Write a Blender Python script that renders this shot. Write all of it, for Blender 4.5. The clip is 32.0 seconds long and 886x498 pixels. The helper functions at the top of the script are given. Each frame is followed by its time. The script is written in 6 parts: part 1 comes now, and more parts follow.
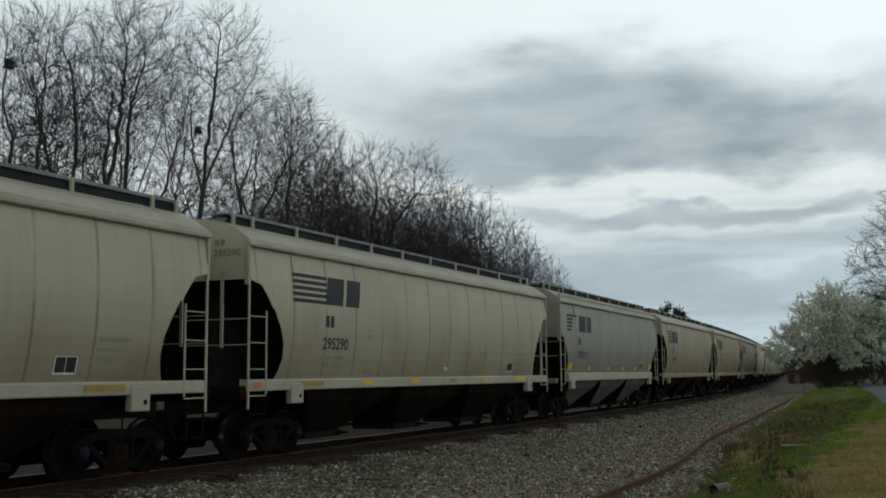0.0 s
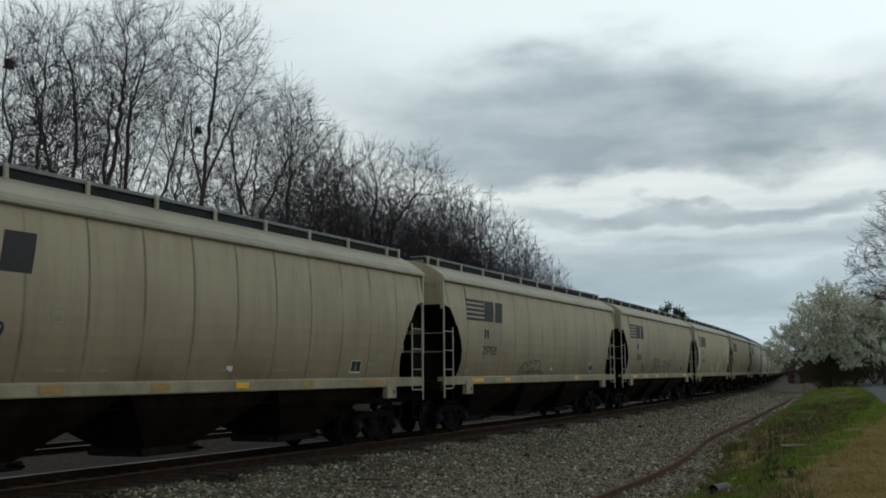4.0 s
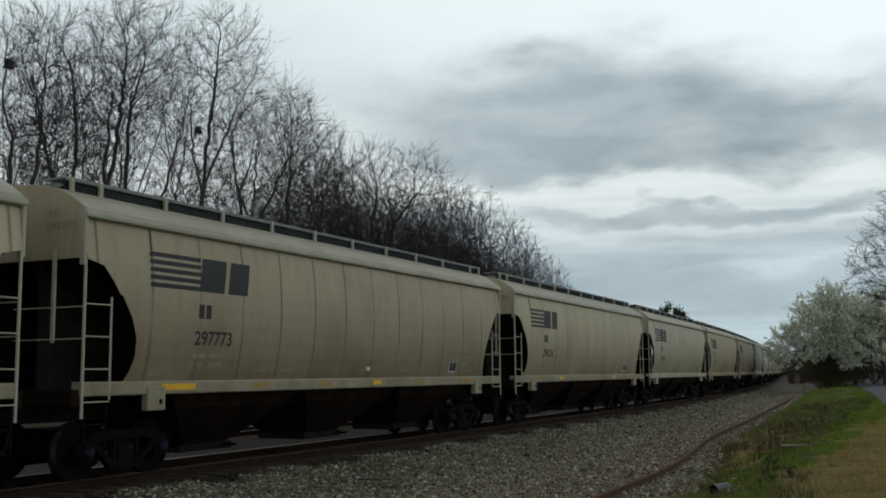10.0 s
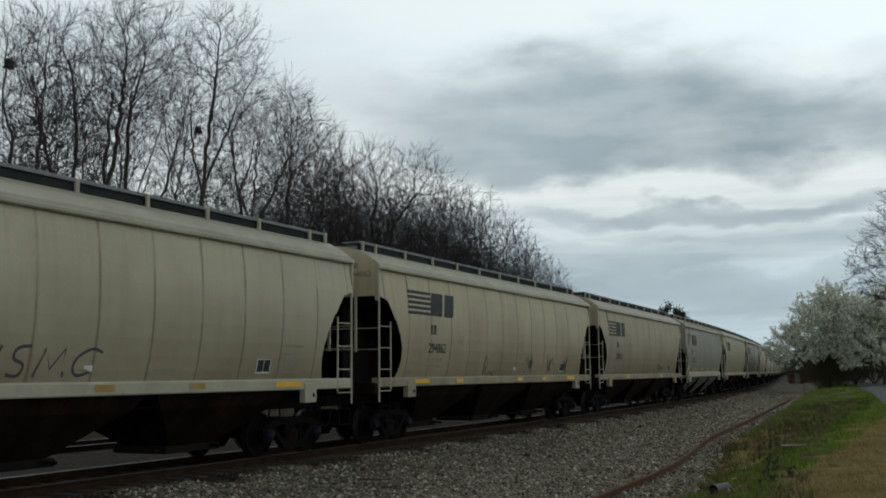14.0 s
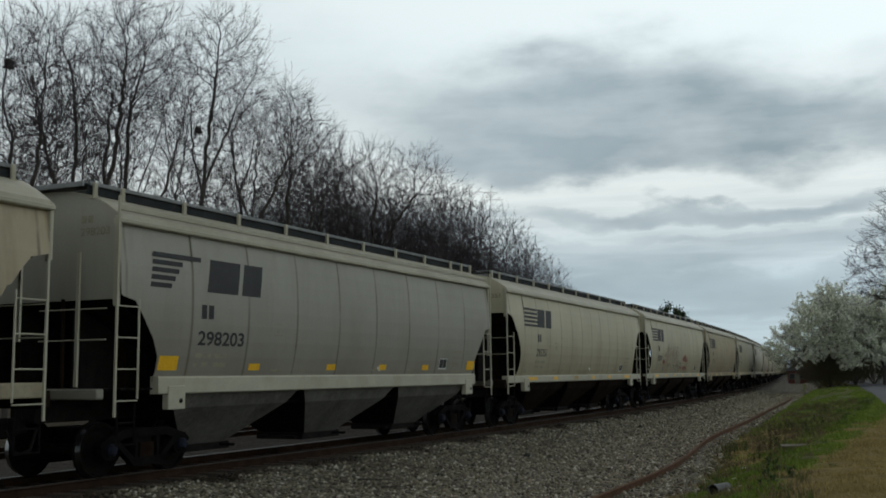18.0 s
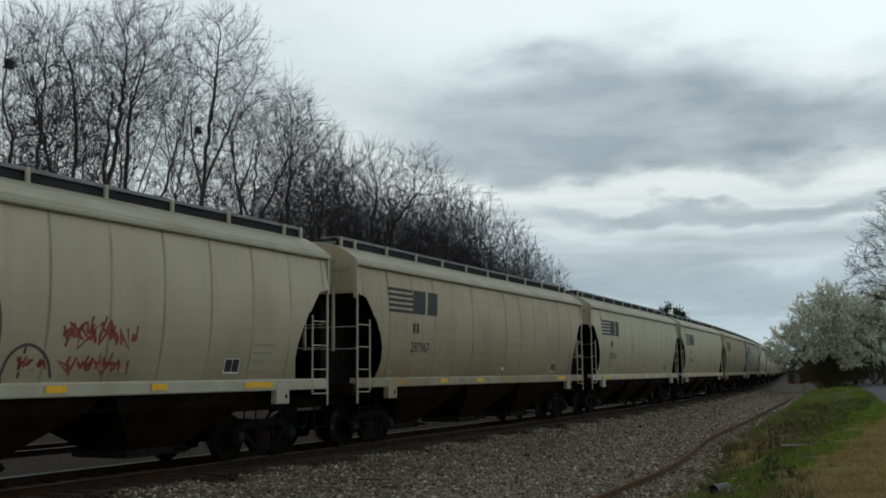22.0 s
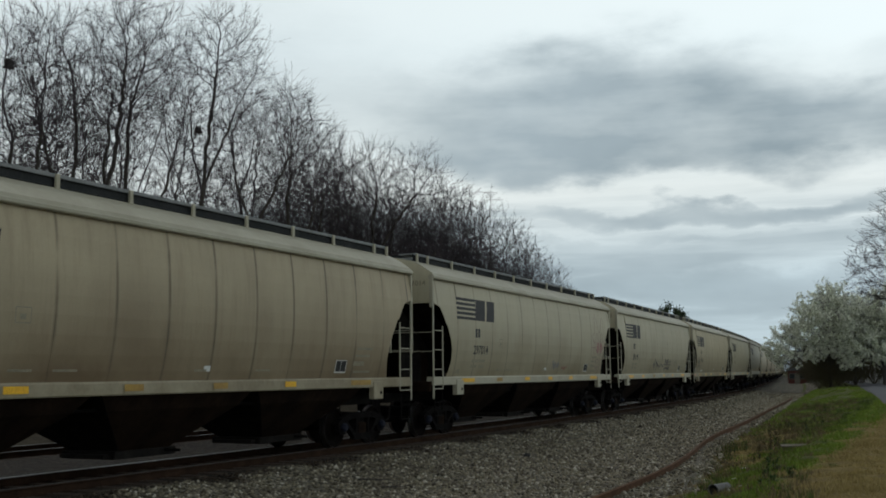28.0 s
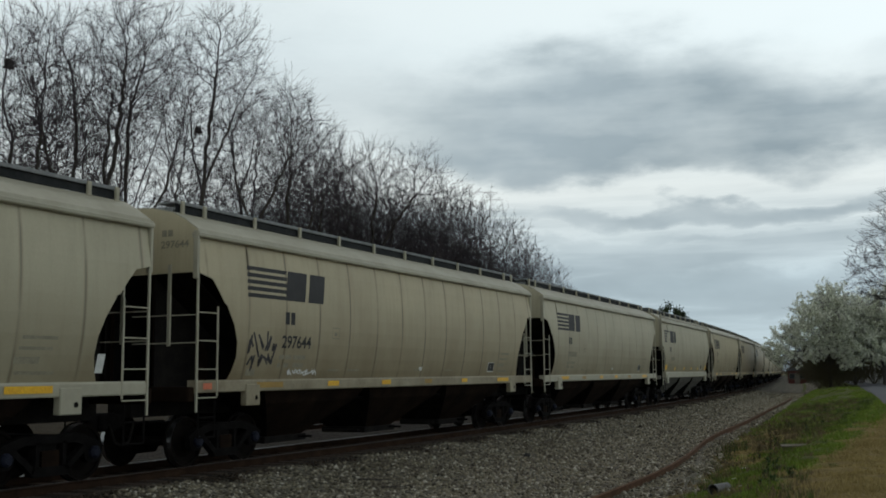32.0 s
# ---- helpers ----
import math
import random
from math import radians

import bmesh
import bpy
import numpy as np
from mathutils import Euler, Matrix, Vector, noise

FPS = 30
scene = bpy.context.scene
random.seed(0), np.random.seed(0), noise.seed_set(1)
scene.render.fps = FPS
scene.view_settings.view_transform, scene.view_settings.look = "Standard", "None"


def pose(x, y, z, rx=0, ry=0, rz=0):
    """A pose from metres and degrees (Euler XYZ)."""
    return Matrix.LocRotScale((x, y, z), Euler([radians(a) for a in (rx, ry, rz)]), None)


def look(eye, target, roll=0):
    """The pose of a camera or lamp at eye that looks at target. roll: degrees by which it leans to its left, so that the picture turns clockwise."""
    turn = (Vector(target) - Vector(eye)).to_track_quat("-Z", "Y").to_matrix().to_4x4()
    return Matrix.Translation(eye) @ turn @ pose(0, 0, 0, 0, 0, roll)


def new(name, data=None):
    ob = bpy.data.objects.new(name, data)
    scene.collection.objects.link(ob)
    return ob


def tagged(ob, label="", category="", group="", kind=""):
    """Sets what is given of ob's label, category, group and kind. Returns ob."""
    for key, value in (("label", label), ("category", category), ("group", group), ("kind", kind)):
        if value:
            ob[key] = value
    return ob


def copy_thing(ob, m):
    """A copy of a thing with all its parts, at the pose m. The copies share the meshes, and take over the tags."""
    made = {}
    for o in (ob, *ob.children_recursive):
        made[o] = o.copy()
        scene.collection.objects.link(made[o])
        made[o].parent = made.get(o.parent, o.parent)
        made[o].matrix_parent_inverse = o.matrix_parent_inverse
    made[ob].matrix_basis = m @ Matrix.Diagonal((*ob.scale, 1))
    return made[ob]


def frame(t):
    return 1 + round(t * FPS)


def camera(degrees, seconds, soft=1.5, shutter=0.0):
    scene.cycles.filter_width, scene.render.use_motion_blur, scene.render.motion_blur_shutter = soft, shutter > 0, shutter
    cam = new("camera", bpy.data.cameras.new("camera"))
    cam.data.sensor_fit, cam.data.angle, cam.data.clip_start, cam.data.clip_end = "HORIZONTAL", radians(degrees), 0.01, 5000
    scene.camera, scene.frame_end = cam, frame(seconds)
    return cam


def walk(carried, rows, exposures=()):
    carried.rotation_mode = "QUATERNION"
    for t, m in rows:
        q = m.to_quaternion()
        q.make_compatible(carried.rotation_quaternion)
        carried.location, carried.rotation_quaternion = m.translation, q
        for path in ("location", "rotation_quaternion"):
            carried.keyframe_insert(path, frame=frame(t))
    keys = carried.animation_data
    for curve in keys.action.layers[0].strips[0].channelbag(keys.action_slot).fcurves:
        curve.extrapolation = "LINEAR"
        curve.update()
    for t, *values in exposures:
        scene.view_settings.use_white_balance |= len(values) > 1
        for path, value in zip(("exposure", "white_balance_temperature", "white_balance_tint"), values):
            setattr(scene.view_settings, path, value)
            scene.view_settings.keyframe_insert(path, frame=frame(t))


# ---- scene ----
cam = camera(46.0, 32.0, soft=1.8)
EYE = (0.0, 0.0, 1.65)
AIM = (0.0, 10.0, 1.65 + 10.0 * math.tan(radians(6.841)))
walk(cam, [(0.0, look(EYE, AIM, -0.557)), (32.0, look(EYE, AIM, -0.557))], exposures=[(0.0, -0.1), (32.0, -0.1)])

# ---- world and light ----
SUN_AZ, SUN_EL = -35.0, 52.0
world = bpy.data.worlds.new("overcast_sky")
scene.world = world
world.use_nodes = True


def build_world():
    t = world.node_tree
    t.nodes.clear()
    out = t.nodes.new("ShaderNodeOutputWorld")
    bg = t.nodes.new("ShaderNodeBackground")
    sky = t.nodes.new("ShaderNodeTexSky")
    sky.sky_type, sky.sun_disc = "NISHITA", False
    sky.sun_elevation, sky.sun_rotation = radians(SUN_EL), radians(SUN_AZ)
    dim = t.nodes.new("ShaderNodeVectorMath")
    dim.operation = "SCALE"
    dim.inputs["Scale"].default_value = 0.05
    co = t.nodes.new("ShaderNodeTexCoord")
    sep = t.nodes.new("ShaderNodeSeparateXYZ")
    ramp = t.nodes.new("ShaderNodeValToRGB")
    els = ramp.color_ramp.elements
    els[0].position, els[0].color = 0.0, (0.50, 0.62, 0.68, 1)
    els[1].position, els[1].color = 1.0, (0.27, 0.30, 0.32, 1)
    for pos, c in ((0.08, (0.58, 0.71, 0.77, 1)), (0.17, (0.86, 0.925, 0.91, 1)), (0.30, (0.90, 1.01, 1.03, 1)), (0.38, (0.92, 1.02, 1.03, 1)), (0.50, (0.46, 0.51, 0.53, 1)), (0.72, (0.30, 0.335, 0.355, 1))):
        e = els.new(pos)
        e.color = c
    mix = t.nodes.new("ShaderNodeMix")
    mix.data_type = "RGBA"
    mix.inputs["Factor"].default_value = 0.92
    t.links.new(co.outputs["Generated"], sep.inputs[0])
    t.links.new(sep.outputs["Z"], ramp.inputs["Fac"])
    t.links.new(sky.outputs["Color"], dim.inputs[0])
    t.links.new(dim.outputs["Vector"], mix.inputs["A"])
    t.links.new(ramp.outputs["Color"], mix.inputs["B"])
    # the cloud cover is thinner, so brighter, towards the right
    side = t.nodes.new("ShaderNodeMapRange")
    side.inputs["From Min"].default_value, side.inputs["From Max"].default_value = -1.0, 1.0
    side.inputs["To Min"].default_value, side.inputs["To Max"].default_value = 0.78, 1.26
    t.links.new(sep.outputs["X"], side.inputs["Value"])
    lit = t.nodes.new("ShaderNodeVectorMath")
    lit.operation = "SCALE"
    t.links.new(mix.outputs["Result"], lit.inputs[0])
    t.links.new(side.outputs[0], lit.inputs["Scale"])
    t.links.new(lit.outputs["Vector"], bg.inputs["Color"])
    bg.inputs["Strength"].default_value = 1.0
    t.links.new(bg.outputs[0], out.inputs["Surface"])


build_world()
sun_data = bpy.data.lights.new("sun", "SUN")
sun_data.energy, sun_data.angle, sun_data.color = 0.5, radians(30), (1.0, 0.97, 0.92)
sun = new("sun", sun_data)
sun.matrix_world = look((40 * math.sin(radians(SUN_AZ)), 40 * math.cos(radians(SUN_AZ)), 40 * math.tan(radians(SUN_EL))), (0, 0, 0))

# ---- the track's line ----
PSI = radians(-25.286)
FWD = Vector((-math.sin(PSI), math.cos(PSI)))
LEFT = Vector((-math.cos(PSI), -math.sin(PSI)))
TRACK_DIST = 13.557
S_GRID = np.arange(-60.0, 421.0, 1.0)
_k = np.interp(S_GRID, [-40, 0, 30, 60, 100, 150, 400], [0.0, -0.0006, 0.001272, 0.001326, 0.000803, 0.000123, -0.000113])
_h = np.concatenate([[0], np.cumsum((_k[1:] + _k[:-1]) / 2)])
_h -= np.interp(0, S_GRID, _h)
_x = np.concatenate([[0], np.cumsum((np.cos(_h[1:]) + np.cos(_h[:-1])) / 2)])
_y = np.concatenate([[0], np.cumsum((np.sin(_h[1:]) + np.sin(_h[:-1])) / 2)])
_x -= np.interp(0, S_GRID, _x)
_y -= np.interp(0, S_GRID, _y)


def line_xyh(s):
    """Along, across and heading of the track's middle at the length s."""
    c = min(max(s, S_GRID[0]), S_GRID[-1])
    x, y, h = np.interp(c, S_GRID, _x), np.interp(c, S_GRID, _y), np.interp(c, S_GRID, _h)
    return x + (s - c) * math.cos(h), y + (s - c) * math.sin(h), h


def place(s, e, z=0.0):
    """World point at length s, e metres to the right of the track's middle."""
    x, y, h = line_xyh(s)
    x, y = x + e * math.sin(h), y - e * math.cos(h) + TRACK_DIST
    p = FWD * x + LEFT * y
    return Vector((p.x, p.y, z))


def heading(s):
    return line_xyh(s)[2] + math.atan2(FWD.y, FWD.x)


def places(s, e, z):
    """The same for arrays; returns an n x 3 array."""
    c = np.clip(s, S_GRID[0], S_GRID[-1])
    x, y, h = np.interp(c, S_GRID, _x), np.interp(c, S_GRID, _y), np.interp(c, S_GRID, _h)
    x = x + (s - c) * np.cos(h) + e * np.sin(h)
    y = y + (s - c) * np.sin(h) - e * np.cos(h) + TRACK_DIST
    return np.stack([x * FWD.x + y * LEFT.x, x * FWD.y + y * LEFT.y, np.broadcast_to(z, np.shape(x))], -1)


# ---- materials ----
def material(name):
    m = bpy.data.materials.new(name)
    m.use_nodes = True
    t = m.node_tree
    return m, t, t.nodes["Principled BSDF"]


def noise_node(t, scale, detail=4.0, rough=0.6, space="Object", stretch=None):
    co = t.nodes.new("ShaderNodeTexCoord")
    n = t.nodes.new("ShaderNodeTexNoise")
    n.inputs["Scale"].default_value, n.inputs["Detail"].default_value, n.inputs["Roughness"].default_value = scale, detail, rough
    if stretch:
        mp = t.nodes.new("ShaderNodeMapping")
        mp.inputs["Scale"].default_value = stretch
        t.links.new(co.outputs[space], mp.inputs["Vector"])
        t.links.new(mp.outputs[0], n.inputs["Vector"])
    else:
        t.links.new(co.outputs[space], n.inputs["Vector"])
    return n


def ramp_node(t, src, stops):
    r = t.nodes.new("ShaderNodeValToRGB")
    els = r.color_ramp.elements
    els[0].position, els[0].color = stops[0][0], (*stops[0][1], 1)
    els[1].position, els[1].color = stops[-1][0], (*stops[-1][1], 1)
    for pos, c in stops[1:-1]:
        els.new(pos).color = (*c, 1)
    t.links.new(src, r.inputs["Fac"])
    return r


def mix_rgb(t, fac, a, b, blend="MIX"):
    m = t.nodes.new("ShaderNodeMix")
    m.data_type, m.blend_type = "RGBA", blend
    for key, v in (("Factor", fac), ("A", a), ("B", b)):
        if isinstance(v, (int, float)):
            m.inputs[key].default_value = v
        elif isinstance(v, tuple):
            m.inputs[key].default_value = (*v, 1)
        else:
            t.links.new(v, m.inputs[key])
    return m.outputs["Result"]


def bump_node(t, bsdf, height, strength, dist):
    b = t.nodes.new("ShaderNodeBump")
    b.inputs["Strength"].default_value, b.inputs["Distance"].default_value = strength, dist
    t.links.new(height, b.inputs["Height"])
    t.links.new(b.outputs[0], bsdf.inputs["Normal"])


def grained(name, c1, c2, scale, rough=0.7, metal=0.0, bump=0.3, dist=0.01, fine=None, space="Object", stretch=None, spec=0.3, grain=0.8):
    """Two colours in large patches, finer grain over them, and relief."""
    m, t, b = material(name)
    big = noise_node(t, scale, 5, 0.6, space, stretch)
    small = noise_node(t, fine or scale * 9, 4, 0.65, space, stretch)
    base = ramp_node(t, big.outputs["Fac"], [(0.3, c1), (0.7, c2)])
    dark = ramp_node(t, small.outputs["Fac"], [(0.25, (0.62, 0.62, 0.62)), (0.75, (1.25, 1.25, 1.25))])
    t.links.new(mix_rgb(t, grain, base.outputs[0], dark.outputs[0], "MULTIPLY"), b.inputs["Base Color"])
    b.inputs["Roughness"].default_value, b.inputs["Metallic"].default_value = rough, metal
    b.inputs["Specular IOR Level"].default_value = spec
    if bump:
        bump_node(t, b, small.outputs["Fac"], bump, dist)
    return m


def car_paint(name, base, dirt_shade, streak, streak_gain, seam_gain, seam_shift, seam_step):
    """Weathered enamel: dust and painted shading deepening to the sill, streaks down the sheets and rust along the weld
    seams.
    """
    m, t, b = material(name)
    co = t.nodes.new("ShaderNodeTexCoord")
    sep = t.nodes.new("ShaderNodeSeparateXYZ")
    t.links.new(co.outputs["Object"], sep.inputs[0])
    # each car carries its own shift of the stains in its object colour
    info = t.nodes.new("ShaderNodeObjectInfo")
    far = t.nodes.new("ShaderNodeVectorMath")
    far.operation = "MULTIPLY_ADD"
    far.inputs[1].default_value = (60, 60, 60)
    t.links.new(info.outputs["Color"], far.inputs[0])
    t.links.new(co.outputs["Object"], far.inputs[2])

    def stain_noise(scale, detail, rough, stretch=(1, 1, 1)):
        mp = t.nodes.new("ShaderNodeVectorMath")
        mp.operation = "MULTIPLY"
        mp.inputs[1].default_value = stretch
        t.links.new(far.outputs[0], mp.inputs[0])
        n = t.nodes.new("ShaderNodeTexNoise")
        n.inputs["Scale"].default_value, n.inputs["Detail"].default_value, n.inputs["Roughness"].default_value = scale, detail, rough
        t.links.new(mp.outputs[0], n.inputs["Vector"])
        return n
    patch = stain_noise(0.55, 4, 0.6)
    runs = stain_noise(1.0, 5, 0.7, (5.0, 5.0, 0.35))
    blot = stain_noise(0.8, 3, 0.5, (1.0, 1.0, 0.55))
    fine = stain_noise(22.0, 3, 0.6)
    tone = ramp_node(t, patch.outputs["Fac"], [(0.3, tuple(c * 0.90 for c in base)), (0.7, tuple(min(1, c * 1.05) for c in base))])
    run_f = ramp_node(t, runs.outputs["Fac"], [(0.48, (0, 0, 0)), (0.78, (1, 1, 1))])
    gain = t.nodes.new("ShaderNodeMath")
    gain.operation = "MULTIPLY"
    gain.inputs[1].default_value = streak_gain
    t.links.new(run_f.outputs[0], gain.inputs[0])
    c0 = mix_rgb(t, gain.outputs[0], tone.outputs[0], streak)
    blot_f = ramp_node(t, blot.outputs["Fac"], [(0.47, (0, 0, 0)), (0.72, (0.62, 0.62, 0.62))])
    bg = t.nodes.new("ShaderNodeMapRange")
    bg.inputs["From Min"].default_value, bg.inputs["From Max"].default_value = 4.0, 2.4
    bg.inputs["To Min"].default_value, bg.inputs["To Max"].default_value = 0.1, 1.0
    t.links.new(sep.outputs["Z"], bg.inputs["Value"])
    bm_ = t.nodes.new("ShaderNodeMath")
    bm_.operation = "MULTIPLY"
    t.links.new(blot_f.outputs[0], bm_.inputs[0])
    t.links.new(bg.outputs[0], bm_.inputs[1])
    c1 = mix_rgb(t, bm_.outputs[0], c0, streak)
    # dust from the track plus the curved side's shading: stronger towards the sill, broken up by noise
    mr = t.nodes.new("ShaderNodeMapRange")
    mr.inputs["From Min"].default_value, mr.inputs["From Max"].default_value = 3.4, 1.5
    mr.inputs["To Min"].default_value, mr.inputs["To Max"].default_value = 0.0, 1.6
    t.links.new(sep.outputs["Z"], mr.inputs["Value"])
    mu = t.nodes.new("ShaderNodeMath")
    mu.operation = "MULTIPLY"
    t.links.new(mr.outputs[0], mu.inputs[0])
    t.links.new(patch.outputs["Fac"], mu.inputs[1])
    c2 = mix_rgb(t, mu.outputs[0], c1, dirt_shade)
    # grime along the weld seams
    wv = t.nodes.new("ShaderNodeMath")
    wv.operation = "ADD"
    wv.inputs[1].default_value = seam_shift
    t.links.new(sep.outputs["X"], wv.inputs[0])
    pp = t.nodes.new("ShaderNodeMath")
    pp.operation = "PINGPONG"
    pp.inputs[1].default_value = seam_step / 2
    t.links.new(wv.outputs[0], pp.inputs[0])
    sm = t.nodes.new("ShaderNodeMapRange")
    sm.inputs["From Min"].default_value, sm.inputs["From Max"].default_value = 0.05, 0.004
    t.links.new(pp.outputs[0], sm.inputs["Value"])
    brk = stain_noise(1.0, 3, 0.6, (1.7, 1.7, 0.7))
    brf = ramp_node(t, brk.outputs["Fac"], [(0.30, (0, 0, 0)), (0.54, (seam_gain, seam_gain, seam_gain))])
    mu2 = t.nodes.new("ShaderNodeMath")
    mu2.operation = "MULTIPLY"
    t.links.new(sm.outputs[0], mu2.inputs[0])
    t.links.new(brf.outputs[0], mu2.inputs[1])
    c3 = mix_rgb(t, mu2.outputs[0], c2, (0.085, 0.066, 0.042))
    grain = ramp_node(t, fine.outputs["Fac"], [(0.3, (0.97, 0.97, 0.97)), (0.7, (1.03, 1.03, 1.03))])
    t.links.new(mix_rgb(t, 1.0, c3, grain.outputs[0], "MULTIPLY"), b.inputs["Base Color"])
    b.inputs["Roughness"].default_value = 0.55
    b.inputs["Specular IOR Level"].default_value = 0.35
    bump_node(t, b, patch.outputs["Fac"], 0.25, 0.03)
    return m


CAR_LEN, CAR_LEN_B = 18.31, 17.13
SEAM_U, SEAM_U_B = 2.13, 2.66
SEAM_STEP, SEAM_STEP_B = (CAR_LEN - 2 * SEAM_U) / 11, (CAR_LEN_B - 2 * SEAM_U_B) / 7
SEAMS = (CAR_LEN / 2 - SEAM_U, SEAM_STEP)
PAINTS = [
    car_paint("beige_paint", (0.44, 0.382, 0.25), (0.175, 0.138, 0.08), (0.25, 0.195, 0.118), 0.4, 0.75, *SEAMS),
    car_paint("pale_beige_paint", (0.435, 0.398, 0.282), (0.20, 0.165, 0.10), (0.27, 0.232, 0.155), 0.35, 0.6, *SEAMS),
    car_paint("tan_paint", (0.37, 0.312, 0.203), (0.15, 0.108, 0.062), (0.195, 0.15, 0.094), 0.5, 0.8, *SEAMS),
    car_paint("grey_paint", (0.285, 0.272, 0.226), (0.165, 0.15, 0.117), (0.18, 0.162, 0.128), 0.3, 0.8, CAR_LEN_B / 2 - SEAM_U_B, SEAM_STEP_B),
]
EDGE_PAINT = grained("sill_paint", (0.39, 0.37, 0.285), (0.31, 0.287, 0.212), 0.9, 0.55, bump=0.05, dist=0.004, grain=0.22)
DUSTY_SILL = grained("dusty_sill_paint", (0.31, 0.275, 0.19), (0.20, 0.165, 0.105), 1.6, 0.65, bump=0.05, dist=0.004, grain=0.35)
# brown grime, darkened further to hold the shade under the cars
SHADED_GRIME = grained("shaded_underframe_grime", (0.006, 0.004, 0.003), (0.021, 0.013, 0.0085), 1.5, 0.95, bump=0.4, spec=0.04)
HOPPER_GREY = grained("hopper_grey", (0.075, 0.071, 0.062), (0.14, 0.132, 0.115), 1.1, 0.9, bump=0.2, spec=0.1)
# these three steels sit below real tones: undercar shade is in the colour
SHADED_BLACK_STEEL = grained("shaded_black_steel", (0.008, 0.007, 0.007), (0.018, 0.016, 0.014), 3.0, 0.9, bump=0.3, spec=0.05)
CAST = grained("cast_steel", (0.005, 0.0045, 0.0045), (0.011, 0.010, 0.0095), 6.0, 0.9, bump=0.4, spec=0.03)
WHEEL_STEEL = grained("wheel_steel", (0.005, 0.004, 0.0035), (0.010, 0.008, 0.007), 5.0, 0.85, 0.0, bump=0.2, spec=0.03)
TREAD = grained("bright_tread", (0.26, 0.26, 0.26), (0.34, 0.34, 0.34), 8.0, 0.3, 1.0, bump=0.05)
CAP_BLUE = grained("bearing_cap_blue", (0.007, 0.009, 0.018), (0.013, 0.015, 0.026), 8.0, 0.7, 0.0, bump=0.1, spec=0.15)
GALV = grained("galvanised_grating", (0.16, 0.17, 0.17), (0.24, 0.25, 0.25), 4.0, 0.75, 0.1, bump=0.2, spec=0.2)
HATCH = grained("hatch_grey", (0.020, 0.022, 0.023), (0.034, 0.036, 0.038), 2.0, 0.8, bump=0.2, spec=0.15)
MARKING = grained("marking_black", (0.017, 0.0165, 0.017), (0.028, 0.027, 0.027), 4.0, 0.6, bump=0)
FAINT = grained("faded_marking", (0.20, 0.185, 0.135), (0.29, 0.265, 0.19), 6.0, 0.65, bump=0)
YELLOW = grained("reflector_yellow", (0.68, 0.36, 0.015), (0.78, 0.45, 0.02), 5.0, 0.4, bump=0)
YELLOW_DIRTY = grained("reflector_dirty", (0.38, 0.24, 0.05), (0.28, 0.17, 0.05), 5.0, 0.5, bump=0)
WHITE_MARK = grained("white_marking", (0.66, 0.67, 0.64), (0.55, 0.56, 0.53), 4.0, 0.6, bump=0)
SPRAY_BLACK = grained("spray_black", (0.045, 0.042, 0.045), (0.08, 0.075, 0.075), 6.0, 0.6, bump=0)
SPRAY_RED = grained("spray_red", (0.19, 0.04, 0.035), (0.27, 0.068, 0.05), 6.0, 0.6, bump=0)
SPRAY_PINK = grained("spray_pink", (0.27, 0.085, 0.10), (0.34, 0.15, 0.15), 6.0, 0.6, bump=0)
SPRAY_PURPLE = grained("spray_purple", (0.19, 0.125, 0.115), (0.28, 0.21, 0.17), 6.0, 0.6, bump=0)
SPRAY_BLUE = grained("spray_blue", (0.16, 0.16, 0.17), (0.23, 0.22, 0.21), 6.0, 0.6, bump=0)
SPRAY_WHITE = grained("spray_white", (0.62, 0.62, 0.60), (0.70, 0.70, 0.68), 6.0, 0.6, bump=0)
ORANGE_TAG = grained("orange_tag", (0.55, 0.14, 0.07), (0.62, 0.18, 0.09), 5.0, 0.5, bump=0)


# ---- mesh helpers ----
def part(name, bm, mat, parent, label=""):
    """Links a bmesh, or a mesh, as one object under its thing or part."""
    if isinstance(bm, bmesh.types.BMesh):
        me = bpy.data.meshes.new(name)
        bm.to_mesh(me)
        bm.free()
        me.materials.append(mat)
    else:
        me = bm
    ob = new(name, me)
    ob.parent = parent
    if label:
        ob["label"] = label
    return ob


def thing(name, label, category, group="", kind="", at=None):
    ob = new(name)
    ob.empty_display_size = 0.2
    if at is not None:
        ob.matrix_basis = at
    return tagged(ob, label, category, group, kind)


def box(bm, x0, x1, y0, y1, z0, z1, bevel=0.0):
    vs = [bm.verts.new(v) for v in ((x0, y0, z0), (x1, y0, z0), (x1, y1, z0), (x0, y1, z0), (x0, y0, z1), (x1, y0, z1), (x1, y1, z1), (x0, y1, z1))]
    fs = [bm.faces.new([vs[i] for i in q]) for q in ((3, 2, 1, 0), (4, 5, 6, 7), (0, 1, 5, 4), (1, 2, 6, 5), (2, 3, 7, 6), (3, 0, 4, 7))]
    if bevel:
        es = list({e for f in fs for e in f.edges})
        bmesh.ops.bevel(bm, geom=es, offset=bevel, segments=1, affect="EDGES")
    return bm


def slab(bm, pts, axis, a, b):
    """A polygon of 2D points drawn out from a to b along an axis ('x', 'y' or 'z')."""
    def at(p, d):
        return {"x": (d, p[0], p[1]), "y": (p[0], d, p[1]), "z": (p[0], p[1], d)}[axis]
    lo, hi = [bm.verts.new(at(p, a)) for p in pts], [bm.verts.new(at(p, b)) for p in pts]
    n = len(pts)
    bm.faces.new(lo[::-1])
    bm.faces.new(hi)
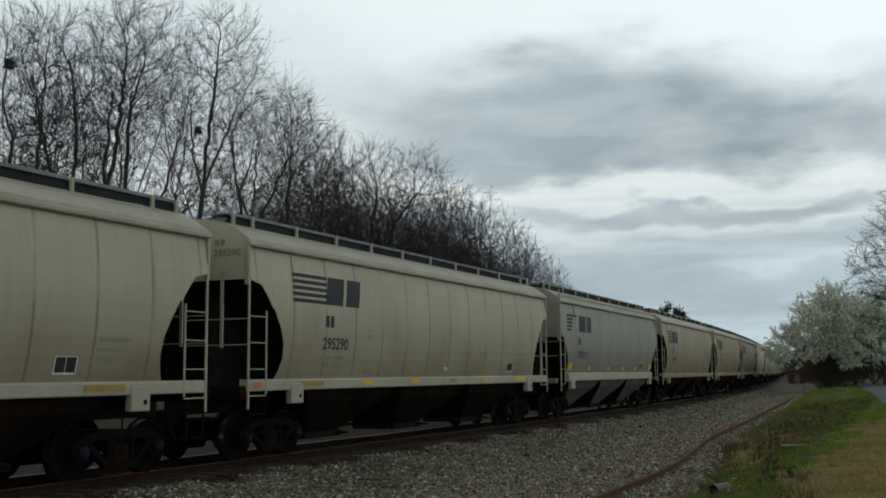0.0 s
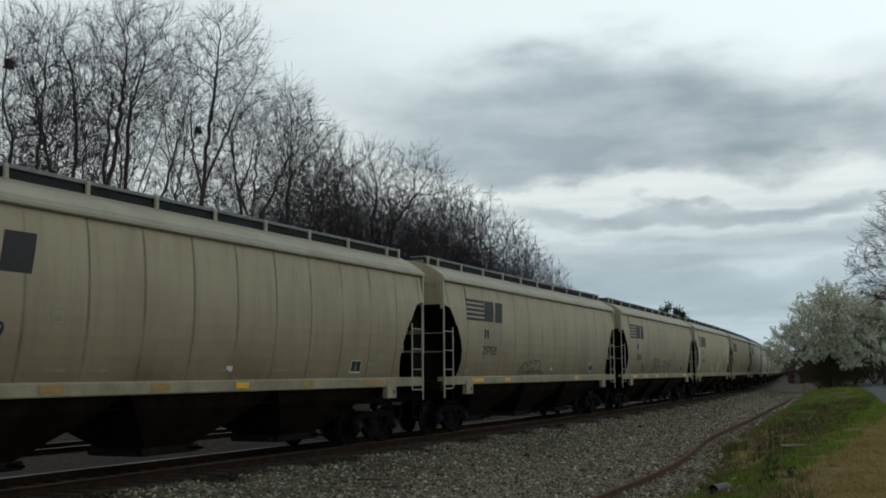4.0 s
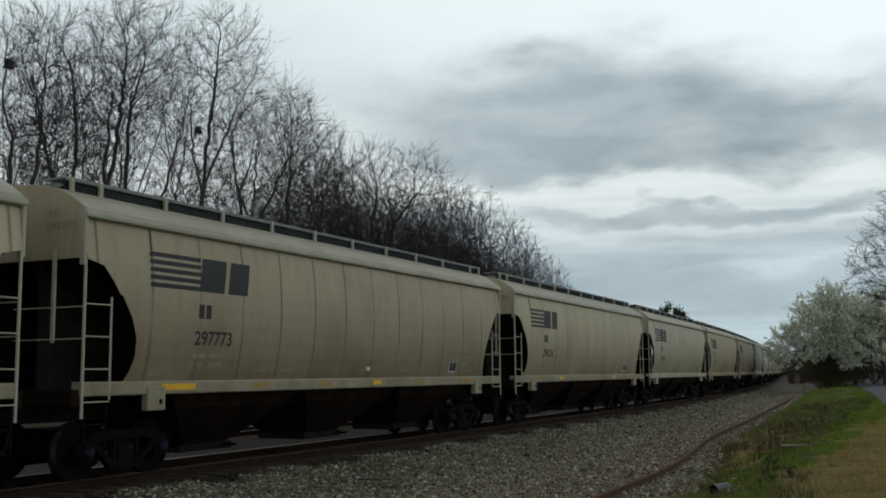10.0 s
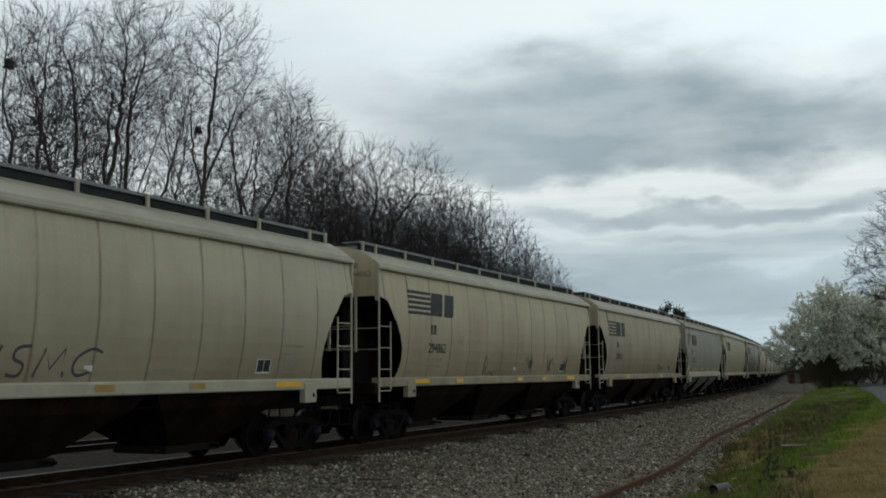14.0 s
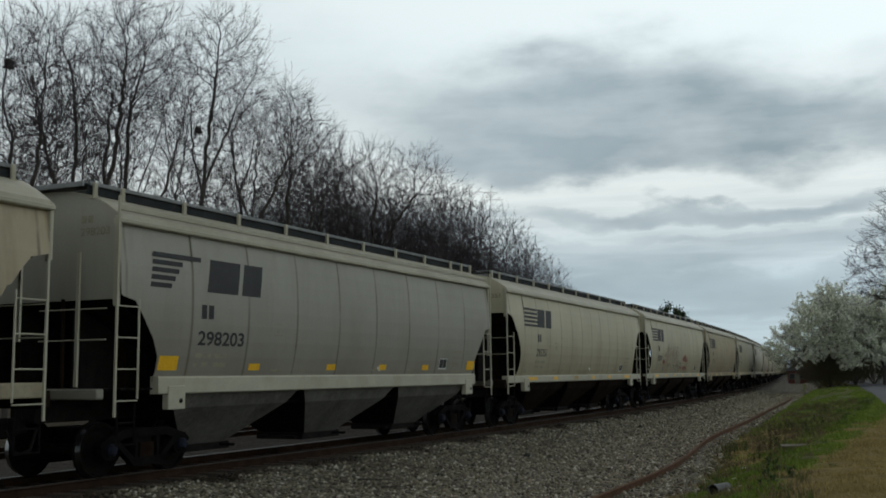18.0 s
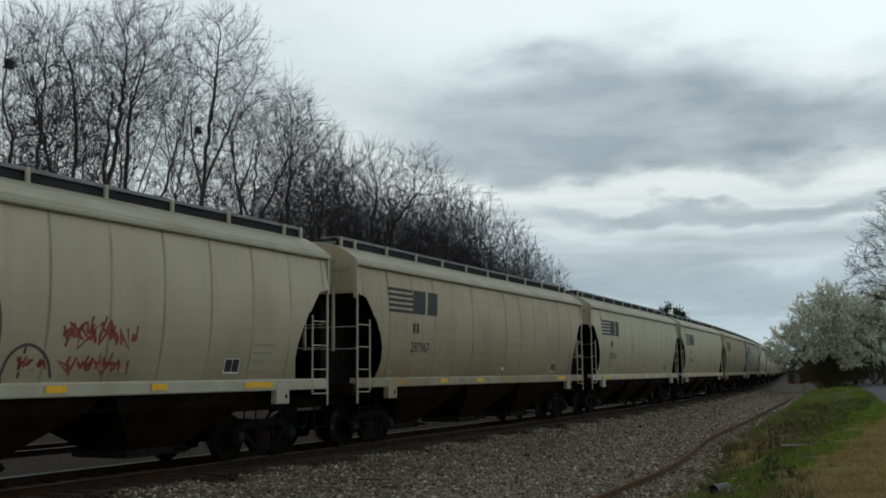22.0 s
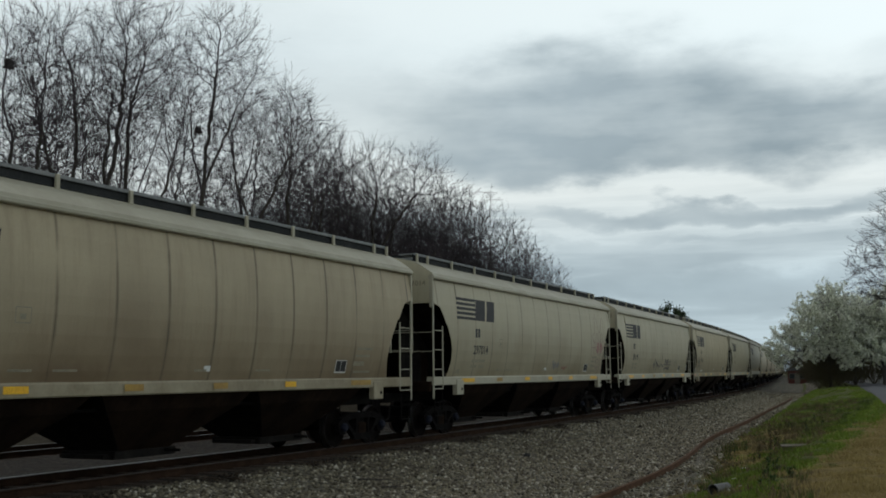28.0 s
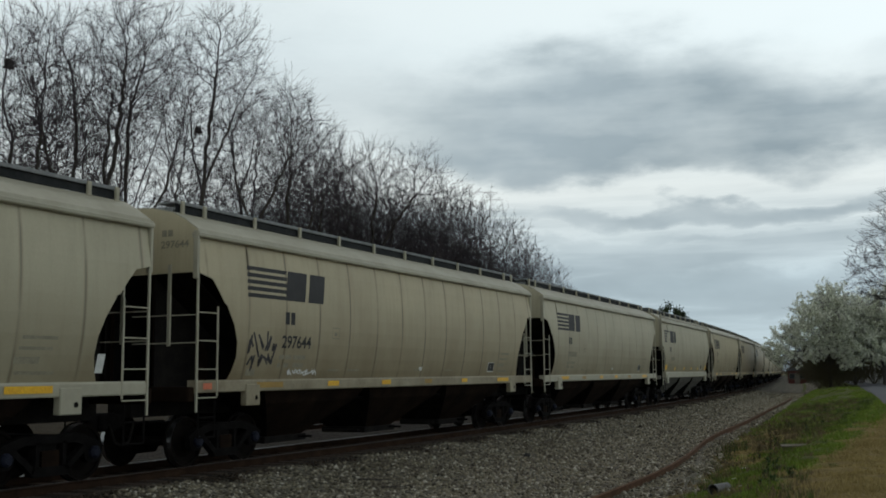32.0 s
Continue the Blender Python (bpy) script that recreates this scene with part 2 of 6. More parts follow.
    for i in range(n):
        bm.faces.new((lo[i], lo[(i + 1) % n], hi[(i + 1) % n], hi[i]))
    return bm


def rod(bm, p0, p1, r0, r1=None, sides=6, caps=True):
    p0, p1 = Vector(p0), Vector(p1)
    r1 = r0 if r1 is None else r1
    q = (p1 - p0).to_track_quat("Z", "Y")
    rings = []
    for p, r in ((p0, r0), (p1, r1)):
        rings.append([bm.verts.new(p + q @ Vector((r * math.cos(2 * math.pi * i / sides), r * math.sin(2 * math.pi * i / sides), 0))) for i in range(sides)])
    for i in range(sides):
        bm.faces.new((rings[0][i], rings[0][(i + 1) % sides], rings[1][(i + 1) % sides], rings[1][i]))
    if caps:
        bm.faces.new(rings[0][::-1])
        bm.faces.new(rings[1])
    return bm


def lathe(bm, prof, axis_pt, sides=24):
    """Turns (radius, y) pairs about the y axis through axis_pt."""
    rings = []
    for r, y in prof:
        rings.append([bm.verts.new((axis_pt[0] + r * math.cos(2 * math.pi * i / sides), axis_pt[1] + y, axis_pt[2] + r * math.sin(2 * math.pi * i / sides))) for i in range(sides)])
    for a, b in zip(rings, rings[1:]):
        for i in range(sides):
            bm.faces.new((a[i], a[(i + 1) % sides], b[(i + 1) % sides], b[i]))
    bm.faces.new(rings[0][::-1])
    bm.faces.new(rings[-1])
    return bm


def mesh_from(name, verts, faces, mat):
    me = bpy.data.meshes.new(name)
    me.from_pydata([tuple(v) for v in verts], [], faces)
    me.materials.append(mat)
    return me


def smooth(ob):
    for p in ob.data.polygons:
        p.use_smooth = True
    return ob
# ---- the covered hopper car ----
# Car space: x from the leading end to the trailing end, y away from the camera's side, z up from the railhead, origin in the middle.
PROF_Z = [1.56, 1.75, 2.0, 2.3, 2.6, 2.9, 3.2, 3.5, 3.8, 4.05, 4.25]
PROF_W = [1.425, 1.480, 1.535, 1.582, 1.608, 1.616, 1.611, 1.596, 1.568, 1.530, 1.485]
CUT_Z = [1.56, 1.75, 2.0, 2.3, 2.6, 2.9, 2.96, 2.99, 3.2, 3.42, 3.50, 4.25]
CUT_U = [1.66, 1.76, 1.83, 1.80, 1.67, 1.47, 1.44, 1.36, 1.20, 1.00, 0.64, 0.62]
CUT_U_B = [1.84, 1.86, 1.85, 1.68, 1.44, 1.20, 0.92, 0.86, 0.85, 0.85, 0.85, 0.85]


def side_y(z):
    return float(np.interp(z, PROF_Z, PROF_W))


def sheet(bm, u0s, u1s, zs, shift, sign, thick=0.014):
    """A curved side sheet between two edges given height by height; sign -1: the camera's side."""
    rows = []
    for u0, u1, z in zip(u0s, u1s, zs):
        y = side_y(z)
        rows.append([bm.verts.new((u - shift, sign * yy, z)) for u, yy in ((u0, y), (u1, y), (u1, y - thick), (u0, y - thick))])
    for a, b in zip(rows, rows[1:]):
        for i in range(4):
            bm.faces.new((a[i], a[(i + 1) % 4], b[(i + 1) % 4], b[i]))
    bm.faces.new(rows[0][::-1])
    bm.faces.new(rows[-1])
    bmesh.ops.recalc_face_normals(bm, faces=bm.faces[:])
    return bm


def build_car(kind_b):
    """One car with all its parts but its markings. kind_b: the shorter grey design."""
    ln = CAR_LEN_B if kind_b else CAR_LEN
    h = ln / 2
    cut = CUT_U_B if kind_b else CUT_U
    paint = PAINTS[3] if kind_b else PAINTS[0]
    car = thing("hopper_car", "covered hopper rail car on the track", "rail car", "freight train")
    end_u = 0.85 if kind_b else 0.62
    seam, step, count = (SEAM_U_B, SEAM_STEP_B, 7) if kind_b else (SEAM_U, SEAM_STEP, 11)

    # side sheets between the weld seams
    gap = 0.0006
    bm = sheet(bmesh.new(), [gap] * len(PROF_Z), [step - gap] * len(PROF_Z), PROF_Z, 0, -1)
    me = bpy.data.meshes.new("side_panel")
    bm.to_mesh(me)
    bm.free()
    # the panel's mesh is kept in car space so that the paint's stains run on along the car
    for i in range(count):
        u = seam + i * step
        mesh = me.copy()
        for v in mesh.vertices:
            v.co.x += u - h
        mesh.materials.append(paint)
        part("side_panel", mesh, None, car)
    for end in (0, 1):
        zs = CUT_Z
        us = [np.interp(z, CUT_Z, cut) for z in zs]
        bm = sheet(bmesh.new(), us, [seam - gap] * len(zs), zs, h, -1)
        if end:
            for v in bm.verts:
                v.co.x = -v.co.x
            bmesh.ops.reverse_faces(bm, faces=bm.faces[:])
        part("side_panel", bm, paint, car)
    bm = sheet(bmesh.new(), cut, [ln - c for c in cut], CUT_Z, h, 1)
    part("far_side_sheet", bm, paint, car)
    # lining behind the seams, and the cargo box's own ends
    bm = bmesh.new()
    for sign in (-1, 1):
        sheet(bm, [c + 0.05 for c in cut], [ln - c - 0.05 for c in cut], CUT_Z, h, sign * 0.985, 0.01)
    part("side_lining", bm, SHADED_GRIME, car, "dark seams behind the side sheets")

    # roof, eaves
    arc = [(-1.575, 4.25), (-1.55, 4.31), (-1.25, 4.51), (-0.96, 4.66), (-0.5, 4.76), (0, 4.79), (0.5, 4.76), (0.96, 4.66), (1.25, 4.51), (1.55, 4.31), (1.575, 4.25)]
    part("roof", slab(bmesh.new(), arc, "x", end_u - h, h - end_u), EDGE_PAINT, car, "dull beige curved steel roof")
    for sign in (-1, 1):
        pr = [(sign * y, z) for y, z in ((1.45, 4.155), (1.59, 4.155), (1.612, 4.175), (1.612, 4.225), (1.595, 4.245), (1.45, 4.245))]
        bm = slab(bmesh.new(), pr, "x", end_u - 0.04 - h, h - end_u + 0.04)
        bmesh.ops.recalc_face_normals(bm, faces=bm.faces[:])
        part("eave_rail", bm, EDGE_PAINT, car, "rounded pale beige eave rail")
        if kind_b:
            bm = box(bmesh.new(), end_u - h, h - end_u, *sorted((sign * 1.50, sign * 1.545)), 4.38, 4.47, 0.01)
            part("eave_lip", bm, EDGE_PAINT, car)

    # hatches and running boards
    for i in range(3):
        a = 1.6 + i * (ln - 3.2) / 3
        b = a + (ln - 3.2) / 3 - 0.12
        bm = slab(bmesh.new(), [(-0.46, 4.55), (-0.46, 4.84), (-0.34, 4.95), (0.34, 4.95), (0.46, 4.84), (0.46, 4.55)], "x", a - h, b - h)
        bmesh.ops.recalc_face_normals(bm, faces=bm.faces[:])
        part("hatch_cover", bm, HATCH, car, "long dark grey trough hatch cover")
    for sign in (-1, 1):
        bm = box(bmesh.new(), 0.75 - h, h - 0.75, *sorted((sign * 0.50, sign * 0.97)), 4.845, 4.875)
        box(bm, 0.75 - h, h - 0.75, *sorted((sign * 0.955, sign * 0.985)), 4.82, 4.88)
        board = part("running_board", bm, GALV, car, "dark steel running board on the roof")
        # added strip standing in for the hatch side and the board's shadow
        part("fascia", box(bmesh.new(), 0.75 - h, h - 0.75, *sorted((sign * 0.90, sign * 0.93)), 4.68, 4.845), HATCH, board, "dark grey strip for hatch side and shade under the running board")
    post = bmesh.new()
    box(post, -0.04, 0.04, -0.025, 0.03, -0.24, 0.02, 0.008)
    box(post, -0.06, 0.06, -0.02, 0.08, -0.25, -0.20)
    pme = bpy.data.meshes.new("board_post")
    post.to_mesh(pme)
    post.free()
    pme.materials.append(EDGE_PAINT)
    for u in [0.85, 1.5] + [3.13 + 1.68 * i for i in range(8)] + [ln - 1.5, ln - 0.85]:
        o = part("board_post", pme, None, car)
        o.location = (u - h, -1.0, 4.855)
    for u in (1.5, 9.2, ln - 1.5):
        o = part("board_post", pme, None, car)
        o.location, o.rotation_euler = (u - h, 1.0, 4.855), (0, 0, math.pi)
    for end in (-1, 1):
        wz = 4.845 if kind_b else 4.72
        bm = box(bmesh.new(), *sorted((end * (h - 0.64), end * (h - 1.2))), -0.92, 0.92, wz, wz + 0.03)
        box(bm, *sorted((end * (h - 0.64), end * (h - 0.68))), -0.92, 0.92, wz - 0.05, wz)
        part("end_walk", bm, GALV, car)
        # end sheet, corner posts
        x = end * (h - end_u)
        low = 2.92 if kind_b else 3.52
        poly = [(-1.52, low), (-1.52, 4.26)] + [(y, z - 0.02) for y, z in arc[1:-1]] + [(1.52, 4.26), (1.52, low)]
        bm = slab(bmesh.new(), poly, "x", *sorted((x - 0.01, x + 0.02)))
        bmesh.ops.recalc_face_normals(bm, faces=bm.faces[:])
        part("end_sheet", bm, paint, car)
        for sign in (-1, 1):
            bm = box(bmesh.new(), *sorted((x - end * 0.02, x + end * 0.05)), *sorted((sign * 1.48, sign * 1.585)), low - 0.12, 4.28, 0.012)
            part("corner_post", bm, EDGE_PAINT, car)
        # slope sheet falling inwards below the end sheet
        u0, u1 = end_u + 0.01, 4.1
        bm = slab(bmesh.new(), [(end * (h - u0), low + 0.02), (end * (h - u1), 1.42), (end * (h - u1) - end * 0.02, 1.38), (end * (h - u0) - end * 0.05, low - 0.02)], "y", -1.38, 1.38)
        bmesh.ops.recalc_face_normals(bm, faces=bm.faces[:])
        # its black takes in the shade beneath the end as well as grime
        part("slope_sheet", bm, SHADED_BLACK_STEEL, car, "grimy slope sheet under the end, shade in its black")
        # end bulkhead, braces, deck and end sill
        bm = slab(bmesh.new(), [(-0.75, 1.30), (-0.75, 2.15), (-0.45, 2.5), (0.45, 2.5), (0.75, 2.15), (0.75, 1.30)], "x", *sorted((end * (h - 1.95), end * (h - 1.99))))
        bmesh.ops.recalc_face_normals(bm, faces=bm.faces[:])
        part("end_bulkhead", bm, SHADED_GRIME, car)
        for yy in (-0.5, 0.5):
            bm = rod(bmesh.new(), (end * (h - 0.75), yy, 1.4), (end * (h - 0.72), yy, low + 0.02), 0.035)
            part("end_strut", bm, SHADED_GRIME, car)
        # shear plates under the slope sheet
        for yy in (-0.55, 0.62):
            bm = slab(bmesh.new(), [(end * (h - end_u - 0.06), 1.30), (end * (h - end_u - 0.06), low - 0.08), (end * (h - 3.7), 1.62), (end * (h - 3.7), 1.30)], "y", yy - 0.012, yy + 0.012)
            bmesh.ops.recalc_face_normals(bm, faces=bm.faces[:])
            part("shear_plate", bm, SHADED_BLACK_STEEL, car)
        # added screen that stops daylight showing through the end cut-outs
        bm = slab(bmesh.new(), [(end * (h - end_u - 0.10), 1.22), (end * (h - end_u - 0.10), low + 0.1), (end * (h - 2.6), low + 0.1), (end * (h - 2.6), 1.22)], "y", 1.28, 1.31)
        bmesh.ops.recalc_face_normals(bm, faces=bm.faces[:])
        part("far_end_plate", bm, SHADED_BLACK_STEEL, car)
        bm = box(bmesh.new(), *sorted((end * (h - 0.46), end * (h - 0.62))), -1.53, 1.53, 1.30 if kind_b else 1.20, 1.47, 0.02)
        part("end_sill", bm, paint if kind_b else SHADED_GRIME, car)
        bm = bmesh.new()
        for i in range(7):
            a = 0.66 + i * 0.21
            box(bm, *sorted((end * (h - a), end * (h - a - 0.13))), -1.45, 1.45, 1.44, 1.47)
        part("end_deck", bm, SHADED_BLACK_STEEL, car)
        bm = box(bmesh.new(), *sorted((end * (h - 0.42), end * (h - 0.03))), -0.12, 0.12, 0.74, 0.98, 0.03)
        box(bm, *sorted((end * (h - 0.22), end * (h + 0.0))), -0.19, 0.19, 0.70, 1.02, 0.04)
        part("coupler", bm, CAST, car, "rusty cast knuckle coupler")
        bm = bmesh.new()
        for a, b in (((0.30, -0.45, 0.85), (0.16, -0.47, 0.52)), ((0.16, -0.47, 0.52), (0.0, -0.45, 0.47))):
            rod(bm, (end * (h - a[0]), a[1], a[2]), (end * (h - b[0]), b[1], b[2]), 0.025)
        part("brake_hose", bm, SHADED_BLACK_STEEL, car)

    # ladders at the four corners
    for end in (-1, 1):
        for sign in (-1, 1):
            u_out, u_in = (0.63, 1.22) if not kind_b else (0.78, 1.30)
            y = sign * (1.60 if kind_b else 1.56)
            lad = part("ladder", box(bmesh.new(), *sorted((end * (h - u_out) - 0.022, end * (h - u_out) + 0.022)), y - 0.02, y + 0.02, 1.02, 4.60 if kind_b else 3.52, 0.006), EDGE_PAINT, car, "pale steel corner ladder")
            bm = bmesh.new()
            rod(bm, (end * (h - u_in), y, 1.30), (end * (h - u_in), y, 2.93), 0.020)
            part("stile", bm, EDGE_PAINT, lad)
            for z in (2.80, 2.29, 1.78, 1.27) if sign < 0 else ():
                bm = rod(bmesh.new(), (end * (h - u_out), y, z), (end * (h - u_in), y, z), 0.014)
                part("rung", bm, EDGE_PAINT, lad)
            bm = bmesh.new()
            for uu in (u_out + 0.06, u_in - 0.06):
                rod(bm, (end * (h - uu), y, 0.56), (end * (h - uu), y, 1.22), 0.018)
            for z in (0.57, 0.92):
                rod(bm, (end * (h - u_out - 0.06), y, z), (end * (h - u_in + 0.06), y, z), 0.018)
            part("stirrup", bm, CAST, lad)
        bm = bmesh.new()
        for z in (2.75, 2.25):
            rod(bm, (end * (h - 0.60), -1.55, z), (end * (h - 0.60), -0.1, z), 0.012)
        part("grab_iron", bm, EDGE_PAINT, car)
        bm = box(bmesh.new(), *sorted((end * (h - 0.57), end * (h - 0.61))), -0.98, -0.92, 2.2 if not kind_b else 1.5, 3.68)
        part("end_stile", bm, EDGE_PAINT, car)

    # side sills, bolster plates
    z0 = 1.36
    z1 = 1.66 if kind_b else 1.585
    for sign in (-1, 1):
        a = 1.86 if kind_b else 0.60
        pr = [(sign * y, z) for y, z in ((1.38, z0), (1.545, z0), (1.56, z0 + 0.02), (1.56, z1 - 0.035), (1.545, z1), (1.38, z1))]
        bm = slab(bmesh.new(), pr, "x", a - h, h - a)
        bmesh.ops.recalc_face_normals(bm, faces=bm.faces[:])
        part("side_sill", bm, EDGE_PAINT, car, "pale side sill, chipped and dusty")
        for u in (2.10, ln - 2.55):
            bm = box(bmesh.new(), u - h, u + 0.45 - h, *sorted((sign * 1.44, sign * 1.585)), 1.09, 1.50, 0.015)
            pad = part("jacking_pad", bm, EDGE_PAINT, car)
            bm = lathe(bmesh.new(), [(0.045, 0.0), (0.045, 0.006)], (u + 0.32 - h, sign * 1.59 - 0.003, 1.24), 10)
            part("jack_hole", bm, SHADED_BLACK_STEEL, pad)
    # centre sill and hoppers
    part("centre_sill", box(bmesh.new(), 0.42 - h, h - 0.42, -0.28, 0.28, 0.92, 1.36, 0.01), SHADED_BLACK_STEEL, car)
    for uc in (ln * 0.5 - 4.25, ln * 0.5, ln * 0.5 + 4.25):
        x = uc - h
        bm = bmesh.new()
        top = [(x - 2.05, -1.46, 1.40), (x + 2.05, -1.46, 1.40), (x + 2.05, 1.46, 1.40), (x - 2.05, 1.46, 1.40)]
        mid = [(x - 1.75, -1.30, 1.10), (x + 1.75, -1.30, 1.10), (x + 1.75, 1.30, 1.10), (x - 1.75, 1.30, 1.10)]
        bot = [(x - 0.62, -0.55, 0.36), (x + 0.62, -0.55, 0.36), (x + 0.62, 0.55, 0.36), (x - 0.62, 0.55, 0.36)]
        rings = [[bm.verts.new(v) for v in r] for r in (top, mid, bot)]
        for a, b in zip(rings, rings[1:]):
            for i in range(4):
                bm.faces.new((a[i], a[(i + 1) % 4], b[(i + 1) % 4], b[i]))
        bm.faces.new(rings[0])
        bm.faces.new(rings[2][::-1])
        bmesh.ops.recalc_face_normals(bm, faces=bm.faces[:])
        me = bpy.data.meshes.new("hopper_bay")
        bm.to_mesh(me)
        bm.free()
        me.materials.append(HOPPER_GREY if kind_b else SHADED_GRIME)
        me.materials.append(SHADED_BLACK_STEEL)
        # slopes facing along the car go black: their shade is painted by direction
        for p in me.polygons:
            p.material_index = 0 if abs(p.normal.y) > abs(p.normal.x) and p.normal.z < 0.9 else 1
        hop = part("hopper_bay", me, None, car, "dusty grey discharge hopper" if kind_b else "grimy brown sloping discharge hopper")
        bm = box(bmesh.new(), x - 0.80, x + 0.80, -0.62, 0.62, 0.24, 0.38, 0.015)
        box(bm, x - 0.95, x - 0.80, -0.5, 0.5, 0.27, 0.33)
        part("outlet_gate", bm, SHADED_BLACK_STEEL, hop)
        bm = bmesh.new()
        rod(bm, (x + 0.5, -0.95, 0.33), (x + 0.5, 0.95, 0.33), 0.03)
        part("gate_shaft", bm, CAST, hop)
    bm = rod(bmesh.new(), (2.9 - h, -1.1, 1.12), (h - 2.9, -1.1, 1.12), 0.03)
    part("brake_pipe", bm, CAST, car)
    bm = rod(bmesh.new(), (h - 1.75, -0.6, 1.72), (h - 1.75, 0.3, 1.72), 0.19, sides=14)
    part("air_reservoir", bm, SHADED_GRIME, car)
    bm = lathe(bmesh.new(), [(0.26, 0), (0.28, 0.03), (0.26, 0.06)], (0, 0, 0), 18)
    o = part("hand_brake", bm, CAST, car)
    o.location, o.rotation_euler = (h - 0.60, -0.2, 3.0), (0, 0, math.pi / 2)

    # trucks
    for end in (-1, 1):
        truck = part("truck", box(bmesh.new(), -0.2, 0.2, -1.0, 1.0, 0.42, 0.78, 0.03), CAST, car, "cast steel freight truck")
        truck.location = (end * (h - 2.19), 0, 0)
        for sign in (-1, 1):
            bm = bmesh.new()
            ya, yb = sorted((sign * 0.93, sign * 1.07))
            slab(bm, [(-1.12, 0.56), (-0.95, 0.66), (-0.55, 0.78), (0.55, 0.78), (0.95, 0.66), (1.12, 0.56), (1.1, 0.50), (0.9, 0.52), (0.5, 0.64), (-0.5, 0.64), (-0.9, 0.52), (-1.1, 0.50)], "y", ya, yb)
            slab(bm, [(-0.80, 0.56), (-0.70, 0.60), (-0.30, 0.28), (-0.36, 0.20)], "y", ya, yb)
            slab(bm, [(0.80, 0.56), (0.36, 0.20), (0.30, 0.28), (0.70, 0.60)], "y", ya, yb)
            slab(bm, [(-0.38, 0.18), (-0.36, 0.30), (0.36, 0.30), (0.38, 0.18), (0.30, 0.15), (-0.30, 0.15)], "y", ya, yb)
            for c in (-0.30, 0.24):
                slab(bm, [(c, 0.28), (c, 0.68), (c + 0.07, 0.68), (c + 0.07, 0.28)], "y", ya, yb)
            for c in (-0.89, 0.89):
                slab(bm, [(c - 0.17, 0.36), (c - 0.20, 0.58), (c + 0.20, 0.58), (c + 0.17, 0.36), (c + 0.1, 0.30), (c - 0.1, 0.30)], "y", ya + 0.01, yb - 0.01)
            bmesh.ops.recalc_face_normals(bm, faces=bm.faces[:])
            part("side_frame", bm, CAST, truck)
            zig = [(0.19 - 0.03 * (k % 2), 0.29 + 0.025 * k) for k in range(11)]
            bm = slab(bmesh.new(), zig + [(-x, z) for x, z in reversed(zig)], "y", *sorted((sign * 0.94, sign * 1.06)))
            bmesh.ops.recalc_face_normals(bm, faces=bm.faces[:])
            part("coil_spring", bm, SHADED_GRIME, truck)
            for c in (-0.89, 0.89):
                bm = lathe(bmesh.new(), [(0.10, 0.0), (0.105, 0.06 * sign), (0.07, 0.10 * sign), (0.03, 0.105 * sign)], (c, sign * 1.06, 0.457), 12)
                for k in range(3):
                    a = k * 2.094
                    rod(bm, (c + 0.06 * math.cos(a), sign * 1.14, 0.457 + 0.06 * math.sin(a)), (c + 0.06 * math.cos(a), sign * 1.18, 0.457 + 0.06 * math.sin(a)), 0.012)
                bmesh.ops.recalc_face_normals(bm, faces=bm.faces[:])
                part("bearing_cap", bm, CAP_BLUE, truck, "dull blue bearing end cap")
        for c in (-0.89, 0.89):
            bm = bmesh.new()
            for sign in (-1, 1):
                pr = [(0.10, 0.86), (0.12, 0.80), (0.30, 0.765), (0.395, 0.80), (0.40, 0.835), (0.452, 0.835), (0.457, 0.73), (0.485, 0.715), (0.485, 0.695), (0.40, 0.69), (0.30, 0.72), (0.12, 0.70)]
                lathe(bm, [(r, y * sign) for r, y in pr], (0, 0, 0), 28)
            rod(bm, (0, -0.86, 0), (0, 0.86, 0), 0.085, sides=10)
            bmesh.ops.recalc_face_normals(bm, faces=bm.faces[:])
            me = bpy.data.meshes.new("wheelset")
            bm.to_mesh(me)
            bm.free()
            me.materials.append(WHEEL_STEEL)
            me.materials.append(TREAD)
            for p in me.polygons:
                r = math.hypot(p.center.x, p.center.z)
                if r > 0.45 and abs(p.normal.y) < 0.5 and abs(p.center.y) > 0.73:
                    p.material_index = 1
            o = part("wheelset", me, None, truck)
            o.location = (c, 0, 0.457)
    return car
# ---- markings on the car sides ----
def decal(bm, u0, u1, z0, z1, h, lift=0.005, shear=0.0):
    """A painted quad that follows the curved side; shear: how far its top leans along the car."""
    n = max(1, int((z1 - z0) / 0.12))
    rows = []
    for i in range(n + 1):
        f = i / n
        z = z0 + f * (z1 - z0)
        y = -(side_y(z) + lift) if z > 1.56 else -(1.577 + lift)
        rows.append((bm.verts.new((u0 + shear * f - h, y, z)), bm.verts.new((u1 + shear * f - h, y, z))))
    for a, b in zip(rows, rows[1:]):
        bm.faces.new((a[0], a[1], b[1], b[0]))
    return bm


def stroke(bm, pts, width, h, lift=0.006):
    """A ribbon of spray paint along (u, z) points on the side."""
    prev = None
    for i, (u, z) in enumerate(pts):
        a = pts[max(0, i - 1)]
        b = pts[min(len(pts) - 1, i + 1)]
        d = Vector((b[0] - a[0], b[1] - a[1]))
        d = d.normalized() if d.length > 1e-6 else Vector((1, 0))
        n = Vector((-d.y, d.x)) * width / 2
        pair = []
        for k in (1, -1):
            zz = max(1.575, z + k * n.y)
            pair.append(bm.verts.new((u + k * n.x - h, -(side_y(zz) + lift), zz)))
        if prev:
            bm.faces.new((prev[0], prev[1], pair[1], pair[0]))
        prev = pair


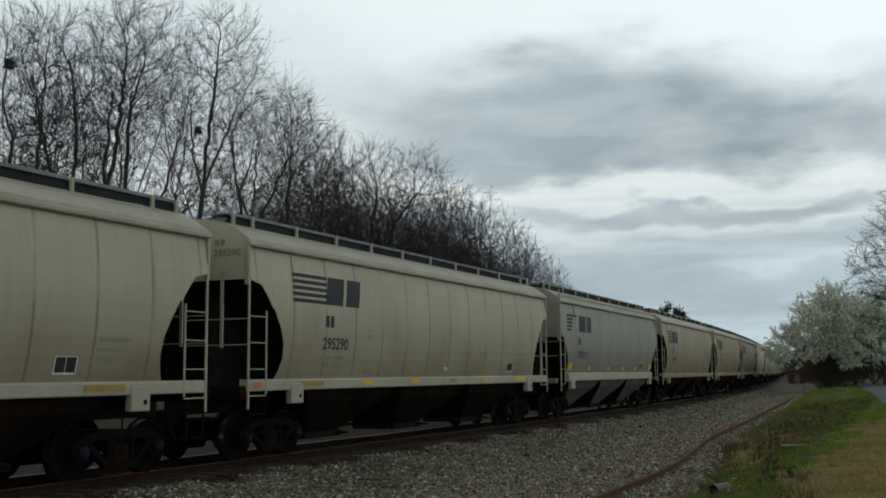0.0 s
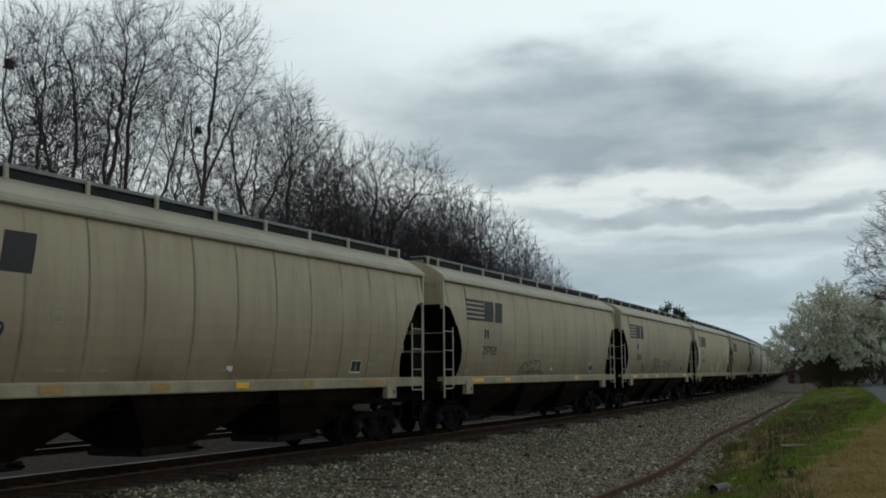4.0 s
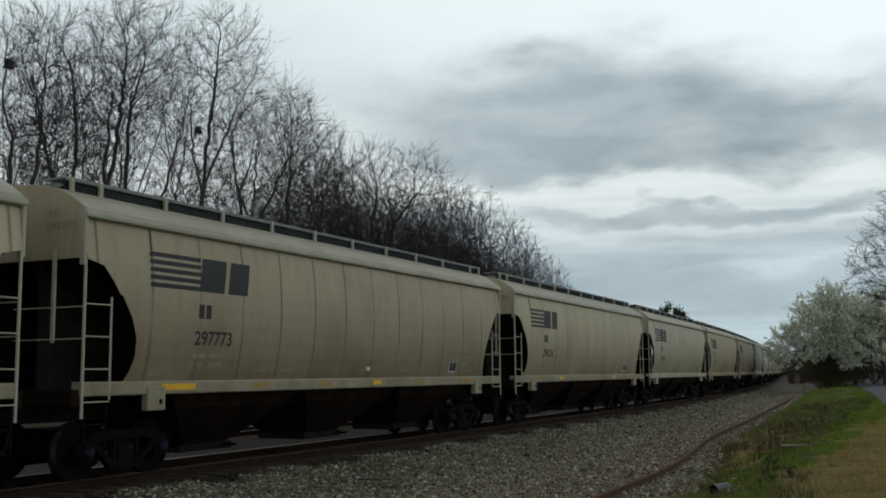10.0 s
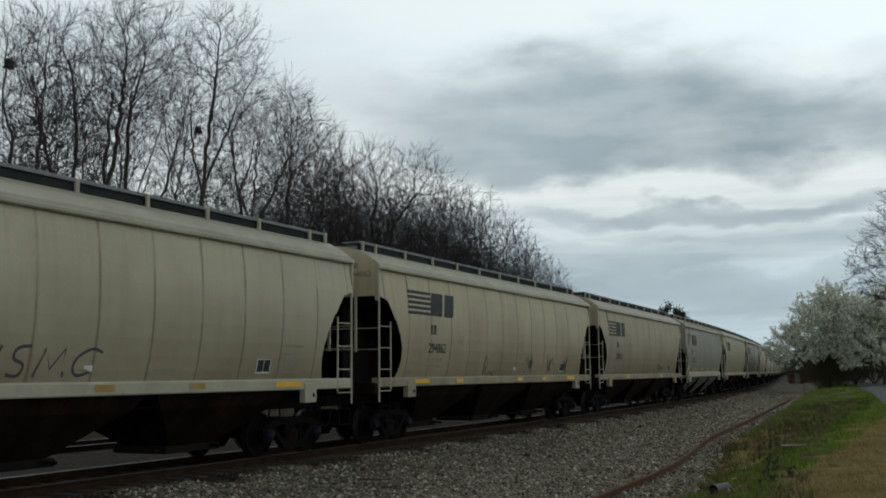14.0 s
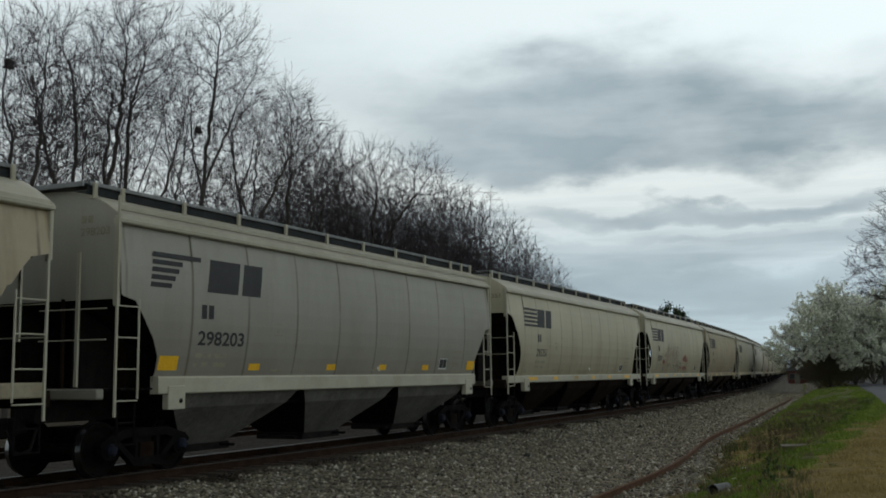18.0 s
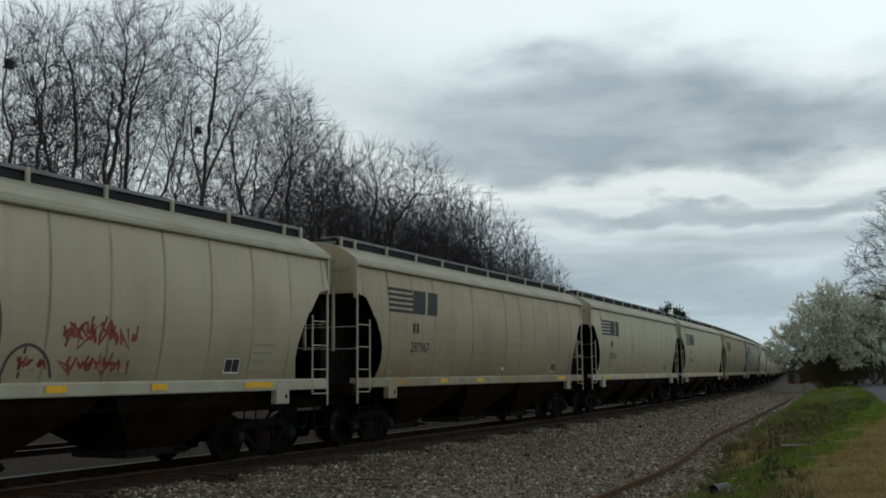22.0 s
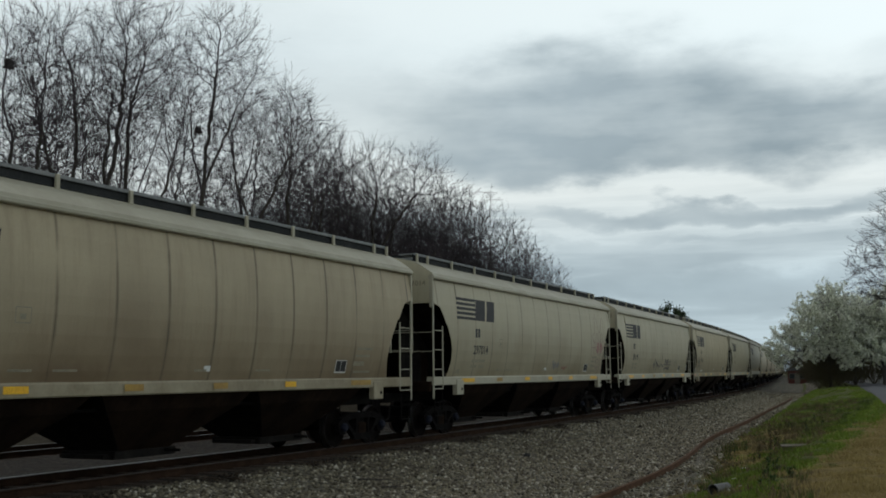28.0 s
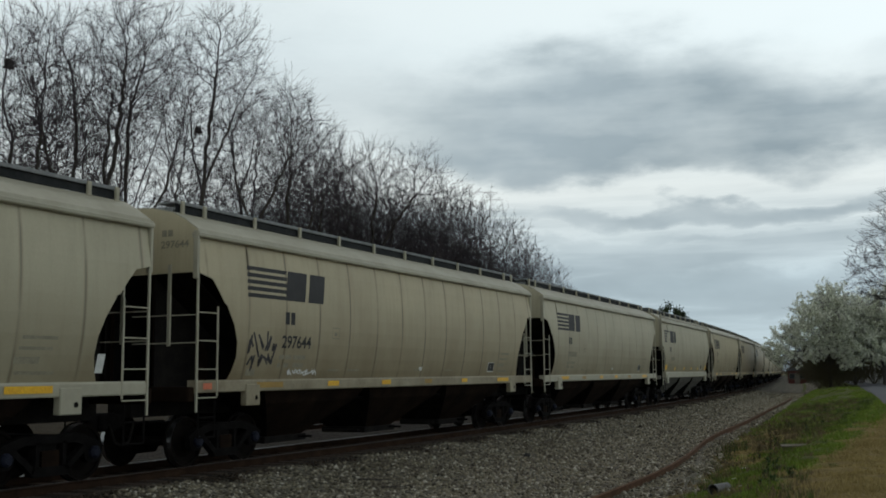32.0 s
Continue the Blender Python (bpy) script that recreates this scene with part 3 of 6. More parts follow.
def bend(pts):
    """Rounds a polyline by corner cutting."""
    for _ in range(2):
        out = [pts[0]]
        for a, b in zip(pts, pts[1:]):
            out += [(a[0] * 0.75 + b[0] * 0.25, a[1] * 0.75 + b[1] * 0.25), (a[0] * 0.25 + b[0] * 0.75, a[1] * 0.25 + b[1] * 0.75)]
        pts = out + [pts[-1]]
    return pts


def text_mesh(word, x0, x1, height, mat):
    """Digits in the built-in font, scaled to run from x0 to x1 with the given height."""
    cu = bpy.data.curves.new("digits", "FONT")
    cu.body, cu.size = word, 1.0
    cu.offset = 0.02
    ob = bpy.data.objects.new("digits", cu)
    me = bpy.data.meshes.new_from_object(ob)
    bpy.data.objects.remove(ob)
    bpy.data.curves.remove(cu)
    co = np.array([v.co[:] for v in me.vertices])
    lo, hi = co.min(0), co.max(0)
    for v, c in zip(me.vertices, co):
        v.co = (x0 + (c[0] - lo[0]) / (hi[0] - lo[0]) * (x1 - x0), (c[1] - lo[1]) / (hi[1] - lo[1]) * height, 0)
    me.materials.clear()
    me.materials.append(mat)
    return me


def car_number(car, word, h, kind_b, mat):
    if word:
        me = text_mesh(word, *((2.85, 4.22) if kind_b else (3.28, 4.36)), 0.26, mat)
        for v in me.vertices:
            z = 2.20 + v.co.y
            v.co = (v.co.x - h, -(side_y(z) + 0.006), z)
        part("car_number", me, None, car, "black car number")
        me = text_mesh(word, 0.72, 1.36, 0.14, FAINT)
        for v in me.vertices:
            v.co = (0.0, -(v.co.x), v.co.y)
        o = part("end_number", me, None, car)
        o.location = (-h + (0.85 if kind_b else 0.62) - 0.018, 0, 3.98)
    else:
        part("car_number", decal(bmesh.new(), 3.28, 4.36, 2.24, 2.42, h), FAINT, car)
    bm = bmesh.new()
    for a in (0.74, 0.88):
        y0, y1 = -a, -a - 0.11
        vs = [bm.verts.new(v) for v in ((0, y0, 4.20), (0, y1, 4.20), (0, y1, 4.32), (0, y0, 4.32))]
        bm.faces.new(vs)
    o = part("end_mark", bm, FAINT, car)
    o.location = (-h + (0.85 if kind_b else 0.62) - 0.018, 0, 0)


def logo(car, h, kind_b, faded):
    mat = FAINT if faded else MARKING
    u0 = 1.54 if kind_b else 2.06
    for i in range(5):
        z = 3.165 + i * 0.131
        a, b = u0, 3.42
        if kind_b:
            a, b = u0 + i * 0.02, 2.08 + i * 0.10 + (0.42 if i == 4 else 0)
        part("logo_stripe", decal(bmesh.new(), a, b, z, z + (0.085 if kind_b else 0.078), h, shear=0.02), mat, car)
    s = -0.10 if kind_b else 0.0
    part("logo_block", decal(bmesh.new(), 3.36 + s - 0.2 * kind_b, 4.08 + s, 3.165, 3.77, h, shear=0.12), mat, car)
    part("logo_block", decal(bmesh.new(), 4.20 + s, 4.80 + s, 3.165, 3.77, h, shear=0.12), mat, car)


def markings(car, n, word, kind_b, dirty):
    h = (CAR_LEN_B if kind_b else CAR_LEN) / 2
    logo(car, h, kind_b, n in (-1,))
    car_number(car, word, h, kind_b, MARKING)
    if n < 24:
        for a in (3.36, 3.56):
            a -= 0.45 * kind_b
            part("small_mark", decal(bmesh.new(), a, a + 0.15, 2.68, 2.93, h), MARKING, car)
        for z, spans in ((1.98, ((3.24, 3.42), (3.46, 3.68), (3.76, 4.20))), (1.82, ((3.22, 3.32), (3.44, 3.62), (3.78, 4.16)))):
            for a, b in spans:
                part("data_line", decal(bmesh.new(), a - 0.4 * kind_b, b - 0.4 * kind_b, z, z + 0.085, h), FAINT, car)
        bm = bmesh.new()
        for q in ((5.20, 5.50, 2.44, 2.455), (5.20, 5.50, 2.665, 2.68), (5.20, 5.215, 2.455, 2.665), (5.485, 5.50, 2.455, 2.665), (5.29, 5.40, 2.50, 2.58)):
            decal(bm, *q[:2], *q[2:], h)
        part("stencil_frame", bm, FAINT, car)
    if not kind_b:
        part("builder_plate", decal(bmesh.new(), 2.20, 2.50, 1.66, 1.78, h), FAINT, car)
    ln = 2 * h
    for z, a, b in () if n > 22 else ((2.22, ln - 3.30, ln - 2.62), (2.06, ln - 3.34, ln - 2.70), (1.86, ln - 3.40, ln - 2.92), (1.70, ln - 3.35, ln - 2.60)):
        part("data_line", decal(bmesh.new(), a, b, z, z + (0.10 if z == 1.86 else 0.05), h), FAINT, car)
    for a, b in ((5.2, 5.65), (6.05, 6.55), (9.35, 9.7), (11.2, 11.7)) if n < 22 else ():
        part("data_line", decal(bmesh.new(), a, b, 1.74, 1.78, h), FAINT, car)
    dz = 0.08 * kind_b
    plate = part("placard", decal(bmesh.new(), ln - 4.16, ln - 3.70, 1.70 + dz, 1.98 + dz, h, 0.005), WHITE_MARK, car, "black placard with a white border")
    for a, b in ((ln - 4.14, ln - 3.94), (ln - 3.925, ln - 3.72)):
        part("placard_field", decal(bmesh.new(), a, b, 1.73 + dz, 1.965 + dz, h, 0.008), MARKING, plate)
    if n % 3 != 1:
        part("paper_tag", decal(bmesh.new(), 9.62, 9.80, 1.74, 1.84, h), WHITE_MARK, car)
    spots = ((2.44, 3.34), (5.06, 5.52), (7.50, 7.95), (9.80, 10.22), (12.1, 12.5), (ln - 3.6, ln - 2.7))
    if kind_b:
        for i, a in enumerate((1.90, 4.50, 7.35, 9.7, 12.0, ln - 2.35)):
            w, t = (0.50, 0.25) if i in (0, 5) else (0.36, 0.13)
            part("reflector", decal(bmesh.new(), a, a + w, 1.76, 1.76 + t, h), YELLOW, car)
    else:
        for i, (a, b) in enumerate(spots):
            mat = YELLOW_DIRTY if (i * 7 + n * 3) % 10 < dirty else YELLOW
            part("reflector", decal(bmesh.new(), a, b, 1.425, 1.535, h), mat, car)
    if n in (0, 10, 20, 8):
        part("orange_tag", decal(bmesh.new(), 0.80, 1.05, 1.42, 1.53, h), ORANGE_TAG, car)


# ---- spray paint on some cars, drawn as loose strokes ----
def scribble(seed, u0, u1, z0, z1, letters):
    """Overlapping loops and slashes that look like a hurried sprayed tag but spell nothing."""
    r = random.Random(seed)
    lines = []
    w = (u1 - u0) / letters
    for i in range(letters):
        a = u0 + i * w
        pts, hi = [], r.random() < 0.5
        for k in range(r.choice((4, 5, 6))):
            hi = not hi
            pts.append((a + w * r.uniform(-0.25, 1.25), z0 + (z1 - z0) * (r.uniform(0.55, 1.0) if hi else r.uniform(0.0, 0.45))))
        lines.append(bend(pts) if r.random() < 0.7 else pts)
    return lines


def spray(car, h, lines, width, mat, label):
    for ln in lines:
        bm = bmesh.new()
        stroke(bm, ln, width, h)
        part("graffiti_stroke", bm, mat, car, label)


def graffiti(car, n, h):
    if n == 3:
        z0 = 1.56
        arcs = [bend([(6.42, z0), (6.55, 1.80), (6.80, 1.92), (6.95, 1.72), (6.90, z0)]), bend([(6.72, z0), (6.70, 1.82), (6.95, 2.00), (7.2, 1.96), (7.38, 1.78), (7.36, z0)]),
                bend([(7.30, 1.85), (7.40, 2.10), (7.62, 1.95), (7.72, 2.08), (7.98, 2.10), (7.95, 1.62)]), bend([(7.95, 1.95), (8.15, 2.08), (8.4, 2.06), (8.48, 1.9), (8.36, 1.62)]),
                bend([(8.05, 1.62), (8.2, 1.78), (8.5, 1.62), (8.6, 1.8), (8.66, 1.62)]), bend([(8.66, 1.62), (8.85, 1.68), (9.02, 1.60)]), bend([(7.5, 1.62), (7.62, 1.82), (7.8, 1.82), (7.82, 1.62)])]
        spray(car, h, arcs, 0.05, SPRAY_BLACK, "black sprayed arched lettering")
        spray(car, h, scribble(4, 7.0, 8.3, 1.60, 1.80, 6), 0.04, SPRAY_BLACK, "small black sprayed strokes")
        spray(car, h, scribble(6, 12.5, 13.5, 1.72, 2.05, 6) + scribble(7, 13.2, 13.9, 1.8, 2.1, 3), 0.03, FAINT, "faint grey tag")
    if n == 4:
        big = []
        for a, k in ((6.85, 0), (7.95, 1), (8.95, 2), (10.2, 3)):
            z0, z1 = 1.60, 2.26
            if k == 0:
                big += [bend([(a, z0), (a + 0.1, z0 + 0.3), (a + 0.25, z1), (a + 1.15, z1), (a + 1.1, z1 - 0.14), (a + 0.45, z1 - 0.16), (a + 0.42, z1 - 0.32), (a + 0.9, z1 - 0.3), (a + 0.86, z1 - 0.42), (a + 0.35, z1 - 0.45), (a + 0.2, z0)]), [(a + 0.75, z1 - 0.42), (a + 0.66, z0)]]
            elif k == 1:
                big += [bend([(a + 0.05, z0), (a + 0.2, z1 - 0.05), (a + 0.55, z1), (a + 0.45, z0 + 0.15), (a + 0.95, z0 + 0.45), (a + 0.9, z0 + 0.12), (a + 0.3, z0)]), [(a + 0.32, z1 - 0.2), (a + 0.2, z0 + 0.1)]]
            elif k == 2:
                big += [bend([(a, z0), (a + 0.35, z1 - 0.1), (a + 0.95, z1 - 0.05), (a + 1.15, z0), (a + 0.85, z0), (a + 0.75, z0 + 0.35), (a + 0.45, z0 + 0.35), (a + 0.25, z0)]), [(a + 1.0, z0 + 0.1), (a + 1.3, z1 - 0.1), (a + 1.45, z0 + 0.2)]]
            else:
                big += [bend([(a + 0.3, z1 - 0.05), (a + 0.5, z0), (a + 0.7, z1 - 0.1)]), [(a + 0.75, z1), (a + 0.72, z0 + 0.05)], [(a + 0.5, z1 - 0.25), (a + 1.35, z1 - 0.25)], [(a + 1.05, z1), (a + 1.0, z0)], [(a + 1.3, z1), (a + 1.22, z0 + 0.05)]]
        spray(car, h, big, 0.075, SPRAY_BLACK, "large black sprayed outline lettering")
        spray(car, h, scribble(10, 4.3, 4.85, 1.75, 2.12, 3) + scribble(13, 4.45, 5.5, 1.60, 1.90, 4), 0.05, SPRAY_BLACK, "black sprayed tag")
        spray(car, h, scribble(11, 6.2, 6.9, 1.75, 2.18, 3), 0.045, SPRAY_PURPLE, "thin purple tag")
    if n == 5:
        for q in ((1.98, 2.36, 1.80, 3.02), (14.22, 14.62, 2.78, 3.12), (16.08, 16.55, 2.22, 3.45)):
            part("fresh_patch", decal(bmesh.new(), *q, h, 0.004), WHITE_MARK, car, "fresh white paint patch")
        spray(car, h, [bend([(7.92, 2.02), (7.95, 1.85), (8.10, 1.72)]), bend([(8.55, 1.72), (8.52, 1.84), (8.75, 1.88), (9.05, 1.72), (8.65, 1.70)])], 0.05, SPRAY_WHITE, "white sprayed arcs")
        part("graffiti_block", decal(bmesh.new(), 10.42, 11.08, 1.60, 2.24, h, 0.005), SPRAY_BLACK, car, "black sprayed block")
        for k, ln in enumerate(([(10.48, 2.15), (11.0, 2.15)], [(10.98, 2.12), (10.52, 1.78)], [(10.5, 1.74), (11.02, 1.86)], [(10.62, 1.72), (10.80, 1.58)])):
            bm = bmesh.new()
            stroke(bm, ln, 0.15, h)
            for v in bm.verts:
                v.co.y -= 0.006 + 0.001 * k
            part("graffiti_stroke", bm, SPRAY_WHITE, car, "white sprayed zigzag on a black block")
        spray(car, h, scribble(12, 6.2, 6.8, 1.74, 1.92, 4), 0.025, SPRAY_RED, "thin red scrawl")
    if n == 8:
        z0, z1 = 1.66, 2.12
        ln = [bend([(7.48, z1), (7.52, z0 + 0.1), (7.68, z0), (7.85, z0 + 0.2), (7.98, z1)]),
              bend([(8.52, z1), (8.25, z1 - 0.02), (8.18, z1 - 0.2), (8.44, z0 + 0.2), (8.35, z0), (8.12, z0 + 0.04)]),
              [(8.62, z0), (8.80, z1 - 0.03), (8.92, z0 + 0.12), (9.18, z1 - 0.03), (9.20, z0)],
              bend([(9.97, z1 - 0.08), (9.75, z1), (9.42, z1 - 0.15), (9.36, z0 + 0.1), (9.5, z0), (9.75, z0 + 0.08)])]
        spray(car, h, ln, 0.05, SPRAY_BLACK, "four black hand-sprayed letters")
    if n == 9:
        spray(car, h, [bend([(7.18, 1.62), (7.15, 1.95), (7.32, 2.2), (7.45, 1.95), (7.35, 1.7), (7.25, 1.95), (7.38, 1.62)]), bend([(7.5, 1.62), (7.7, 1.72), (7.95, 1.60), (8.02, 1.72)])], 0.05, SPRAY_BLACK, "small black sprayed figure")
        for k, (a, b) in enumerate(((10.7, 11.3), (12.75, 13.45), (14.4, 14.9))):
            spray(car, h, scribble(30 + k, a, b, 1.62, 2.3, 4), 0.06, SPRAY_BLACK, "smudged dark tag")
    if n == 10:
        spray(car, h, scribble(40, 11.75, 12.5, 1.72, 2.08, 4) + scribble(41, 12.2, 13.15, 1.68, 1.98, 4), 0.045, SPRAY_BLACK, "black sprayed tag")
    if n == 13:
        tall, inner = [], []
        for a, b, za, zb in ((5.52, 5.95, 1.60, 2.88), (5.90, 6.45, 1.95, 3.02), (6.45, 7.10, 1.95, 2.98), (7.18, 7.72, 1.95, 2.95), (7.75, 8.25, 1.9, 3.0), (8.35, 9.0, 1.60, 2.98)):
            w = b - a
            tall.append(bend([(a, za), (a + 0.04, zb - 0.35), (a + 0.12, zb), (a + w * 0.62, zb - 0.02), (a + w * 0.88, zb - 0.35), (a + w * 0.92, za + 0.35)]))
            inner.append(bend([(a + w * 0.30, za + 0.35), (a + w * 0.32, zb - 0.3), (a + w * 0.46, zb - 0.16), (a + w * 0.60, zb - 0.3), (a + w * 0.62, za + 0.45)]))
        tall += [bend([(6.9, 2.75), (7.15, 2.45), (7.35, 2.75)]), bend([(8.0, 2.8), (8.15, 2.5), (8.4, 2.8)]), bend([(4.95, 2.45), (5.3, 2.5), (5.42, 2.2), (5.40, 1.7)])]
        low = []
        for a, b, z0 in ((5.80, 7.0, 1.92), (7.24, 7.85, 1.90), (8.0, 9.1, 1.92), (9.05, 10.0, 2.0)):
            w = b - a
            low.append(bend([(a, z0 - 0.35), (a + 0.08 * w, z0), (a + 0.45 * w, z0 + 0.18), (a + 0.85 * w, z0 - 0.02), (a + w, z0 - 0.35)]))
            low.append([(a + 0.4 * w, z0 + 0.1), (a + 0.34 * w, z0 - 0.35)])
        spray(car, h, tall[0::2], 0.042, SPRAY_RED, "tall dark red sprayed outlines")
        spray(car, h, tall[1::2], 0.035, SPRAY_BLACK, "tall black sprayed outlines")
        spray(car, h, inner, 0.024, SPRAY_PURPLE, "thin inner sprayed lines")
        spray(car, h, low, 0.05, SPRAY_BLACK, "black sprayed arches")
        spray(car, h, scribble(50, 4.55, 5.1, 1.95, 2.32, 4), 0.07, SPRAY_RED, "red sprayed tag")
        spray(car, h, [[(4.62, 1.84), (5.0, 1.88)], [(4.7, 1.74), (4.9, 1.78)]], 0.06, SPRAY_BLACK, "short black dashes")
        spray(car, h, scribble(51, 10.05, 11.75, 2.08, 2.50, 8) + scribble(52, 10.1, 11.6, 1.68, 2.06, 8) + scribble(54, 10.2, 11.2, 2.2, 2.62, 4), 0.05, SPRAY_RED, "rows of dense red sprayed tags")
        spray(car, h, scribble(53, 9.25, 9.85, 1.76, 1.98, 5), 0.045, SPRAY_RED, "small red tag")
    if n == 18:
        c = [bend([(15.12, 1.62), (15.2, 2.3), (15.25, 2.75), (15.1, 3.05), (15.4, 3.2), (15.42, 3.6), (15.62, 4.0)]),
             bend([(15.75, 3.75), (15.8, 3.3), (16.1, 3.2), (16.3, 3.6), (16.5, 3.9), (16.62, 3.5), (16.6, 3.1)]),
             bend([(15.45, 2.6), (15.5, 3.15), (15.72, 3.2), (15.85, 2.8), (15.8, 2.55)]), bend([(16.05, 2.6), (16.15, 3.15), (16.4, 3.2), (16.48, 2.8), (16.35, 2.6)]),
             bend([(15.0, 2.6), (15.3, 2.65), (15.6, 2.5), (15.9, 2.3), (16.2, 2.45), (16.6, 2.7), (16.85, 2.75)]),
             bend([(14.95, 3.1), (15.12, 2.85), (15.4, 2.8)]), bend([(16.5, 2.85), (16.75, 2.95), (16.9, 3.2)]),
             bend([(15.5, 2.1), (15.8, 2.2), (16.1, 2.08), (15.8, 2.0), (15.5, 2.1)]), bend([(15.45, 1.9), (15.9, 1.85), (16.3, 1.95)]),
             bend([(16.35, 1.62), (16.42, 2.0), (16.38, 2.4)]), bend([(15.6, 1.62), (15.65, 1.82), (15.95, 1.8), (15.98, 1.62)])]
        spray(car, h, c, 0.035, SPRAY_PURPLE, "dull pink sprayed loops")
        rings = []
        for cu in (15.78, 16.2):
            rings += [[(cu + r * math.cos(a * 0.5), 2.62 + r * 1.5 * math.sin(a * 0.5)) for a in range(14)] for r in (0.05, 0.12)]
        spray(car, h, rings, 0.06, SPRAY_PINK, "pink sprayed rings")
        spray(car, h, scribble(60, 10.4, 11.2, 1.76, 2.12, 4) + scribble(63, 10.5, 11.0, 1.8, 2.0, 3), 0.045, SPRAY_BLUE, "small blue-grey tag")
        spray(car, h, scribble(61, 11.5, 12.05, 1.74, 1.92, 5), 0.03, SPRAY_RED, "faint red scrawl")
    if n == 19:
        spray(car, h, scribble(70, 7.66, 8.5, 1.72, 2.3, 3) + scribble(73, 7.9, 8.9, 1.70, 2.2, 3), 0.055, SPRAY_BLACK, "black sprayed tag")
        spray(car, h, [bend([(8.6, 2.02), (8.95, 2.0), (9.2, 1.85), (9.5, 2.06), (9.8, 2.0), (10.0, 1.88), (10.3, 2.06), (10.55, 2.0)])], 0.05, SPRAY_BLACK, "wavy black sprayed line")
        spray(car, h, scribble(71, 10.5, 12.0, 2.0, 2.4, 5) + scribble(74, 10.4, 11.9, 1.68, 2.0, 5) + [[(10.6, 2.02), (12.0, 2.02)]], 0.055, SPRAY_BLACK, "dense black sprayed tag")
        spray(car, h, scribble(72, 12.7, 13.6, 1.9, 2.35, 4), 0.045, FAINT, "faint grey tag")
        part("reflector", decal(bmesh.new(), 16.55, 16.72, 1.72, 2.02, h), WHITE_MARK, car, "white tape patch")
    if n == 20:
        spray(car, h, scribble(80, 2.1, 3.1, 1.95, 2.6, 5) + scribble(82, 2.15, 3.0, 1.74, 2.25, 5), 0.05, SPRAY_BLACK, "black sprayed tag")
        spray(car, h, scribble(81, 3.6, 4.8, 1.64, 1.80, 5), 0.03, SPRAY_WHITE, "small white tag")


# ---- the train ----
# order along the train, its number where it can be read, paint, how dirty the reflectors are
CARS = [(-2, "", 0, 4), (-1, "", 1, 4), (0, "295290", 1, 2), (1, "298311", 3, 0), (2, "296949", 2, 7), (3, "297928", 2, 5),
        (4, "297554", 2, 2), (5, "296679", 0, 7), (6, "297773", 2, 8), (7, "296236", 0, 8), (8, "296406", 1, 6), (9, "294862", 0, 2),
        (10, "298021", 2, 6), (11, "298203", 3, 0), (12, "295351", 1, 1), (13, "295301", 1, 0), (14, "297967", 2, 5),
        (15, "297310", 1, 1), (16, "297068", 1, 2), (17, "297523", 2, 7), (18, "297014", 1, 2), (19, "295193", 1, 2),
        (20, "297644", 0, 4), (21, "", 1, 3), (22, "", 1, 0)] + [(k, "", (2, 0, 1, 0, 2)[k % 5], 4) for k in range(23, 37)]
KIND_B = (1, 11, 22)
S_FRONT = 15.906
SPEED = CAR_LEN / 1.595
DRIFT_T = [0, 3, 6, 9, 12, 15, 18, 21, 24, 27, 29.5, 32]
DRIFT = [0, 0.74, 1.31, 1.73, 2.07, 2.36, 2.65, 2.74, 2.64, 2.39, 2.19, 1.97]

PAINTED = ("side_panel", "far_side_sheet", "end_sheet")
CAR_LABELS = {0: "weathered beige covered hopper car", 1: "pale beige covered hopper car",
              2: "dusty tan covered hopper car, seams streaked", 3: "grey covered hopper car, deep pale sill,"}
TAGGED_CARS = {3: "black spray tags", 4: "large black graffiti", 5: "white patches", 8: "four sprayed letters", 13: "red graffiti outlines",
               18: "pink graffiti loops", 19: "black wavy graffiti", 20: "small sprayed tags"}
train = []


def build_train():
    first = {}
    start = S_FRONT - 2 * CAR_LEN
    tint = random.Random(5)
    for n, word, paint, dirty in CARS:
        kb = n in KIND_B
        if kb not in first:
            first[kb] = build_car(kb)
            car = first[kb]
            plain = copy_thing(car, Matrix.Identity(4))
            first[kb] = plain
        else:
            car = copy_thing(first[kb], Matrix.Identity(4))
        shade = (tint.random(), tint.random(), tint.random(), 1.0)
        for o in car.children:
            if o.name.split(".")[0] in PAINTED:
                o.material_slots[0].link = "OBJECT"
                o.material_slots[0].material = PAINTS[paint]
                o.color = shade
            elif paint in (0, 2) and o.name.split(".")[0] in ("side_sill", "jacking_pad"):
                o.material_slots[0].link = "OBJECT"
                o.material_slots[0].material = DUSTY_SILL
        ln = CAR_LEN_B if kb else CAR_LEN
        markings(car, n, word, kb, dirty)
        graffiti(car, n, ln / 2)
        label = CAR_LABELS[paint] + (" with " + TAGGED_CARS[n] if n in TAGGED_CARS else " rolling on the track")
        tagged(car, label, "rail car", "freight train")
        train.append((n, car, start + ln / 2, ln))
        start += ln
    for plain in first.values():
        for o in (*plain.children_recursive, plain):
            bpy.data.objects.remove(o)


build_train()


def train_shift(t):
    return SPEED * t - float(np.interp(t, DRIFT_T, DRIFT))


def car_pose(s, ln):
    a, b = place(s - ln / 2 + 2.19, 0), place(s + ln / 2 - 2.19, 0)
    m = (a + b) / 2
    return Matrix.Translation(m) @ Matrix.Rotation(math.atan2(b.y - a.y, b.x - a.x), 4, "Z")


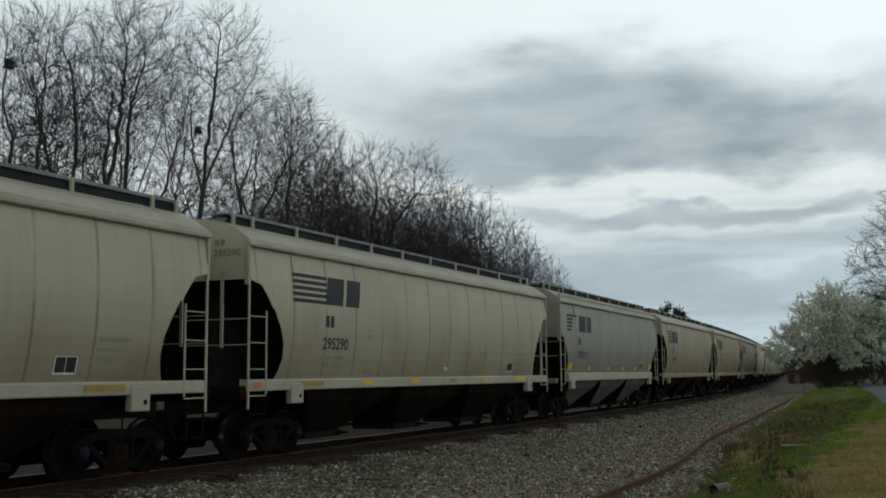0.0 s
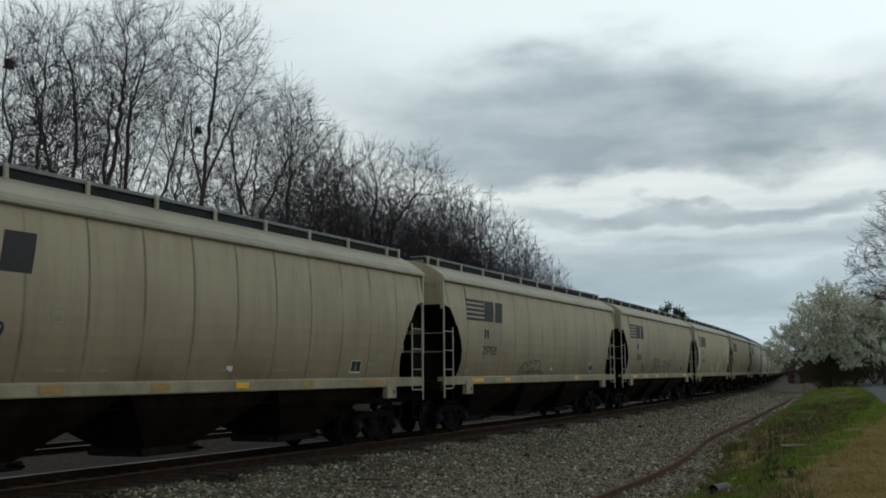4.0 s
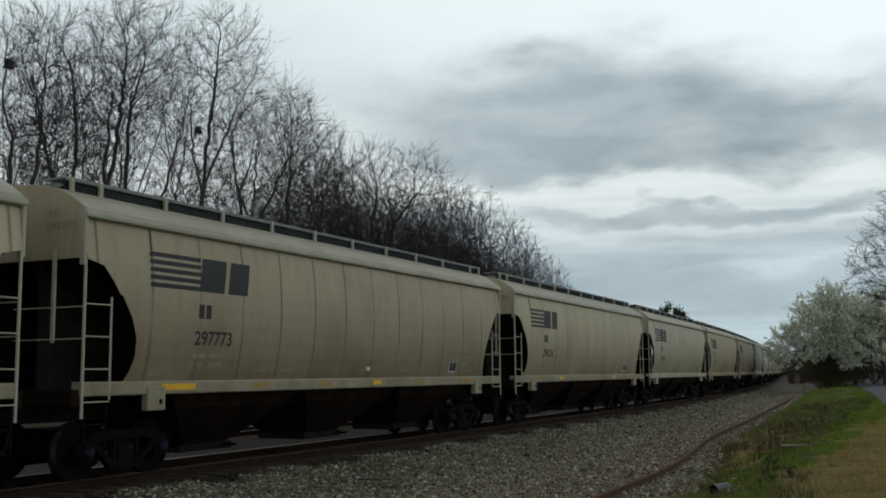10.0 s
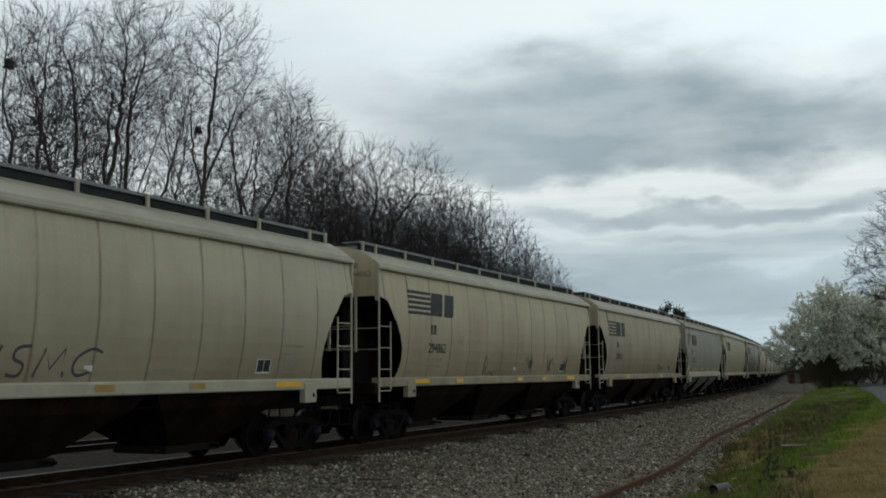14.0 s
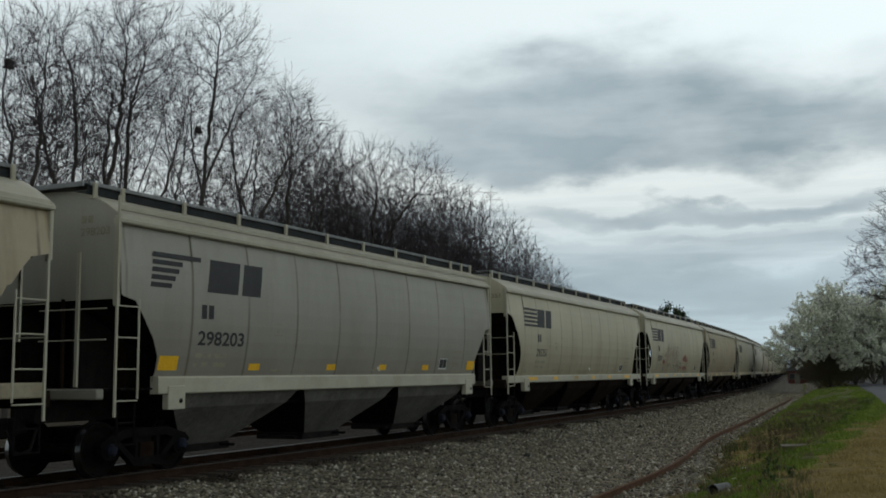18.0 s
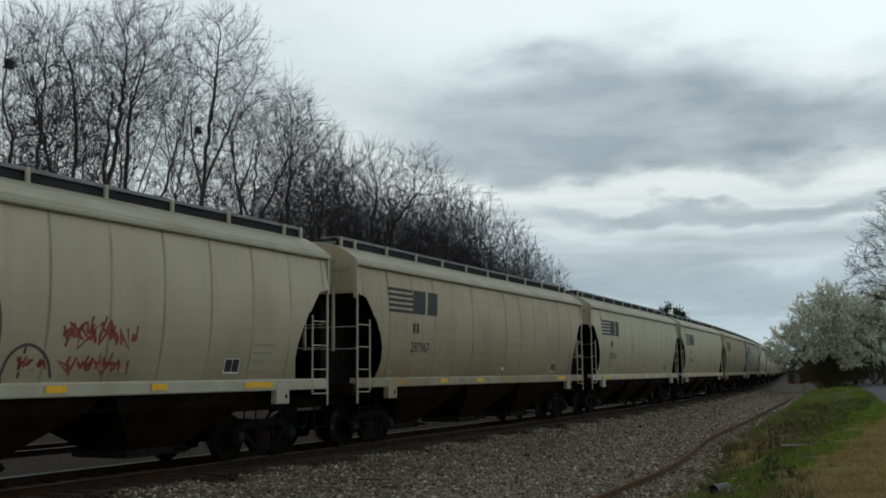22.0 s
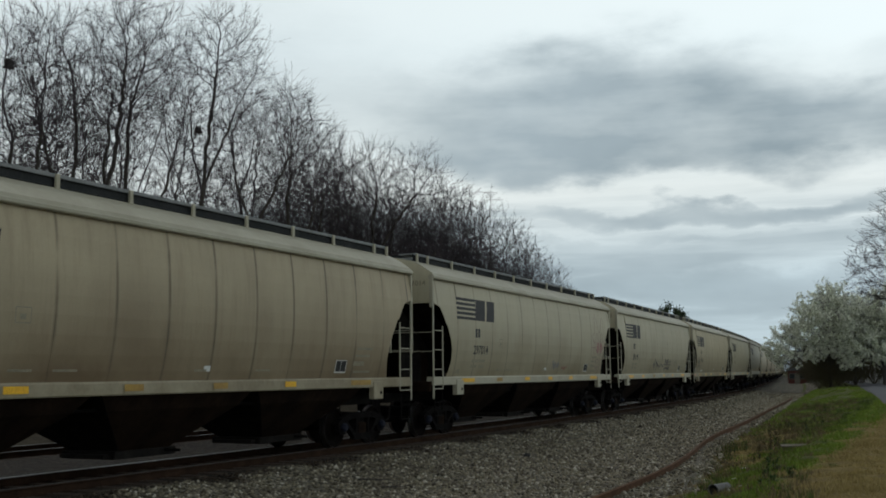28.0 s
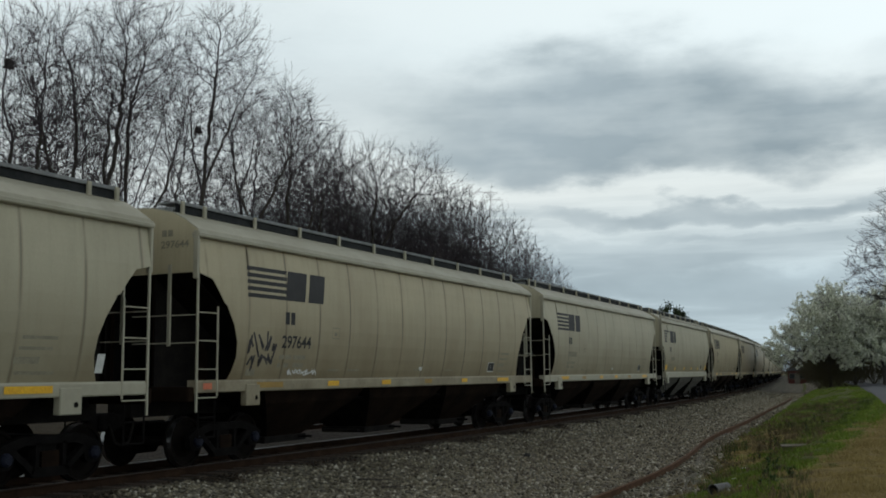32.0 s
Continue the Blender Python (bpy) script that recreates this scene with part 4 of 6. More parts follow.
def motions():
    """The train rolls towards the camera and past it, the wheels of the cars close by turn, and the clouds drift."""
    walk(clouds, [(0.0, pose(*EYE, 0, 0, 0.6)), (32.0, pose(*EYE, 0, 0, -1.0))])
    for n, car, s0, ln in train:
        walk(car, [(t, car_pose(s0 - train_shift(t), ln)) for t in range(0, 33)])
        near = [k for k in range(0, 961) if -2 < s0 - train_shift(k / 30) < 46]
        if not near:
            continue
        for truck in car.children:
            if not truck.name.startswith("truck"):
                continue
            for ws in truck.children:
                if not ws.name.startswith("wheelset"):
                    continue
                at = Vector(ws.location)
                def turned(k):
                    return Matrix.Translation(at) @ Matrix.Rotation(-train_shift(k / 30) / 0.457, 4, "Y")
                rows = [(k / 30, turned(k)) for k in near]
                if near[0] > 0:
                    rows.insert(0, (0.0, turned(near[0])))
                if near[-1] < 960:
                    rows.append((32.0, turned(near[-1])))
                walk(ws, rows)
# ---- ground ----


def rise(s):
    f = np.clip((s - 25.0) / 75.0, 0, 1)
    return 0.22 * f * f * (3 - 2 * f)


def ground_z(s, e):
    """Height of the natural ground: a ditch beside the ballast, then a bank up to the road's level."""
    base = np.interp(e, [-600, -60, -25, -14, -11, 3, 7.6, 8.6, 9.6, 11.0, 12.2, 30, 2000], [2.0, 1.2, 0.5, -0.1, -0.45, -0.7, -0.72, -0.66, -0.48, -0.10, 0.0, 0.05, 0.3])
    full = np.interp(e, [-600, -60, -25, -14, -11, 3, 5.3, 6.2, 7.2, 9, 12.2, 30, 2000], [2.0, 1.2, 0.5, -0.1, -0.45, -0.7, -0.66, -0.35, -0.08, 0.0, 0.0, 0.05, 0.3])
    k = np.clip((s - 50.0) / 45.0, 0, 1)
    w = np.clip((e - 5.5) / 3.5, 0, 1)
    return base * (1 - k) + full * k + rise(s) * w


def gravel_edge(s):
    return np.interp(s, [-200, 0, 16, 21, 30, 37, 50, 60, 80, 95, 140, 400], [9.6, 8.9, 8.25, 7.75, 6.9, 6.6, 5.95, 5.65, 5.3, 5.2, 5.0, 4.8])


def rail_line(s):
    """The discarded rail's way along the gravel: it swings out towards the camera."""
    return np.interp(s, [0, 12, 16.5, 18.5, 20.5, 22.5, 24.5, 27.2, 29.5, 32, 34.5, 37, 40, 44.5, 51, 58, 70, 82.5, 95], [8.7, 8.32, 8.22, 8.19, 8.16, 8.07, 7.93, 7.65, 7.36, 7.08, 6.87, 6.75, 6.64, 6.49, 6.22, 5.97, 5.77, 5.62, 5.5])


def stone_edge(s):
    """The ragged outer edge of the gravel, a little past the discarded rail near the camera."""
    near = gravel_edge(s) + np.interp(s, [0, 17, 24, 32, 45, 60], [1.9, 1.6, 1.2, 0.55, 0.1, 0.0])
    return np.maximum(near, rail_line(s) + 0.12) + np.interp(s, [84, 103, 140, 220], [0.0, 1.25, 2.0, 2.6])


def ballast_z(s, e):
    bed = np.interp(e, [-10.5, -9.0, -8.2, -5.0, -3.7, -1.75, 1.75, 3.2, 5.5, 10.0], [-0.50, -0.3, -0.17, -0.17, -0.30, -0.16, -0.16, -0.40, -0.48, -0.54])
    # past the discarded rail the gravel climbs over the low bank
    return np.where((np.asarray(s) > 80) & (np.asarray(e) > 3), np.maximum(bed, ground_z(s, e) + 0.04), bed)


def dryness(s, e):
    """1 where the turf is straw-coloured: on the level verge, and in patches of the ditch."""
    edge = 10.9 + 0.026 * (s - 20)
    a = np.clip((e - edge) / 0.9, 0, 1) * np.clip((75 - s) / 30, 0, 1)
    b = 0.85 * np.exp(-((e - 8.3) / 1.3) ** 2) * np.clip((60 - s) / 26, 0, 1)
    p = np.sin(s * 0.9 + 1.4 * np.sin(e * 1.3)) * np.sin(e * 1.7 + 1.6 * np.sin(s * 0.55)) + 0.5 * np.sin(s * 2.3 + e * 1.9)
    c = np.clip(p - 0.25, 0, 0.7) * np.clip((58 - s) / 18, 0, 1)
    return np.where(e < 0, 1.0, np.maximum(np.maximum(a, b), c))


def grid_mesh(name, ss, es_of, zfun, mat, n_e):
    verts, faces = [], []
    for i, s in enumerate(ss):
        e = es_of(s)
        verts.append(places(np.full(len(e), s), e, 0.0) + np.stack([0 * e, 0 * e, zfun(s, e)], -1))
    v = np.concatenate(verts)
    for i in range(len(ss) - 1):
        for j in range(n_e - 1):
            a = i * n_e + j
            faces.append((a, a + n_e, a + n_e + 1, a + 1))
    me = mesh_from(name, v, faces, mat)
    for p in me.polygons:
        p.use_smooth = True
    return me


def earth_material():
    m, t, b = material("grassy_earth")
    big = noise_node(t, 0.35, 5, 0.65)
    mid = noise_node(t, 2.2, 5, 0.7)
    small = noise_node(t, 38.0, 4, 0.7)
    green = ramp_node(t, mid.outputs["Fac"], [(0.3, (0.06, 0.066, 0.02)), (0.7, (0.11, 0.13, 0.035))])
    tan = ramp_node(t, mid.outputs["Fac"], [(0.3, (0.145, 0.104, 0.039)), (0.7, (0.25, 0.188, 0.073))])
    at = t.nodes.new("ShaderNodeAttribute")
    at.attribute_name = "dry"
    add = t.nodes.new("ShaderNodeMath")
    add.operation = "ADD"
    t.links.new(at.outputs["Fac"], add.inputs[0])
    t.links.new(big.outputs["Fac"], add.inputs[1])
    f = ramp_node(t, add.outputs[0], [(0.80, (0, 0, 0)), (1.0, (1, 1, 1))])
    c = mix_rgb(t, f.outputs[0], green.outputs[0], tan.outputs[0])
    wood = t.nodes.new("ShaderNodeAttribute")
    wood.attribute_name = "leaf_litter"
    brown = ramp_node(t, mid.outputs["Fac"], [(0.3, (0.035, 0.027, 0.017)), (0.7, (0.07, 0.055, 0.035))])
    c = mix_rgb(t, wood.outputs["Fac"], c, brown.outputs[0])
    g = ramp_node(t, small.outputs["Fac"], [(0.3, (0.5, 0.5, 0.5)), (0.7, (1.4, 1.4, 1.4))])
    t.links.new(mix_rgb(t, 1.0, c, g.outputs[0], "MULTIPLY"), b.inputs["Base Color"])
    b.inputs["Roughness"].default_value = 0.95
    b.inputs["Specular IOR Level"].default_value = 0.1
    bump_node(t, b, small.outputs["Fac"], 0.8, 0.05)
    return m


def oil_shaded(t, c):
    """Brake dust, oils and rust beside the rails; undercar shade is darkened in too."""
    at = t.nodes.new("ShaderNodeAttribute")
    at.attribute_name = "oil_shade"
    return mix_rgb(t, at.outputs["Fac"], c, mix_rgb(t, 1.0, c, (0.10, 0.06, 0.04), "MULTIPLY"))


def oil_shade_amount(s, e):
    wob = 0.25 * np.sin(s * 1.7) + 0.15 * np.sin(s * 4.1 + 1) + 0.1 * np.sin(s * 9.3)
    # strongest between the rails and past them, where it paints the train's shade
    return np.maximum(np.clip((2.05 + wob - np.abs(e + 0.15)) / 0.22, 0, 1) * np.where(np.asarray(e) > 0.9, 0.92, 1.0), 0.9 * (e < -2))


def gravel_material():
    m, t, b = material("crushed_stone")
    co = t.nodes.new("ShaderNodeTexCoord")
    vor = t.nodes.new("ShaderNodeTexVoronoi")
    vor.inputs["Scale"].default_value = 19.0
    t.links.new(co.outputs["Object"], vor.inputs["Vector"])
    sep = t.nodes.new("ShaderNodeSeparateColor")
    t.links.new(vor.outputs["Color"], sep.inputs[0])
    tone = ramp_node(t, sep.outputs[0], [(0.0, (0.055, 0.049, 0.039)), (0.5, (0.205, 0.182, 0.136)), (0.9, (0.32, 0.288, 0.222)), (1.0, (0.44, 0.42, 0.37))])
    # stone colour darkens outwards to paint the shade in the gaps
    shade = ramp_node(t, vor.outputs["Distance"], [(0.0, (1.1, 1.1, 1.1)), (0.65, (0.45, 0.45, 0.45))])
    big = noise_node(t, 0.5, 4, 0.6)
    stain = ramp_node(t, big.outputs["Fac"], [(0.35, (0.72, 0.68, 0.62)), (0.65, (1.1, 1.1, 1.08))])
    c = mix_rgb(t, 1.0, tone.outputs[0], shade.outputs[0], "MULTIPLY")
    c = mix_rgb(t, 1.0, c, stain.outputs[0], "MULTIPLY")
    t.links.new(oil_shaded(t, c), b.inputs["Base Color"])
    b.inputs["Roughness"].default_value = 0.9
    b.inputs["Specular IOR Level"].default_value = 0.2
    inv = t.nodes.new("ShaderNodeMath")
    inv.operation = "SUBTRACT"
    inv.inputs[0].default_value = 1.0
    t.links.new(vor.outputs["Distance"], inv.inputs[1])
    bump_node(t, b, inv.outputs[0], 0.9, 0.04)
    return m


def stone_material():
    m, t, b = material("ballast_stone")
    geo = t.nodes.new("ShaderNodeNewGeometry")
    tone = ramp_node(t, geo.outputs["Random Per Island"], [(0.0, (0.030, 0.026, 0.019)), (0.4, (0.15, 0.131, 0.088)), (0.8, (0.275, 0.245, 0.177)), (1.0, (0.50, 0.475, 0.40))])
    n = noise_node(t, 30, 3, 0.6)
    g = ramp_node(t, n.outputs["Fac"], [(0.3, (0.75, 0.73, 0.7)), (0.7, (1.15, 1.15, 1.15))])
    c = mix_rgb(t, 1.0, tone.outputs[0], g.outputs[0], "MULTIPLY")
    t.links.new(oil_shaded(t, c), b.inputs["Base Color"])
    b.inputs["Roughness"].default_value = 0.88
    b.inputs["Specular IOR Level"].default_value = 0.25
    return m


EARTH = earth_material()
GRAVEL = gravel_material()
STONE = stone_material()
ASPHALT = grained("asphalt", (0.085, 0.09, 0.10), (0.12, 0.125, 0.135), 0.6, 0.85, bump=0.4, fine=60)
RAIL_RUST = grained("rusty_rail_web", (0.021, 0.0125, 0.0085), (0.039, 0.023, 0.015), 2.5, 0.95, bump=0.3, spec=0.04)
RAIL_HEAD = grained("polished_railhead", (0.13, 0.13, 0.13), (0.19, 0.19, 0.19), 4.0, 0.35, 0.8, bump=0)
# darker copy of the railhead, painted as if mirroring the cars' underside
SHADED_HEAD = grained("shaded_railhead", (0.022, 0.017, 0.014), (0.04, 0.03, 0.025), 4.0, 0.6, 0.2, bump=0)
TIE_WOOD = grained("creosoted_timber", (0.045, 0.035, 0.028), (0.085, 0.065, 0.05), 3.0, 0.95, bump=0.5, stretch=(1, 6, 6), spec=0.1)
OLD_RAIL = grained("old_rail_rust", (0.075, 0.041, 0.025), (0.13, 0.072, 0.043), 3.0, 0.95, bump=0.4, spec=0.1)
BARK = grained("grey_brown_bark", (0.04, 0.034, 0.031), (0.075, 0.065, 0.058), 2.5, 0.95, bump=0.6, stretch=(3, 3, 0.7))
TWIG = grained("bare_twig", (0.044, 0.037, 0.042), (0.068, 0.057, 0.064), 1.0, 0.95, bump=0)


def build_ground():
    es = np.array([-600, -350, -200, -120, -80, -60, -45, -35, -28, -22, -17, -14, -12, -11, -10, -6, 0, 3, 5, 7, 7.6, 8.1, 8.6, 9.1, 9.6, 10.1, 10.6, 11, 11.6, 12.2, 13, 14, 16, 18, 20, 24, 30, 45, 70, 120, 250, 600, 1200, 2000.0])
    ss = np.concatenate([np.arange(-900, -60, 120), np.arange(-60, 10, 5), np.arange(10, 60, 0.5), np.arange(60, 180, 4), np.arange(180, 420, 20), np.arange(420, 3000, 200)])
    rr = np.random.RandomState(3)

    def z(s, e):
        w = np.exp(-((e - 9.5) / 3.0) ** 2) * 0.05
        return ground_z(s, e) + w * rr.randn(len(e)) * (s < 120)
    me = grid_mesh("ground", ss, lambda s: es, z, EARTH, len(es))
    g = new("ground", me)
    dry = me.attributes.new("dry", "FLOAT", "POINT")
    vals = np.concatenate([dryness(np.full(len(es), s), es) for s in ss])
    dry.data.foreach_set("value", vals.astype(np.float32))
    lit = me.attributes.new("leaf_litter", "FLOAT", "POINT")
    lit.data.foreach_set("value", np.concatenate([np.clip((-8.5 - es) / 2, 0, 1) + 0 * s for s in ss]).astype(np.float32))
    tagged(g, "rough spring grass bank, green and straw-coloured, beside the railway", "ground", kind="structure")
    # ballast bed
    ss = np.concatenate([np.arange(-60, 8, 4), np.arange(8, 60, 0.5), np.arange(60, 200, 2), np.arange(200, 421, 10)])
    n = 34

    def bes(s):
        return np.concatenate([np.array([-10.6, -9.0, -8.2, -6.5, -5.0, -3.7, -2.6, -1.75, -1.0, 0, 1.0, 1.75]), np.linspace(2.3, float(stone_edge(s)) + 0.25 + 0.15 * math.sin(s * 1.9) * math.sin(s * 0.7), n - 12)])

    def bz(s, e):
        zz = ballast_z(s, e) + 0.012 * np.sin(e * 9 + s * 3) * np.sin(s * 7.3 + e)
        zz[0] = ground_z(s, e[:1])[0] - 0.05
        zz[-1] = ground_z(s, e[-1:])[0] - 0.03
        zz[-2] = (zz[-2] + ground_z(s, e[-2:-1])[0] + 0.04) / 2
        return zz
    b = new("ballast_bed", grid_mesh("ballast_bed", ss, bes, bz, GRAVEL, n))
    oil_shade = b.data.attributes.new("oil_shade", "FLOAT", "POINT")
    oil_shade.data.foreach_set("value", np.concatenate([oil_shade_amount(s, bes(s)) for s in ss]).astype(np.float32))
    tagged(b, "grey crushed-stone ballast bed under and beside the track", "ballast", kind="structure")
    # loose stones on top, the nearest stretch
    r = np.random.RandomState(11)
    cnt = 52000
    s = 11 + 90 * r.rand(cnt) ** 2.2
    e = 1.45 + r.rand(cnt) * (stone_edge(s) + 0.45 * r.rand(cnt) - 1.45)
    size = 0.019 + 0.025 * r.rand(cnt) + 0.022 * (r.rand(cnt) > 0.95) + 0.0005 * np.clip(s - 30, 0, 60)
    z = ballast_z(s, e) + size * 0.15
    edge = e > stone_edge(s) - 0.3
    z = np.where(edge, np.maximum(ground_z(s, e), ballast_z(s, e) - 0.05) + 0.02, z)
    c = places(s, e, 0.0)
    c[:, 2] = z
    octa = np.array([(1, 0, 0), (-1, 0, 0), (0, 1, 0), (0, -1, 0), (0, 0, 1), (0, 0, -1)], float)
    tri = np.array([(0, 2, 4), (2, 1, 4), (1, 3, 4), (3, 0, 4), (2, 0, 5), (1, 2, 5), (3, 1, 5), (0, 3, 5)])
    jit = octa[None] * (0.6 + 0.7 * r.rand(cnt, 6, 1)) + 0.35 * r.randn(cnt, 6, 3) * 0.6
    ang = r.rand(cnt) * 6.283
    ca, sa = np.cos(ang)[:, None], np.sin(ang)[:, None]
    x, y = jit[..., 0] * ca - jit[..., 1] * sa, jit[..., 0] * sa + jit[..., 1] * ca
    v = np.stack([x, y, jit[..., 2] * 0.75], -1) * size[:, None, None] + c[:, None, :]
    f = (tri[None] + 6 * np.arange(cnt)[:, None, None]).reshape(-1, 3)
    me = bpy.data.meshes.new("loose_stones")
    me.vertices.add(cnt * 6)
    me.vertices.foreach_set("co", v.reshape(-1))
    me.loops.add(len(f) * 3)
    me.loops.foreach_set("vertex_index", f.reshape(-1))
    me.polygons.add(len(f))
    me.polygons.foreach_set("loop_start", np.arange(0, len(f) * 3, 3))
    me.update(calc_edges=True)
    me.materials.append(STONE)
    oil_shade = me.attributes.new("oil_shade", "FLOAT", "POINT")
    oil_shade.data.foreach_set("value", np.repeat(oil_shade_amount(s, e), 6).astype(np.float32))
    tagged(new("ballast_stones", me), "loose angular grey ballast stones beside the track", "stones", kind="stuff")
    # road
    ss = np.concatenate([np.arange(-60, 30, 5), np.arange(30, 140, 2), np.arange(140, 420, 20)])

    def redge(s):
        return np.interp(s, [-200, -40, 0, 17, 30, 40, 58, 90, 130, 400], [16.5, 16.0, 15.4, 14.4, 13.2, 12.3, 11.5, 10.7, 10.1, 9.8])
    road = new("road", grid_mesh("road", ss, lambda s: redge(s) + np.array([0, 0.06, 1.5, 3, 4.5, 5.94, 6.0]), lambda s, e: ground_z(s, e) + np.array([-0.05, 0.04, 0.08, 0.09, 0.08, 0.04, -0.05]), ASPHALT, 7))
    tagged(road, "narrow grey asphalt road along the grass bank", "road", kind="structure")


RAIL_PROF = [(-0.07, -0.18), (0.07, -0.18), (0.07, -0.165), (0.012, -0.14), (0.010, -0.045), (0.036, -0.032), (0.036, -0.014), (0.033, -0.004), (0.025, 0.0), (-0.025, 0.0), (-0.033, -0.004), (-0.036, -0.014), (-0.036, -0.032), (-0.010, -0.045), (-0.012, -0.14), (-0.07, -0.165)]


def sweep_rail(name, pts, mat, head=None):
    """A rail section along points (x, y, z) in the plan."""
    verts, faces = [], []
    n = len(RAIL_PROF)
    for i, p in enumerate(pts):
        a, b = pts[max(0, i - 1)], pts[min(len(pts) - 1, i + 1)]
        d = Vector((b[0] - a[0], b[1] - a[1], 0)).normalized()
        side = Vector((d.y, -d.x, 0))
        for w, z in RAIL_PROF:
            verts.append(Vector(p) + side * w + Vector((0, 0, z)))
    for i in range(len(pts) - 1):
        for j in range(n):
            k = (j + 1) % n
            faces.append((i * n + j, i * n + k, (i + 1) * n + k, (i + 1) * n + j))
    faces += [tuple(range(n)), tuple(range((len(pts) - 1) * n, len(pts) * n))[::-1]]
    me = mesh_from(name, verts, faces, mat)
    if head:
        me.materials.append(head)
        for p in me.polygons:
            if p.center.z > -0.022 and abs(p.normal.z) > 0.2:
                p.material_index = 1
    return me


def build_track():
    track = thing("main_track", "railway track with rusty rails on dark timber ties", "track", kind="structure")
    ss = list(np.arange(-420, -60, 30)) + list(np.arange(-60, 200, 3)) + list(np.arange(200, 760, 10))
    # the near rail takes the copy with the dark reflection in its colour
    for e, head in ((-0.755, RAIL_HEAD), (0.755, SHADED_HEAD)):
        part("rail", sweep_rail("rail", [place(float(s), e) for s in ss], RAIL_RUST, head), None, track, "rusty steel rail")
    tie = box(bmesh.new(), -0.115, 0.115, -1.30, 1.30, -0.35, -0.115, 0.015)
    tm = bpy.data.meshes.new("tie")
    tie.to_mesh(tm)
    tie.free()
    tm.materials.append(TIE_WOOD)
    pl = box(bmesh.new(), -0.09, 0.09, -0.16, 0.16, -0.115, -0.10)
    for dx in (-0.05, 0.05):
        for dy in (-0.10, 0.10):
            box(pl, dx - 0.012, dx + 0.012, dy - 0.012, dy + 0.012, -0.10, -0.075)
    pm = bpy.data.meshes.new("tie_plate")
    pl.to_mesh(pm)
    pl.free()
    pm.materials.append(RAIL_RUST)
    r = random.Random(4)
    for i in range(175):
        s = 4 + i * 0.53
        m = Matrix.Translation(place(s, r.uniform(-0.05, 0.05), -0.03)) @ Matrix.Rotation(heading(s) + r.uniform(-0.02, 0.02), 4, "Z")
        o = part("tie", tm, None, track)
        o.matrix_basis = m
        if i < 90:
            q = part("tie_plate", pm, None, track)
            q.matrix_basis = Matrix.Translation(place(s, 0.755, -0.062)) @ Matrix.Rotation(heading(s), 4, "Z")
    far = thing("second_track", "second railway track beyond the train", "track", kind="structure")
    for e in (-7.35, -5.85):
        part("rail", sweep_rail("rail", [place(float(s), e, -0.02) for s in ss if -60 <= s <= 420], RAIL_RUST, RAIL_HEAD), None, far)
    for i in range(60):
        s = 8 + i * 0.53
        o = part("tie", tm, None, far)
        o.matrix_basis = Matrix.Translation(place(s, -6.6, -0.05)) @ Matrix.Rotation(heading(s), 4, "Z")
    # a rail left lying along the edge of the ballast
    pts = []
    for s in np.concatenate([np.arange(2, 62, 1.0), np.arange(62, 86, 4)]):
        e = float(np.mean([rail_line(s - 1.2), rail_line(s), rail_line(s + 1.2)]))
        pts.append(place(float(s), e, float(max(ballast_z(s, e) - 0.06, ground_z(s, np.array(e)))) + 0.19))
    o = new("discarded_rail", sweep_rail("discarded_rail", pts, OLD_RAIL))
    tagged(o, "long rusty discarded rail lying along the gravel edge", "rail")
# ---- trees ----
def tube(V, F, pts, radii, sides):
    base = len(V)
    for i, p in enumerate(pts):
        a, b = pts[max(0, i - 1)], pts[min(len(pts) - 1, i + 1)]
        q = (b - a).to_track_quat("Z", "Y")
        for k in range(sides):
            an = 6.2832 * k / sides
            V.append(p + q @ Vector((radii[i] * math.cos(an), radii[i] * math.sin(an), 0)))
    for i in range(len(pts) - 1):
        for k in range(sides):
            a, b = base + i * sides + k, base + i * sides + (k + 1) % sides
            F.append((a, b, b + sides, a + sides))


def plant(kind, s, e, size, label, name, cat, group, turn):
    tr = thing(name, label, cat, group)
    z = float(ground_z(np.array(float(s)), np.array(float(e))))
    tr.matrix_basis = Matrix.Translation(place(s, e, z)) @ Matrix.Rotation(turn, 4, "Z") @ Matrix.Scale(size, 4)
    part("trunk", kind[0], None, tr)
    part("crown", kind[1], None, tr)
    return tr


def prisms(a, b, ra, rb, sides):
    """Tapered rods between the points of two arrays; gives vertices and quads."""
    n = len(a)
    d = b - a
    d = d / np.maximum(np.linalg.norm(d, axis=1, keepdims=True), 1e-6)
    ref = np.where(np.abs(d[:, 2:3]) < 0.9, np.array([[0.0, 0.0, 1.0]]), np.array([[1.0, 0.0, 0.0]]))
    u = np.cross(d, ref)
    u = u / np.linalg.norm(u, axis=1, keepdims=True)
    w = np.cross(d, u)
    an = 2 * math.pi * np.arange(sides) / sides
    ring = u[:, None] * np.cos(an)[None, :, None] + w[:, None] * np.sin(an)[None, :, None]
    v = np.concatenate([a[:, None] + ring * ra[:, None, None], b[:, None] + ring * rb[:, None, None]], 1).reshape(-1, 3)
    k = np.arange(sides)
    q = np.stack([k, (k + 1) % sides, (k + 1) % sides + sides, k + sides], -1)
    f = (q[None] + (2 * sides * np.arange(n))[:, None, None]).reshape(-1, 4)
    return v, f


def quads_mesh(name, v, f, mat):
    me = bpy.data.meshes.new(name)
    me.vertices.add(len(v))
    me.vertices.foreach_set("co", v.reshape(-1))
    me.loops.add(len(f) * 4)
